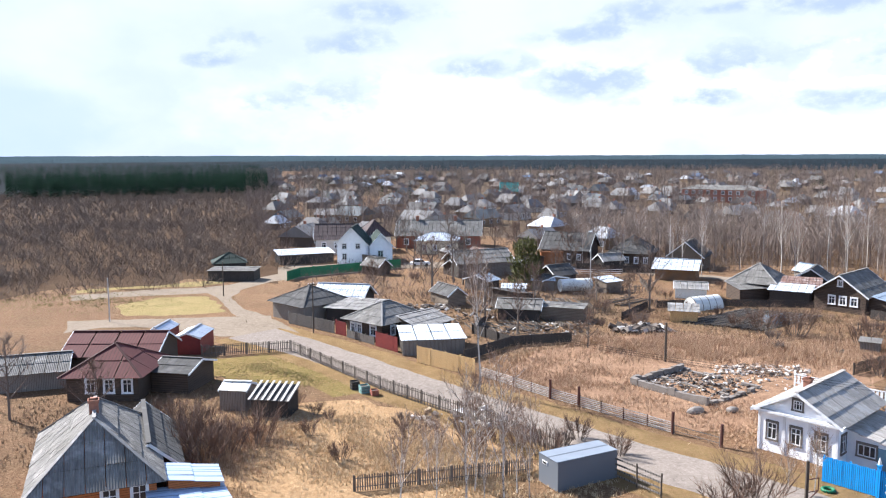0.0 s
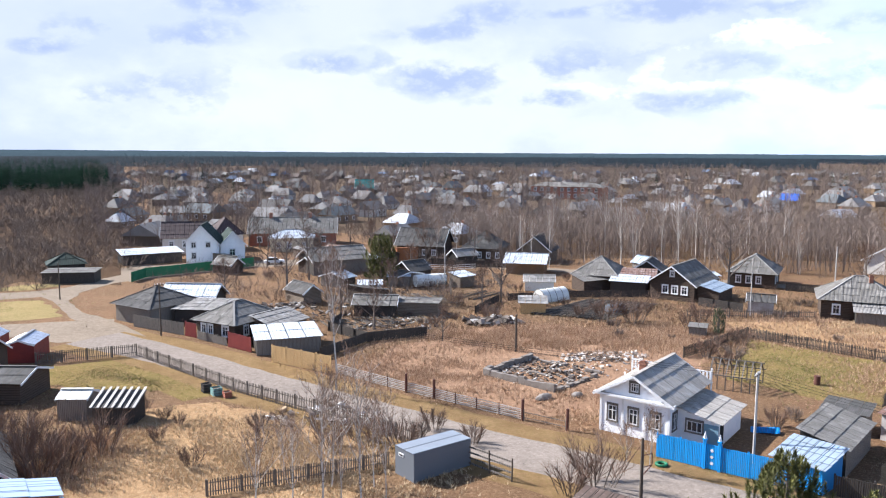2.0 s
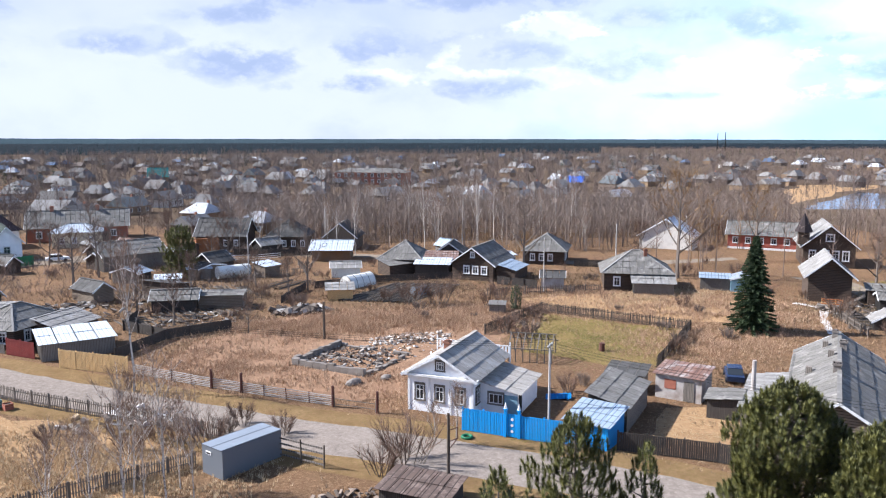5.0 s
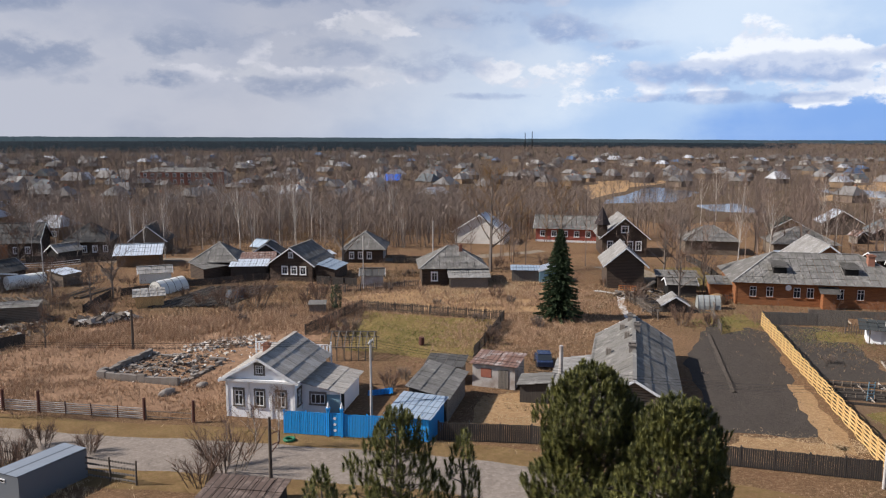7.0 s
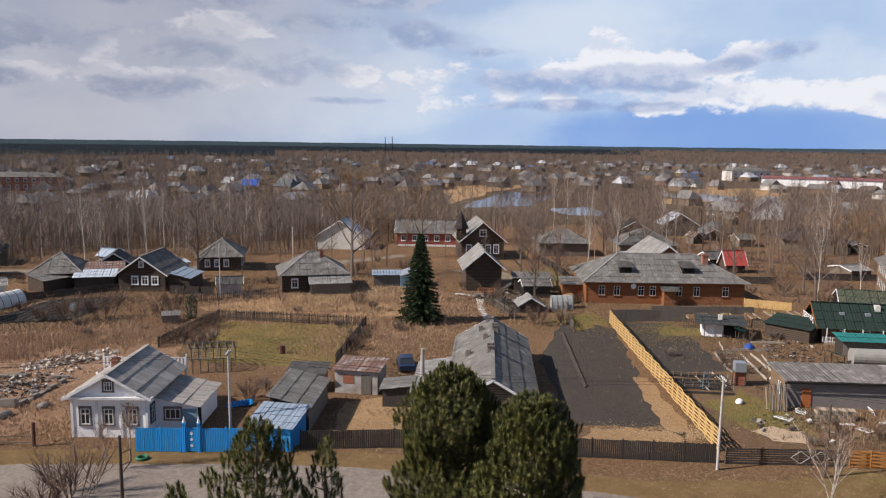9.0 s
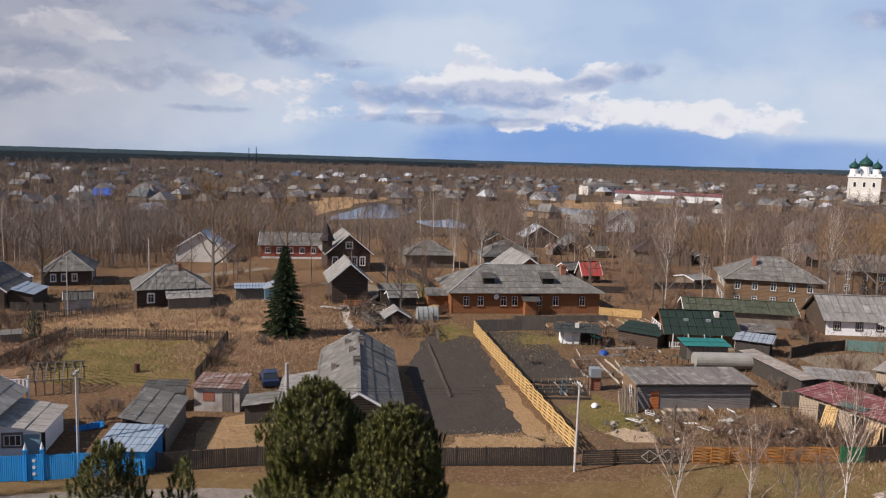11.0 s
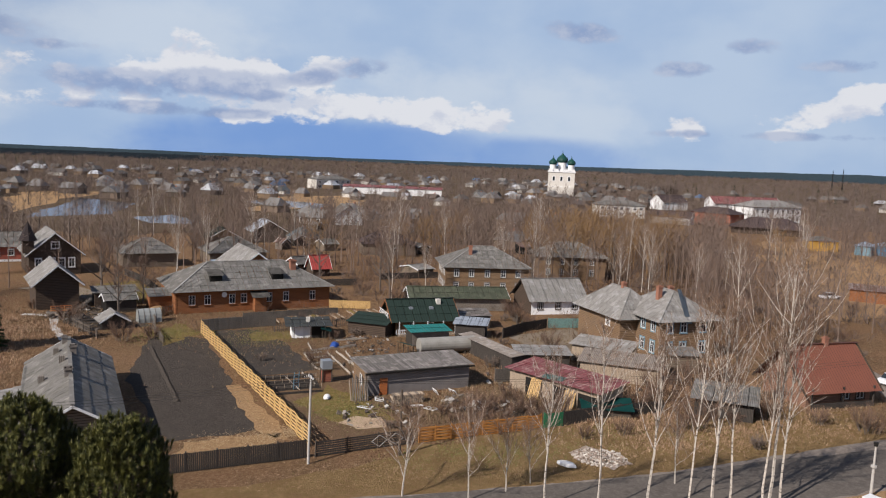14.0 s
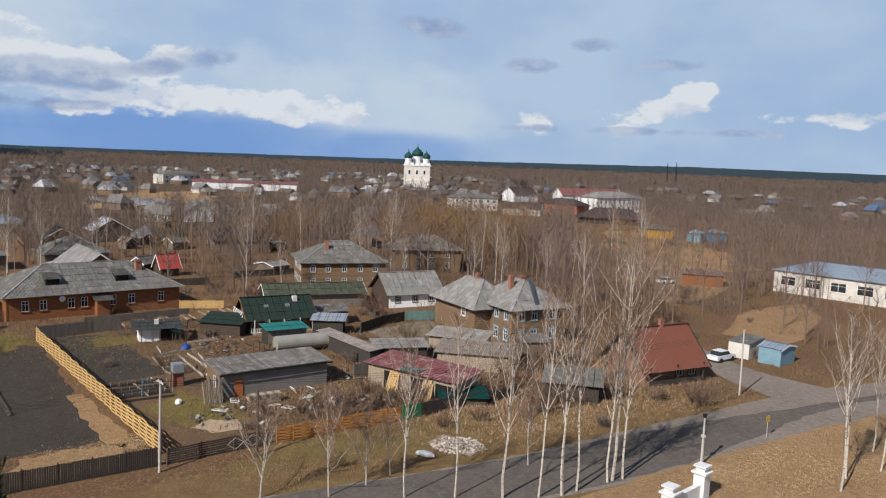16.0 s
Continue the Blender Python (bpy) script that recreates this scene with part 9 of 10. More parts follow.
def lump(name, x, y, z, sx, sy, sz, mat, label, category, turn=0):
    bm = bmesh.new()
    bmesh.ops.create_icosphere(bm, subdivisions=2, radius=1.0)
    for v in bm.verts:
        k = 1 + 0.18 * noise.noise(v.co * 1.7 + Vector((x, y, 0)))
        v.co = Vector((v.co.x * sx * k, v.co.y * sy * k, max(-0.25, v.co.z) * sz * k))
    return solo(name, bm, mat, pose(x, y, z, 0, 0, turn), label, category)


lump("bag", 72.5, 25.4, 0.15, 0.6, 0.35, 0.35, M_WHITE_TRIM, "white sack lying on the grass", "sack", 20)
lump("tarpaulin", 93.2, 32.4, 0.2, 0.8, 0.6, 0.55, M_BLUEROOF, "crumpled blue tarpaulin in the garden", "tarpaulin")
bsh = thing("roofing_sheet", "bright blue ribbed roofing sheet lying in the yard", "sheet", pose(39.6, 58.9, 0.05, 8, -6, -35))
bm = bmesh.new()
prev = None
for i in range(17):
    cur = [bm.verts.new((-1.2 + 0.15 * i, y, 0.12 + (0.05 if i % 2 else 0.0))) for y in (-0.6, 0.6)]
    if prev:
        bm.faces.new((prev[0], cur[0], cur[1], prev[1]))
    prev = cur
bmesh.ops.solidify(bm, geom=bm.faces[:], thickness=0.02)
part("sheet", bm, M_BLUE, bsh)
for x in (-0.8, 0.8):
    part("batten", boxed(x - 0.06, x + 0.06, -0.7, 0.7, -0.05, 0.09), M_FENCE, bsh)
lump("bag", 62.2, 0.5, 0.2, 0.9, 0.35, 0.35, M_WHITE_TRIM, "white wrapped bundle on the roadside", "bundle", 70)
lump("rock", 23.5, 71.0, 0.1, 1.0, 0.6, 0.5, M_FOUND, "pale boulder by the lath fence", "rock", 30)
lump("rock", 27.0, 71.2, 0.1, 0.7, 0.5, 0.4, M_FOUND, "pale boulder among rubble", "rock", 30)
lump("plastic_cover", 74.5, 10.2, 0.3, 1.2, 0.8, 0.6, M_PLASTIC, "white plastic sheeting over junk", "plastic sheet", 40)
lump("straw_heap", 101.5, 63.5, 0.2, 1.8, 1.4, 1.2, M_STRAW, "straw heap in front of the orange house", "straw heap", 0)
for x, y, w, h, mat, lab in ((-8.1, 77.8, 0.9, 0.8, M_TEALWOOD, "faded blue-green crate by the picket fence"), (-7.0, 76.9, 0.7, 0.6, M_BRICK, "rusty red crate by the picket fence"), (-9.2, 79.0, 0.8, 0.9, M_DARKFENCE, "dark wooden crate by the picket fence")):
    cr = thing("crate", lab, "crate", pose(x, y, 0, 0, 0, 25))
    for z in (0.02, h * 0.36, h * 0.70):
        for p, q in (((-w, -w), (w, -w)), ((w, -w), (w, w)), ((w, w), (-w, w)), ((-w, w), (-w, -w))):
            bm = bmesh.new()
            beam(bm, (p[0] / 2, p[1] / 2, z + h * 0.14), (q[0] / 2, q[1] / 2, z + h * 0.14), 0.03, h * 0.27)
            part("slat", bm, mat, cr)
    part("content", boxed(-w / 2 + 0.03, w / 2 - 0.03, -w / 2 + 0.03, w / 2 - 0.03, 0.01, h * 0.8), M_POLEWOOD, cr)
teal = thing("covered_pile", "timber pile under a teal sheet", "pile", at((75.9, -0.2), (76.7, -5.0))[0])
part("pile_body", boxed(0, 4.6, 0, 2.0, 0, 0.9), M_POLEWOOD, teal)
bm = bmesh.new()
v = [bm.verts.new(p) for p in ((-0.3, -0.4, 0.95), (4.9, -0.4, 0.9), (4.9, 2.3, 1.5), (-0.3, 2.3, 1.45))]
bm.faces.new(v)
bmesh.ops.solidify(bm, geom=bm.faces[:], thickness=0.04)
part("sheet", bm, M_TEAL, teal)
bm = bmesh.new()
tube(bm, (0, 0, 0), (0, 0, 0.95), 0.32, 0.32, 14)
solo("barrel", bm, M_POSTRED, pose(53.1, 70.7, 0), "rusty steel barrel on the lawn", "barrel")
bm = bmesh.new()
for i in range(14):
    a, b = i * math.tau / 14, (i + 1) * math.tau / 14
    tube(bm, (0.4 * math.cos(a), 0.4 * math.sin(a), 0.12), (0.4 * math.cos(b), 0.4 * math.sin(b), 0.12), 0.12, 0.12, 7, False)
solo("tyre", bm, M_GREENFENCE, pose(27.4, 53.6, 0), "green-painted tyre lying by the fence", "tyre")
wf = thing("timber_frame", "weathered skeleton of a small gabled greenhouse", "frame", at((41.3, 71.5), (45.0, 68.6))[0])
for x in np.linspace(0, 4.7, 7):
    for y in (0.0, 4.6):
        part("stud", boxed(x - 0.05, x + 0.05, y - 0.05, y + 0.05, 0, 1.5), M_FENCE, wf)
    for s in (0, 1):
        bm = bmesh.new()
        beam(bm, (x, 4.6 * s, 1.5), (x, 2.3, 2.7), 0.1, 0.1)
        part("rafter", bm, M_FENCE, wf)
for y, z in ((0, 1.5), (4.6, 1.5), (2.3, 2.7)):
    bm = bmesh.new()
    beam(bm, (-0.3, y, z), (5.0, y, z), 0.1, 0.1)
    part("plate", bm, M_FENCE, wf)
wr_ = thing("white_trellis", "white slatted trellis behind the cottage roof", "trellis", at(loc(WL, WR, -1.4, 9.6), loc(WL, WR, 6.4, 9.6))[0])
for i in range(24):
    part("slat", boxed(i * 0.33, i * 0.33 + 0.18, 0, 0.04, 3.2, 4.1), M_WHITE_TRIM, wr_)
for x in (0.0, 7.7):
    part("post", boxed(x, x + 0.12, 0.041, 0.16, 0, 4.4), M_WHITE_TRIM, wr_)
for z in (3.25, 4.0):
    part("rail", boxed(0, 7.8, 0.041, 0.08, z, z + 0.1), M_WHITE_TRIM, wr_)


# ---- yards: more sheds, fences, shrubs and litter ----
building("plank_shed", "long crooked shed with a bleached plank roof", "shed", (98.8, 17.0), (89.2, 8.9), 1.5, 1.9, 2.15, "lean", M_DARKFENCE, M_BLEACHROOF, 0.25, seed=120, sheet=(0.35, 3.0))
building("plank_shed", "open shed of pale boards with patched tin roof", "shed", (98.5, 2.5), (96.5, -4.5), 4.0, 2.1, 2.6, "lean", M_PALEBOARD, M_SLATE_BRIGHT, 0.4, seed=121)
building("dark_shed", "small dark shed below the log apartment house", "shed", (96.5, -9.5), (97.5, -13.0), 3.0, 2.2, 2.6, "lean", M_GREYWOOD_H, M_SLATE, 0.3, seed=123)
building("tin_shed", "low dark shed with weathered board roof", "shed", (110.8, 19.8), (112.8, 15.4), 3.4, 1.9, 2.4, "lean", M_DARKFENCE, M_STREAKROOF, 0.3, seed=124)
board_fence("teal_fence", "faded blue-green board fence before the whitewashed cottage", [(116.9, 7.1), (119.1, 1.7), (120.0, -1.5)], 1.5, M_TEALWOOD)
board_fence("dark_fence", "dark yard fence along the dirt yard", [(107.0, 12.5), (112.0, 10.5), (116.5, 7.3)], 1.5, M_DARKFENCE)
board_fence("grey_fence", "leaning grey board fence beside the workshop", [(84.5, 10.0), (88.5, 4.8)], 1.6, M_FENCE)
board_fence("dark_fence", "dark board fence between sheds and street", [(75.5, -1.6), (80.2, -8.0)], 1.3, M_DARKFENCE)
for pts in ([(98, 43), (103, 38), (108, 33.5)], [(86, 52.5), (93.5, 59)], [(118, 12), (124.5, 14)], [(90, -22), (86, -16)]):
    picket_fence("garden_fence", "thin grey picket fence between gardens", pts, 1.2, M_PICKET, 0.3)
lat = thing("lattice_panel", "white diamond lattice fixed to the slat fence", "lattice", at((60.6, 16.9), (62.6, 14.5))[0])
for x0 in (0.1, 1.6):
    for (ax, az_), (bx, bz) in (((0, 0.75), (0.7, 1.25)), ((0.7, 1.25), (1.4, 0.75)), ((1.4, 0.75), (0.7, 0.25)), ((0.7, 0.25), (0, 0.75))):
        bm = bmesh.new()
        beam(bm, (x0 + ax, -0.14, az_), (x0 + bx, -0.14, bz), 0.03, 0.045)
        part("slat", bm, M_CONCRETE, lat)
bench = thing("hand_cart", "orange timber trestle by the dark porch", "trestle", at((96.5, 77.5), (98.5, 75.2))[0])
for x in (0.0, 0.9, 1.8, 2.7):
    part("post", boxed(x, x + 0.12, 0, 0.12, 0, 1.1), M_NEWBOARD, bench)
for z in (0.35, 0.7, 1.0):
    part("rail", boxed(0, 2.82, -0.05, -0.002, z, z + 0.12), M_ORANGEPAINT, bench)
st_ = thing("outside_stair", "grey timber stair rising to the porch", "stair", at((99.0, 75.5), (101.2, 73.2))[0])
for i in range(8):
    part("tread", boxed(i * 0.3, i * 0.3 + 0.32, 0, 1.1, i * 0.22, i * 0.22 + 0.06), M_FENCE, st_)
for y in (-0.06, 1.1):
    bm = bmesh.new()
    beam(bm, (0, y + 0.03, 0.02), (2.5, y + 0.03, 1.8), 0.06, 0.2)
    part("stringer", bm, M_FENCE, st_)
car(168.6, -44.5, -60, M_CARWHITE, "white parked van by the board sheds")
pt = thing("roof_strip", "strip of bluish sheet patched on the hipped roof", "sheet", at(bL, bR)[0])
bm = bmesh.new()
v = [bm.verts.new(p) for p in ((3.5, -0.75, 5.0), (4.3, -0.75, 5.0), (4.6, 2.5, 8.95), (4.0, 2.5, 8.95))]
bm.faces.new(v)
bmesh.ops.solidify(bm, geom=bm.faces[:], thickness=0.05)
part("sheet", bm, M_TIN_BLUE, pt)

KEEP_OUT = [(116, 55, 16), (108, 25, 9), (128, 6, 9), (106, -8, 13), (146, 22, 12), (121, 25, 8), (80, 17, 8), (78, 4, 7), (90, -25, 7), (30, 60, 9), (48, 52, 9), (60, 47, 10), (55, 40, 9), (73, 42, 13), (88, 43, 10), (60, 118, 11), (83, 98, 10), (83, 130, 9), (-10, 102, 11), (-20, 114, 12), (0, 96, 6), (-34, 80, 14), (-24, 55, 9), (42, 151, 8), (97, 18, 5), (24, 80, 8)]


def clear(x, y, m=0.0):
    return all(math.hypot(x - a, y - b) > r + m for a, b, r in KEEP_OUT)


def off_road(x, y, m=5.0):
    for (ax, ay), (bx, by) in zip(ROAD_LINE, ROAD_LINE[1:]):
        dx, dy = bx - ax, by - ay
        t = max(0.0, min(1.0, ((x - ax) * dx + (y - ay) * dy) / (dx * dx + dy * dy)))
        if math.hypot(x - ax - dx * t, y - ay - dy * t) < m:
            return False
    return True


rng = random.Random(404)
n_sheds = 0
while n_sheds < 34:
    az, d = rng.choice(((rng.uniform(-6, 14), rng.uniform(118, 205)), (rng.uniform(62, 98), rng.uniform(150, 260)), (rng.uniform(12, 30), rng.uniform(135, 165))))
    x, y = d * math.sin(radians(az)), d * math.cos(radians(az))
    if not clear(x, y, 3) or not off_road(x, y, 7):
        continue
    KEEP_OUT.append((x, y, 4))
    a = math.radians(rng.choice((40, 130)) + rng.uniform(-12, 12) - az)
    w = rng.uniform(3.0, 6.5)
    building("garden_hut", "small weathered garden shed among bare shrubs", "shed", (x, y), (x + w * math.cos(a), y + w * math.sin(a)), rng.uniform(2.6, 4.2), 1.9, rng.uniform(2.3, 3.2), rng.choice(("lean", "side", "gable")),
             rng.choice((M_GREYWOOD, M_DARKFENCE, M_LOG, M_GREYWOOD_H)), rng.choice((M_SLATE, M_SLATE, M_SLATE_DARK, M_SLATE_LIGHT, M_TIN_WHITE, M_TIN_BLUE, M_RUST)), 0.3, seed=500 + n_sheds, group="garden huts", sheet=(1.6, 2.0))
    n_sheds += 1
n_bush = 0
while n_bush < 205:
    az, d = rng.choice(((rng.uniform(-8, 16), rng.uniform(100, 200)), (rng.uniform(60, 100), rng.uniform(66, 190)), (rng.uniform(76, 104), rng.uniform(72, 130)), (rng.uniform(14, 52), rng.uniform(92, 165)), (rng.uniform(84, 112), rng.uniform(80, 180))))
    x, y = d * math.sin(radians(az)), d * math.cos(radians(az))
    if not clear(x, y) or not off_road(x, y, 6):
        continue
    plant(BUSHES[rng.choice((0, 1, 1, 2))], x, y, rng.uniform(0.5, 1.15))
    n_bush += 1
for x, y, k in ((70.5, 8.5, 0.8), (71.5, 10, 0.7), (72.2, 7.2, 0.8), (73.5, 9.4, 0.9), (74.2, 6.2, 0.8), (72.8, 11.8, 0.7), (75.2, 3.8, 0.9), (70.0, 11.6, 0.6), (73.0, 4.4, 0.9), (71.5, 13.0, 0.7), (76.0, 8.2, 0.7), (69.0, 10.2, 0.8), (-19.5, 60.5, 1.3), (-20.5, 62.5, 1.2), (-18.5, 58.5, 1.2), (-21.5, 64.5, 1.0), (-17.5, 61.0, 1.1), (-19.0, 65.5, 0.8), (-12, 71, 0.7), (-10.5, 69.5, 0.6), (6, 62, 0.9), (4.5, 63.5, 1.0), (8.2, 60.5, 1.1), (1.5, 66, 0.7), (21, 51, 1.4), (14, 60.5, 1.0)):
    plant(BUSHES[2 if k > 1 else 0], x, y, k)
rubble("gravel_heap", "low heap of grey gravel and broken stone by the road", 65.2, -2.1, 2.0, 2.3, 900, 0.08, 0.3, M_PALERUB2, 33)
rubble("yard_litter", "planks, bricks and odd junk in the kitchen gardens", 89, 26, 5, 4, 24, 0.12, 0.7, M_MIXRUB, 21)
rubble("yard_litter", "pale boards and junk round the red-roofed shed", 88, 3, 8, 9, 90, 0.12, 0.8, M_MIXRUB, 22)
rubble("yard_litter", "firewood and boards below the orange fence line", 75.5, 8.0, 2.6, 2.6, 60, 0.15, 0.8, M_MIXRUB, 23)
rubble("yard_litter", "scattered junk round the porch house", 99, 73, 6, 5, 130, 0.15, 1.0, M_MIXRUB, 24)
rubble("yard_litter", "boards strewn behind the street houses", 6, 114, 11, 13, 160, 0.15, 0.8, M_MIXRUB, 25)
rubble("yard_litter", "splintered boards beside the long house", 52, 47.5, 2, 2, 30, 0.15, 0.6, M_MIXRUB, 27)
rubble("yard_litter", "broken boards along the picket fence", 2, 69.5, 5, 3, 60, 0.15, 1.0, M_PALERUB, 28)
rubble("yard_litter", "pale plaster and slate shards on the burnt lot", 29, 81, 8, 5, 160, 0.08, 0.4, M_PALERUB, 29)
for i in range(11):
    p = (5.5 + i * 1.7, 104.5 + i * 0.5)
    garden_bed(p, (p[0] - 1.6, p[1] + 6.0), 0.9, M_SOIL if i % 2 else M_MUD, M_FENCE)
for i in range(9):
    p = (8.0 + i * 1.8, 121.5 + i * 0.2)
    garden_bed(p, (p[0] - 0.8, p[1] + 6.5), 1.0, M_SOIL if i % 2 else M_MUD, M_FENCE)
for i in range(5):
    p = (71.2 + i * 1.2, 31.6 + i * 0.75)
    garden_bed(p, (p[0] + 3.4, p[1] - 4.9), 0.7, M_SOIL if i % 3 else M_MUD, M_DARKFENCE)
for i in range(3):
    m, L = at((72.4 + i * 1.7, 32.6 + i * 1.0), (76.0 + i * 1.7, 27.4 + i * 1.0))
    rw0 = thing("stake_row", "row of short pale stakes along the beds", "stakes", m, "stake rows")
    for k in range(9):
        part("stake", boxed(L * k / 8, L * k / 8 + 0.06, 0, 0.06, 0, 0.5 + 0.1 * (k % 2)), M_PALEBOARD, rw0)
    part("rail", boxed(0, L + 0.06, 0.062, 0.09, 0.38, 0.43), M_FENCE, rw0)
tufts("pale_straw", "flattened pale straw of last year", [(-8, 63, 12, 7, -20, 16000, 0.3), (47, 46, 5, 4, 0, 3000, 0.12), (60, 27, 6, 2, -45, 3000, 0.09), (64, -28, 6, 8, 0, 4000, 0.15), (2, 58, 8, 4, -30, 6000, 0.4), (80, 92, 8, 6, 0, 5000, 0.5)], 12, M_STRAWTUFT)
tufts("weed_stalks", "brown dead weed stalks across yards and verges", [(76, 8, 5, 8, 35, 5000, 0.6), (90, 12, 18, 18, 0, 6000, 0.4), (98, 40, 12, 12, 0, 4000, 0.35), (100, 70, 14, 12, 0, 6000, 0.5), (108, -2, 16, 16, 0, 6000, 0.5), (95, -30, 14, 12, 0, 6000, 0.5), (14, 120, 18, 22, 0, 9000, 0.6), (45, 112, 16, 10, 0, 5000, 0.4), (70, 112, 20, 10, -20, 6000, 0.6), (-30, 70, 10, 10, 0, 4000, 0.5), (56, 55, 9, 8, 0, 3000, 0.35), (36, 45, 4, 8, 45, 1500, 0.2)], 9, M_STALK)
tufts("green_tufts", "short fresh grass among old straw", [(55, 76, 7, 9, 0, 7000, 0.14), (-16, 86, 7, 5, 0, 6000, 0.14), (70, 22, 4, 5, 0, 3000, 0.14), (95, 43, 4, 4, 0, 2500, 0.14), (92, 55, 5, 4, 0, 2500, 0.16), (64, 6, 3, 9, 35, 4000, 0.14), (-60, 130, 16, 8, 0, 3000, 0.25), (30, 51, 2.5, 6, 45, 2500, 0.14), (115, 78, 7, 7, 0, 3000, 0.2), (75, -8, 5, 10, 30, 3000, 0.15)], 10, M_GREENTUFT)

rt = thing("red_shed_patch", "faded teal sheet laid across the red shed roof", "sheet", at((80.4, 10.8), (77.6, -2.2))[0])
bm = bmesh.new()
v = [bm.verts.new(p) for p in ((6.2, 0.6, 2.52), (8.6, 0.4, 2.49), (8.8, 1.5, 2.65), (6.4, 1.8, 2.70))]
bm.faces.new(v)
bmesh.ops.solidify(bm, geom=bm.faces[:], thickness=0.04)
part("sheet", bm, M_TEALWOOD, rt)
# dark panels on the wall paint the shade inside open bays
part("doorway", boxed(6.0, 7.6, -0.05, 0.0, 0.0, 1.9), M_DARK, rs, "dark panel for the shade in an open bay")
part("doorway", boxed(9.2, 12.4, -0.05, 0.0, 0.2, 1.8), M_DARK, rs, "dark panel for the shade in an open bay")
for i in range(9):
    bm = bmesh.new()
    beam(bm, (7.8 + i * 0.17, -0.8 - 0.05 * (i % 3), 0.02), (7.7 + i * 0.15, -0.07, 1.7 + 0.12 * (i % 4)), 0.13, 0.04)
    part("leaning_board", bm, M_PALEBOARD if i % 2 else M_NEWBOARD, rs)
for i in range(8):
    bm = bmesh.new()
    z = 0.05 + 0.05 * i
    beam(bm, (2.0 + 0.3 * i, -2.4 - 0.22 * i, 0.04), (5.6 + 0.35 * i, -2.0 - 0.35 * i, 0.06), 0.2, 0.05)
    part("fallen_board", bm, M_PALEBOARD, rs)
for i in range(6):
    p = (103.5 + i * 2.3, 44.8 - i * 2.5)
    garden_bed(p, (p[0] + 4.2, p[1] + 3.4), 1.1, M_MUD if i % 2 else M_LAWN, M_PALEBOARD)
for i in range(5):
    p = (88.5 + i * 1.3, 66.0 + i * 1.5)
    garden_bed(p, (p[0] + 4.0, p[1] - 3.2), 0.9, M_SOIL, M_FENCE)
board_fence("grey_fence", "low grey garden fence before the long boarded house", [(103.5, 50.5), (108, 45.4), (113.5, 39.5)], 1.1, M_FENCE)
for pts in ([(118, 74), (126, 82), (132, 90)], [(99, 92), (106, 100), (114, 108)], [(128, 62), (136, 54), (141, 46)], [(132, 34), (136, 30)], [(150, 44), (158, 34)]):
    board_fence("garden_fence", "old dark board fence between garden plots", pts, 1.3, M_DARKFENCE)
for az, d, h in ((43.8, 1500, 32), (44.3, 1500, 34), (103.5, 1500, 34), (104.1, 1500, 37)):
    ms = thing("radio_mast", "thin dark lattice mast on the horizon", "mast", pose(d * math.sin(radians(az)), d * math.cos(radians(az)), 0))
    for x, y in ((-0.9, -0.9), (0.9, -0.9), (0, 0.9)):
        bm = bmesh.new()
        tube(bm, (x, y, 0), (x * 0.25, y * 0.25, h), 0.35, 0.25, 5)
        part("leg", bm, M_DARK, ms)
    bm = bmesh.new()
    for k in range(int(h / 4)):
        s = 1 - 0.75 * k * 4 / h
        for (ax, ay), (bx, by) in (((-0.9, -0.9), (0.9, -0.9)), ((0.9, -0.9), (0, 0.9)), ((0, 0.9), (-0.9, -0.9))):
            tube(bm, (ax * s, ay * s, k * 4), (bx * s, by * s, k * 4 + 3), 0.12, 0.12, 4)
    part("bracing", bm, M_DARK, ms)
for x, y, t in ((83.6, 24.6, 20), (85.4, 23.4, 24)):
    bo = thing("upturned_boat", "upturned pale wooden boat lying by the workshop", "boat", pose(x, y, 0.0, 0, 0, t - 75))
    bm = bmesh.new()
    secs = []
    for i in range(9):
        f = i / 8 * 2 - 1
        w, h = 0.55 * (1 - abs(f) ** 2.4) + 0.03, 0.42 * (1 - 0.35 * abs(f) ** 2)
        secs.append([bm.verts.new((f * 1.9, w * math.cos(a), h * math.sin(a))) for a in np.linspace(0, math.pi, 7)])
    for a, b in zip(secs, secs[1:]):
        for k in range(6):
            bm.faces.new((a[k], a[k + 1], b[k + 1], b[k]))
    bm.faces.new(secs[0]), bm.faces.new(secs[-1][::-1])
    bmesh.ops.recalc_face_normals(bm, faces=bm.faces)
    part("hull", bm, M_WHITE_TRIM, bo)
    part("keel", boxed(-1.7, 1.7, -0.03, 0.03, 0.40, 0.47), M_FENCE, bo)
for x0, y0, x1, y1 in ((90.0, 20.5, 92.0, 17.8), (73.0, 18.5, 75.0, 15.6)):
    wp = thing("log_stack", "stack of split firewood under the open sky", "firewood", at((x0, y0), (x1, y1))[0])
    L = math.hypot(x1 - x0, y1 - y0)
    for j in range(4):
        for i in range(int(L / 0.28)):
            bm = bmesh.new()
            tube(bm, (i * 0.28 + 0.14 * (j % 2), 0, 0.13 + j * 0.24), (i * 0.28 + 0.14 * (j % 2), 0.9, 0.13 + j * 0.24), 0.13, 0.12, 7)
            part("log", bm, M_PALEBOARD if (i + j) % 3 else M_BARK, wp)
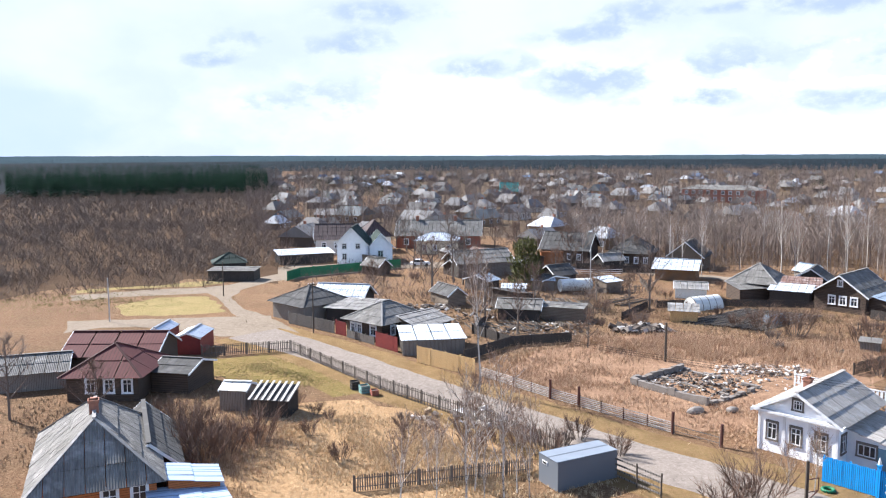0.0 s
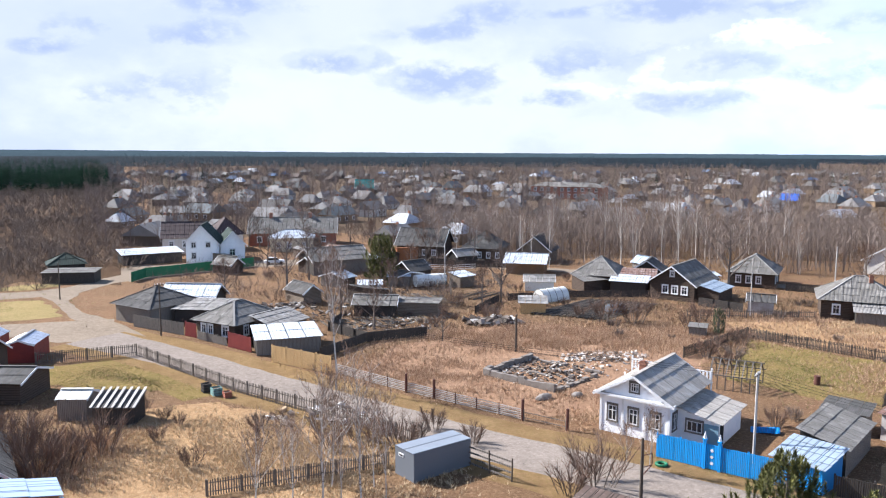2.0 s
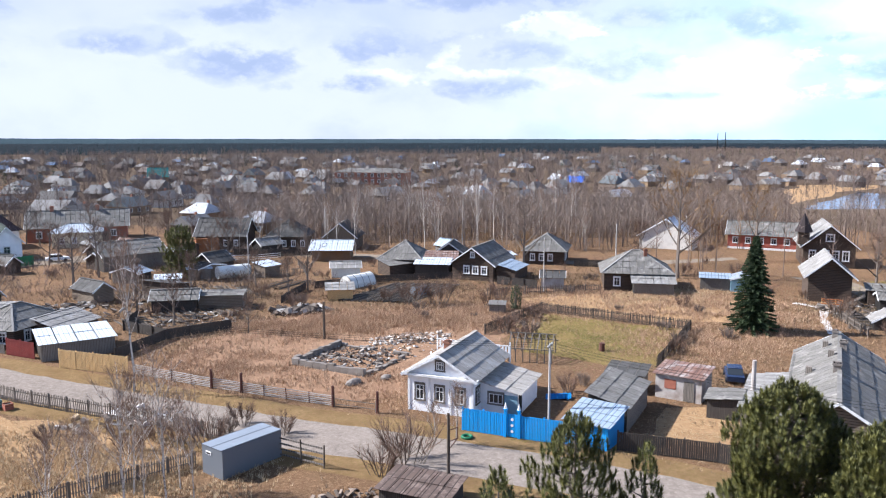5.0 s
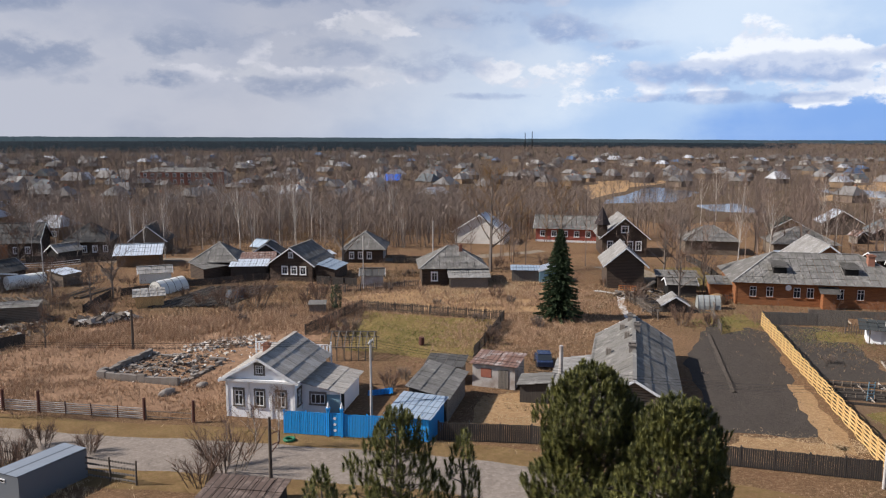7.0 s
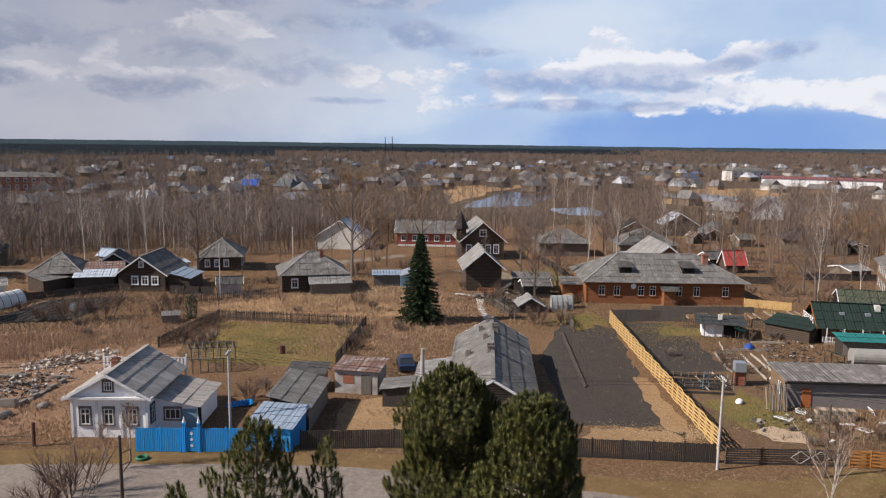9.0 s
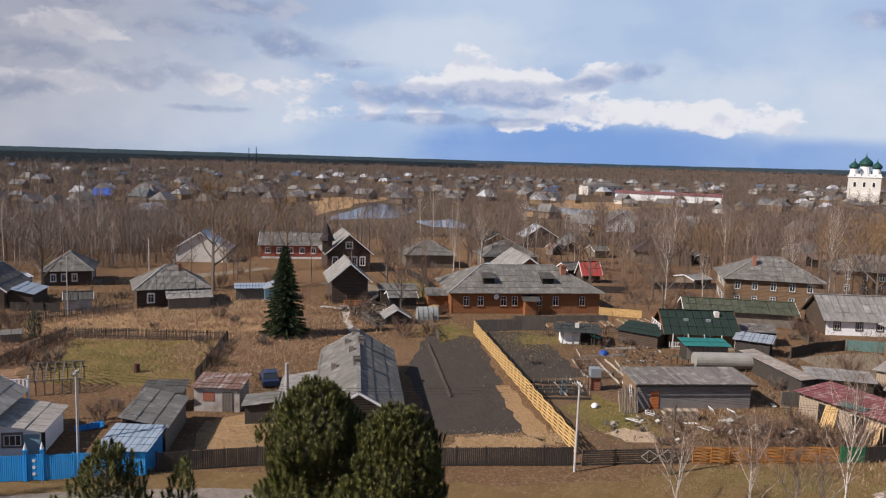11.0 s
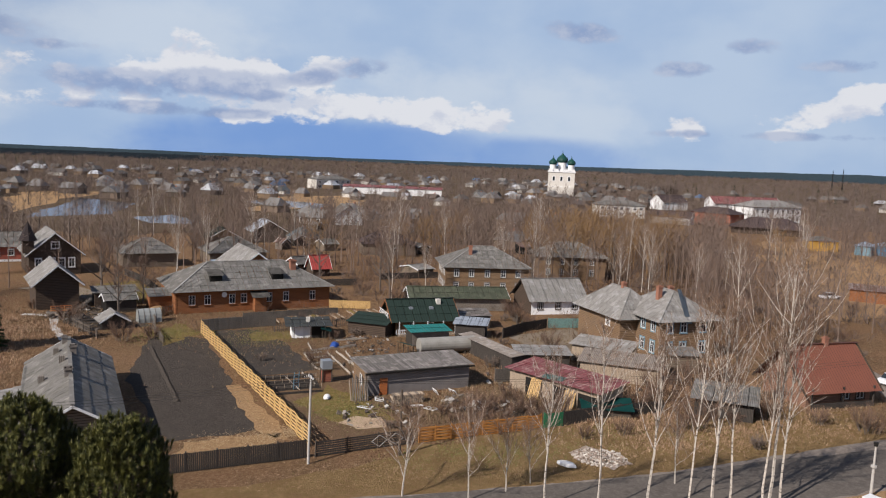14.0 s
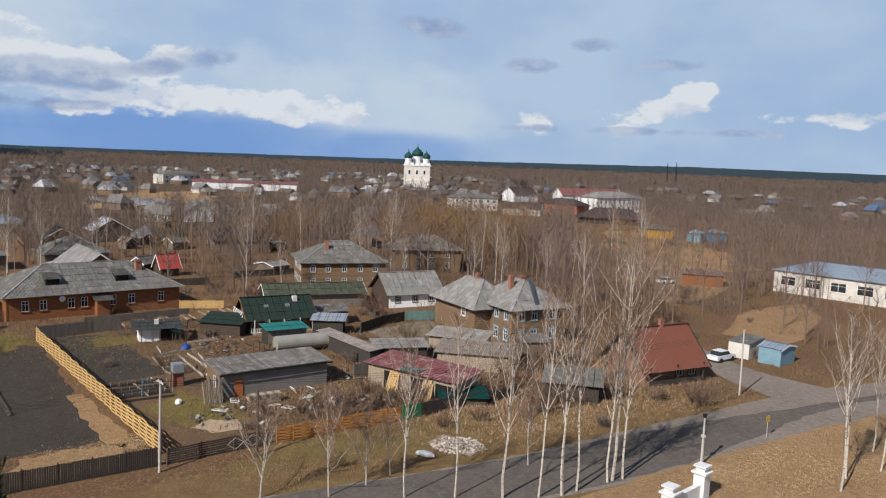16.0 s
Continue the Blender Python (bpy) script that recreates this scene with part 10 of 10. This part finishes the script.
for k, (x, y, r) in enumerate(((62, 31.5, 3.0), (67, 36, 3.6), (72.5, 40, 4.0), (78, 43.5, 4.2), (84, 48, 4.2), (88, 52, 3.4), (88.5, 42, 4.5), (93, 45.5, 3.6), (83.5, 37, 2.6))):
    rubble("soil_clods", "loose clods of dark earth on the dug plot", x, y, r, r, 120, 0.05, 0.14, M_SOIL, 60 + k)
# edged beds, window frames and timber in the kitchen garden
for p, q in (((93.7, 36.3), (90.2, 34.3)), ((90.2, 34.3), (94.9, 30.1)), ((88.4, 34.6), (82.9, 30.9)), ((90.2, 32.3), (81.8, 26.2)), ((91.0, 31.4), (85.4, 27.0)), ((82.9, 30.9), (80.5, 27.9)), ((88.4, 34.6), (90.0, 32.9)), ((91.3, 30.2), (87.6, 28.0)), ((86.6, 33.2), (88.4, 31.2)), ((84.6, 31.8), (86.4, 29.7)), ((96.5, 33.5), (99.5, 30.0)), ((80.2, 31.4), (76.4, 28.2)), ((78.4, 32.8), (73.6, 28.8))):
    m, L = at(p, q)
    bb = thing("bed_edging", "row of pale boards edging a garden bed", "edging", m, "bed edgings")
    n = max(1, round(L / 1.7))
    for i in range(n):
        part("board", boxed(L * i / n + 0.03, L * (i + 1) / n - 0.03, -0.03, 0.03, 0, 0.22 + 0.06 * (i % 2)), M_PALEPLANK, bb)
        part("stake", boxed(L * i / n - 0.03, L * i / n + 0.03, 0.032, 0.09, 0, 0.34), M_FENCE, bb)
for x, y, t, tilt in ((74.0, 20.3, 20, 8), (72.9, 14.6, 70, 4), (78.3, 15.4, 35, 62), (78.9, 13.6, 50, 55), (76.6, 17.2, 10, 5), (71.0, 20.9, 80, 10), (78.7, 29.9, 40, 6), (73.4, 16.2, 120, 12)):
    wfm = thing("window_frame", "old white-painted window frame thrown on the grass", "window frame", pose(x, y, 0.06, tilt, 0, t), "discarded window frames")
    for b0 in ((-0.6, 0.6, -0.45, -0.36), (-0.6, 0.6, 0.36, 0.45), (-0.6, -0.51, -0.359, 0.359), (0.51, 0.6, -0.359, 0.359), (-0.03, 0.03, -0.359, 0.359)):
        part("bar", boxed(*b0, 0.0, 0.07), M_WHITE_TRIM, wfm)
lt = thing("leaning_timber", "dark poles and boards leaning on the workshop end", "timber", at((73.6, 23.2), (74.6, 21.6))[0])
for i in range(12):
    bm = bmesh.new()
    k = (i * 37 % 11) / 11
    beam(bm, (0.16 * i - 0.2, -1.0 - 0.5 * k, 0.03), (0.15 * i + 0.5 * (k - 0.5), -0.1, 1.9 + 0.8 * k), 0.12, 0.06)
    part("board", bm, M_FENCE if i % 3 else M_PALEBOARD, lt)
for x, y, t in ((97.1, 35.1, 20), (92.9, 22.8, 60)):
    cn_ = thing("canopy", "small teal sheet canopy on thin posts", "canopy", pose(x, y, 0, 0, 0, t))
    for px in (-0.9, 0.9):
        for py in (-0.5, 0.5):
            part("post", boxed(px - 0.04, px + 0.04, py - 0.04, py + 0.04, 0, 1.3), M_POLEWOOD, cn_)
    bm = bmesh.new()
    v = [bm.verts.new(c) for c in ((-1.1, -0.7, 1.28), (1.1, -0.7, 1.28), (1.1, 0.7, 1.62), (-1.1, 0.7, 1.62))]
    bm.faces.new(v)
    bmesh.ops.solidify(bm, geom=bm.faces[:], thickness=0.04)
    part("sheet", bm, M_TEAL, cn_)
for x in (0.2, 2.4, 4.3):
    part("canopy_post", boxed(x, x + 0.1, -0.85, -0.75, 0.0, 1.75), M_POLEWOOD, ks)
part("door", boxed(1.5, 2.4, -0.05, -0.002, 0.05, 1.6), M_WHITE_TRIM, ks, "white door of the garden shed")
# dark panel on the wall paints the shade under the open front
part("open_bay", boxed(2.6, kw, -0.04, -0.003, 0.0, 1.7), M_DARK, ks, "dark panel for the shade in the garden shed bay")
part("roof_vent", boxed(2.0, 2.5, 1.2, 1.7, 2.0, 2.6), M_PALE, ks)
patch("sand_patch", [(66.0, 21.9), (68.9, 21.0), (69.1, 18.2), (66.2, 17.4), (64.9, 19.6)], M_GRAVELSAND, 0.028, "pale spilled sand on the turf", 0.5, 0.8, 47)
rt2 = random.Random(91)
for _ in range(26):
    az, d = radians(rt2.uniform(-7, 15)), rt2.uniform(108, 205)
    x, y = d * math.sin(az), d * math.cos(az)
    if clear(x, y) and off_road(x, y, 6):
        plant(BROAD[_ % 2], x, y, rt2.uniform(0.55, 0.9))
br_ = thing("pole_bracket", "rusty square steel bracket on the dark pole", "bracket", pose(21.9, 45.4, 0, 0, 0, 20))
for p, q in (((0.14, 0, 3.6), (0.9, 0, 3.6)), ((0.14, 0, 4.4), (0.9, 0, 4.4)), ((0.9, 0, 3.6), (0.9, 0, 4.4)), ((0.14, 0, 3.1), (0.9, 0, 3.6))):
    bm = bmesh.new()
    tube(bm, p, q, 0.035, 0.035, 6)
    part("bar", bm, M_POSTRED, br_)
RUIN = ((17.0, 45.9), (20.3, 42.3))
building("ruined_shed", "collapsed dark shed with rusty sheet roof by the road", "shed", RUIN[0], RUIN[1], 3.0, 1.0, 1.35, "lean", M_DARKFENCE, M_DARKSHEET, 0.3, seed=140)
rubble("scrap_heap", "broken dark boards by the collapsed shed", RUIN[0][0] - 2, RUIN[0][1] + 1, 3.0, 1.6, 60, 0.15, 0.7, M_STALKRUB, 31)

# power lines
def cable(p, q, sag=0.5):
    p, q = Vector(p), Vector(q)
    bm = bmesh.new()
    pts = [p.lerp(q, i / 12) - Vector((0, 0, sag * 4 * (i / 12) * (1 - i / 12))) for i in range(13)]
    rings = [[bm.verts.new(c + Vector((0.013 * math.cos(k * 2.094), 0.0, 0.013 * math.sin(k * 2.094)))) for k in range(3)] for c in pts]
    for a, b in zip(rings, rings[1:]):
        for k in range(3):
            bm.faces.new((a[k], a[(k + 1) % 3], b[(k + 1) % 3], b[k]))
    return solo("power_cable", bm, M_RUBBER, pose(0, 0, 0), "thin black overhead power cable", "cable", "power cables")


for k in (-0.5, 0.0, 0.5):
    cable((33.9 + k, 51.6 + k, 7.5), (56.1 + k, 20.6 + k, 7.0), 0.9)
    cable((56.1 + k, 20.6 + k, 7.0), (60.2 + k + 20, 14.2 + k - 40, 7.0), 0.9)
    cable((33.9 + k, 51.6 + k, 7.5), (-17.7 + k, 104.9 + k, 6.8), 1.2)
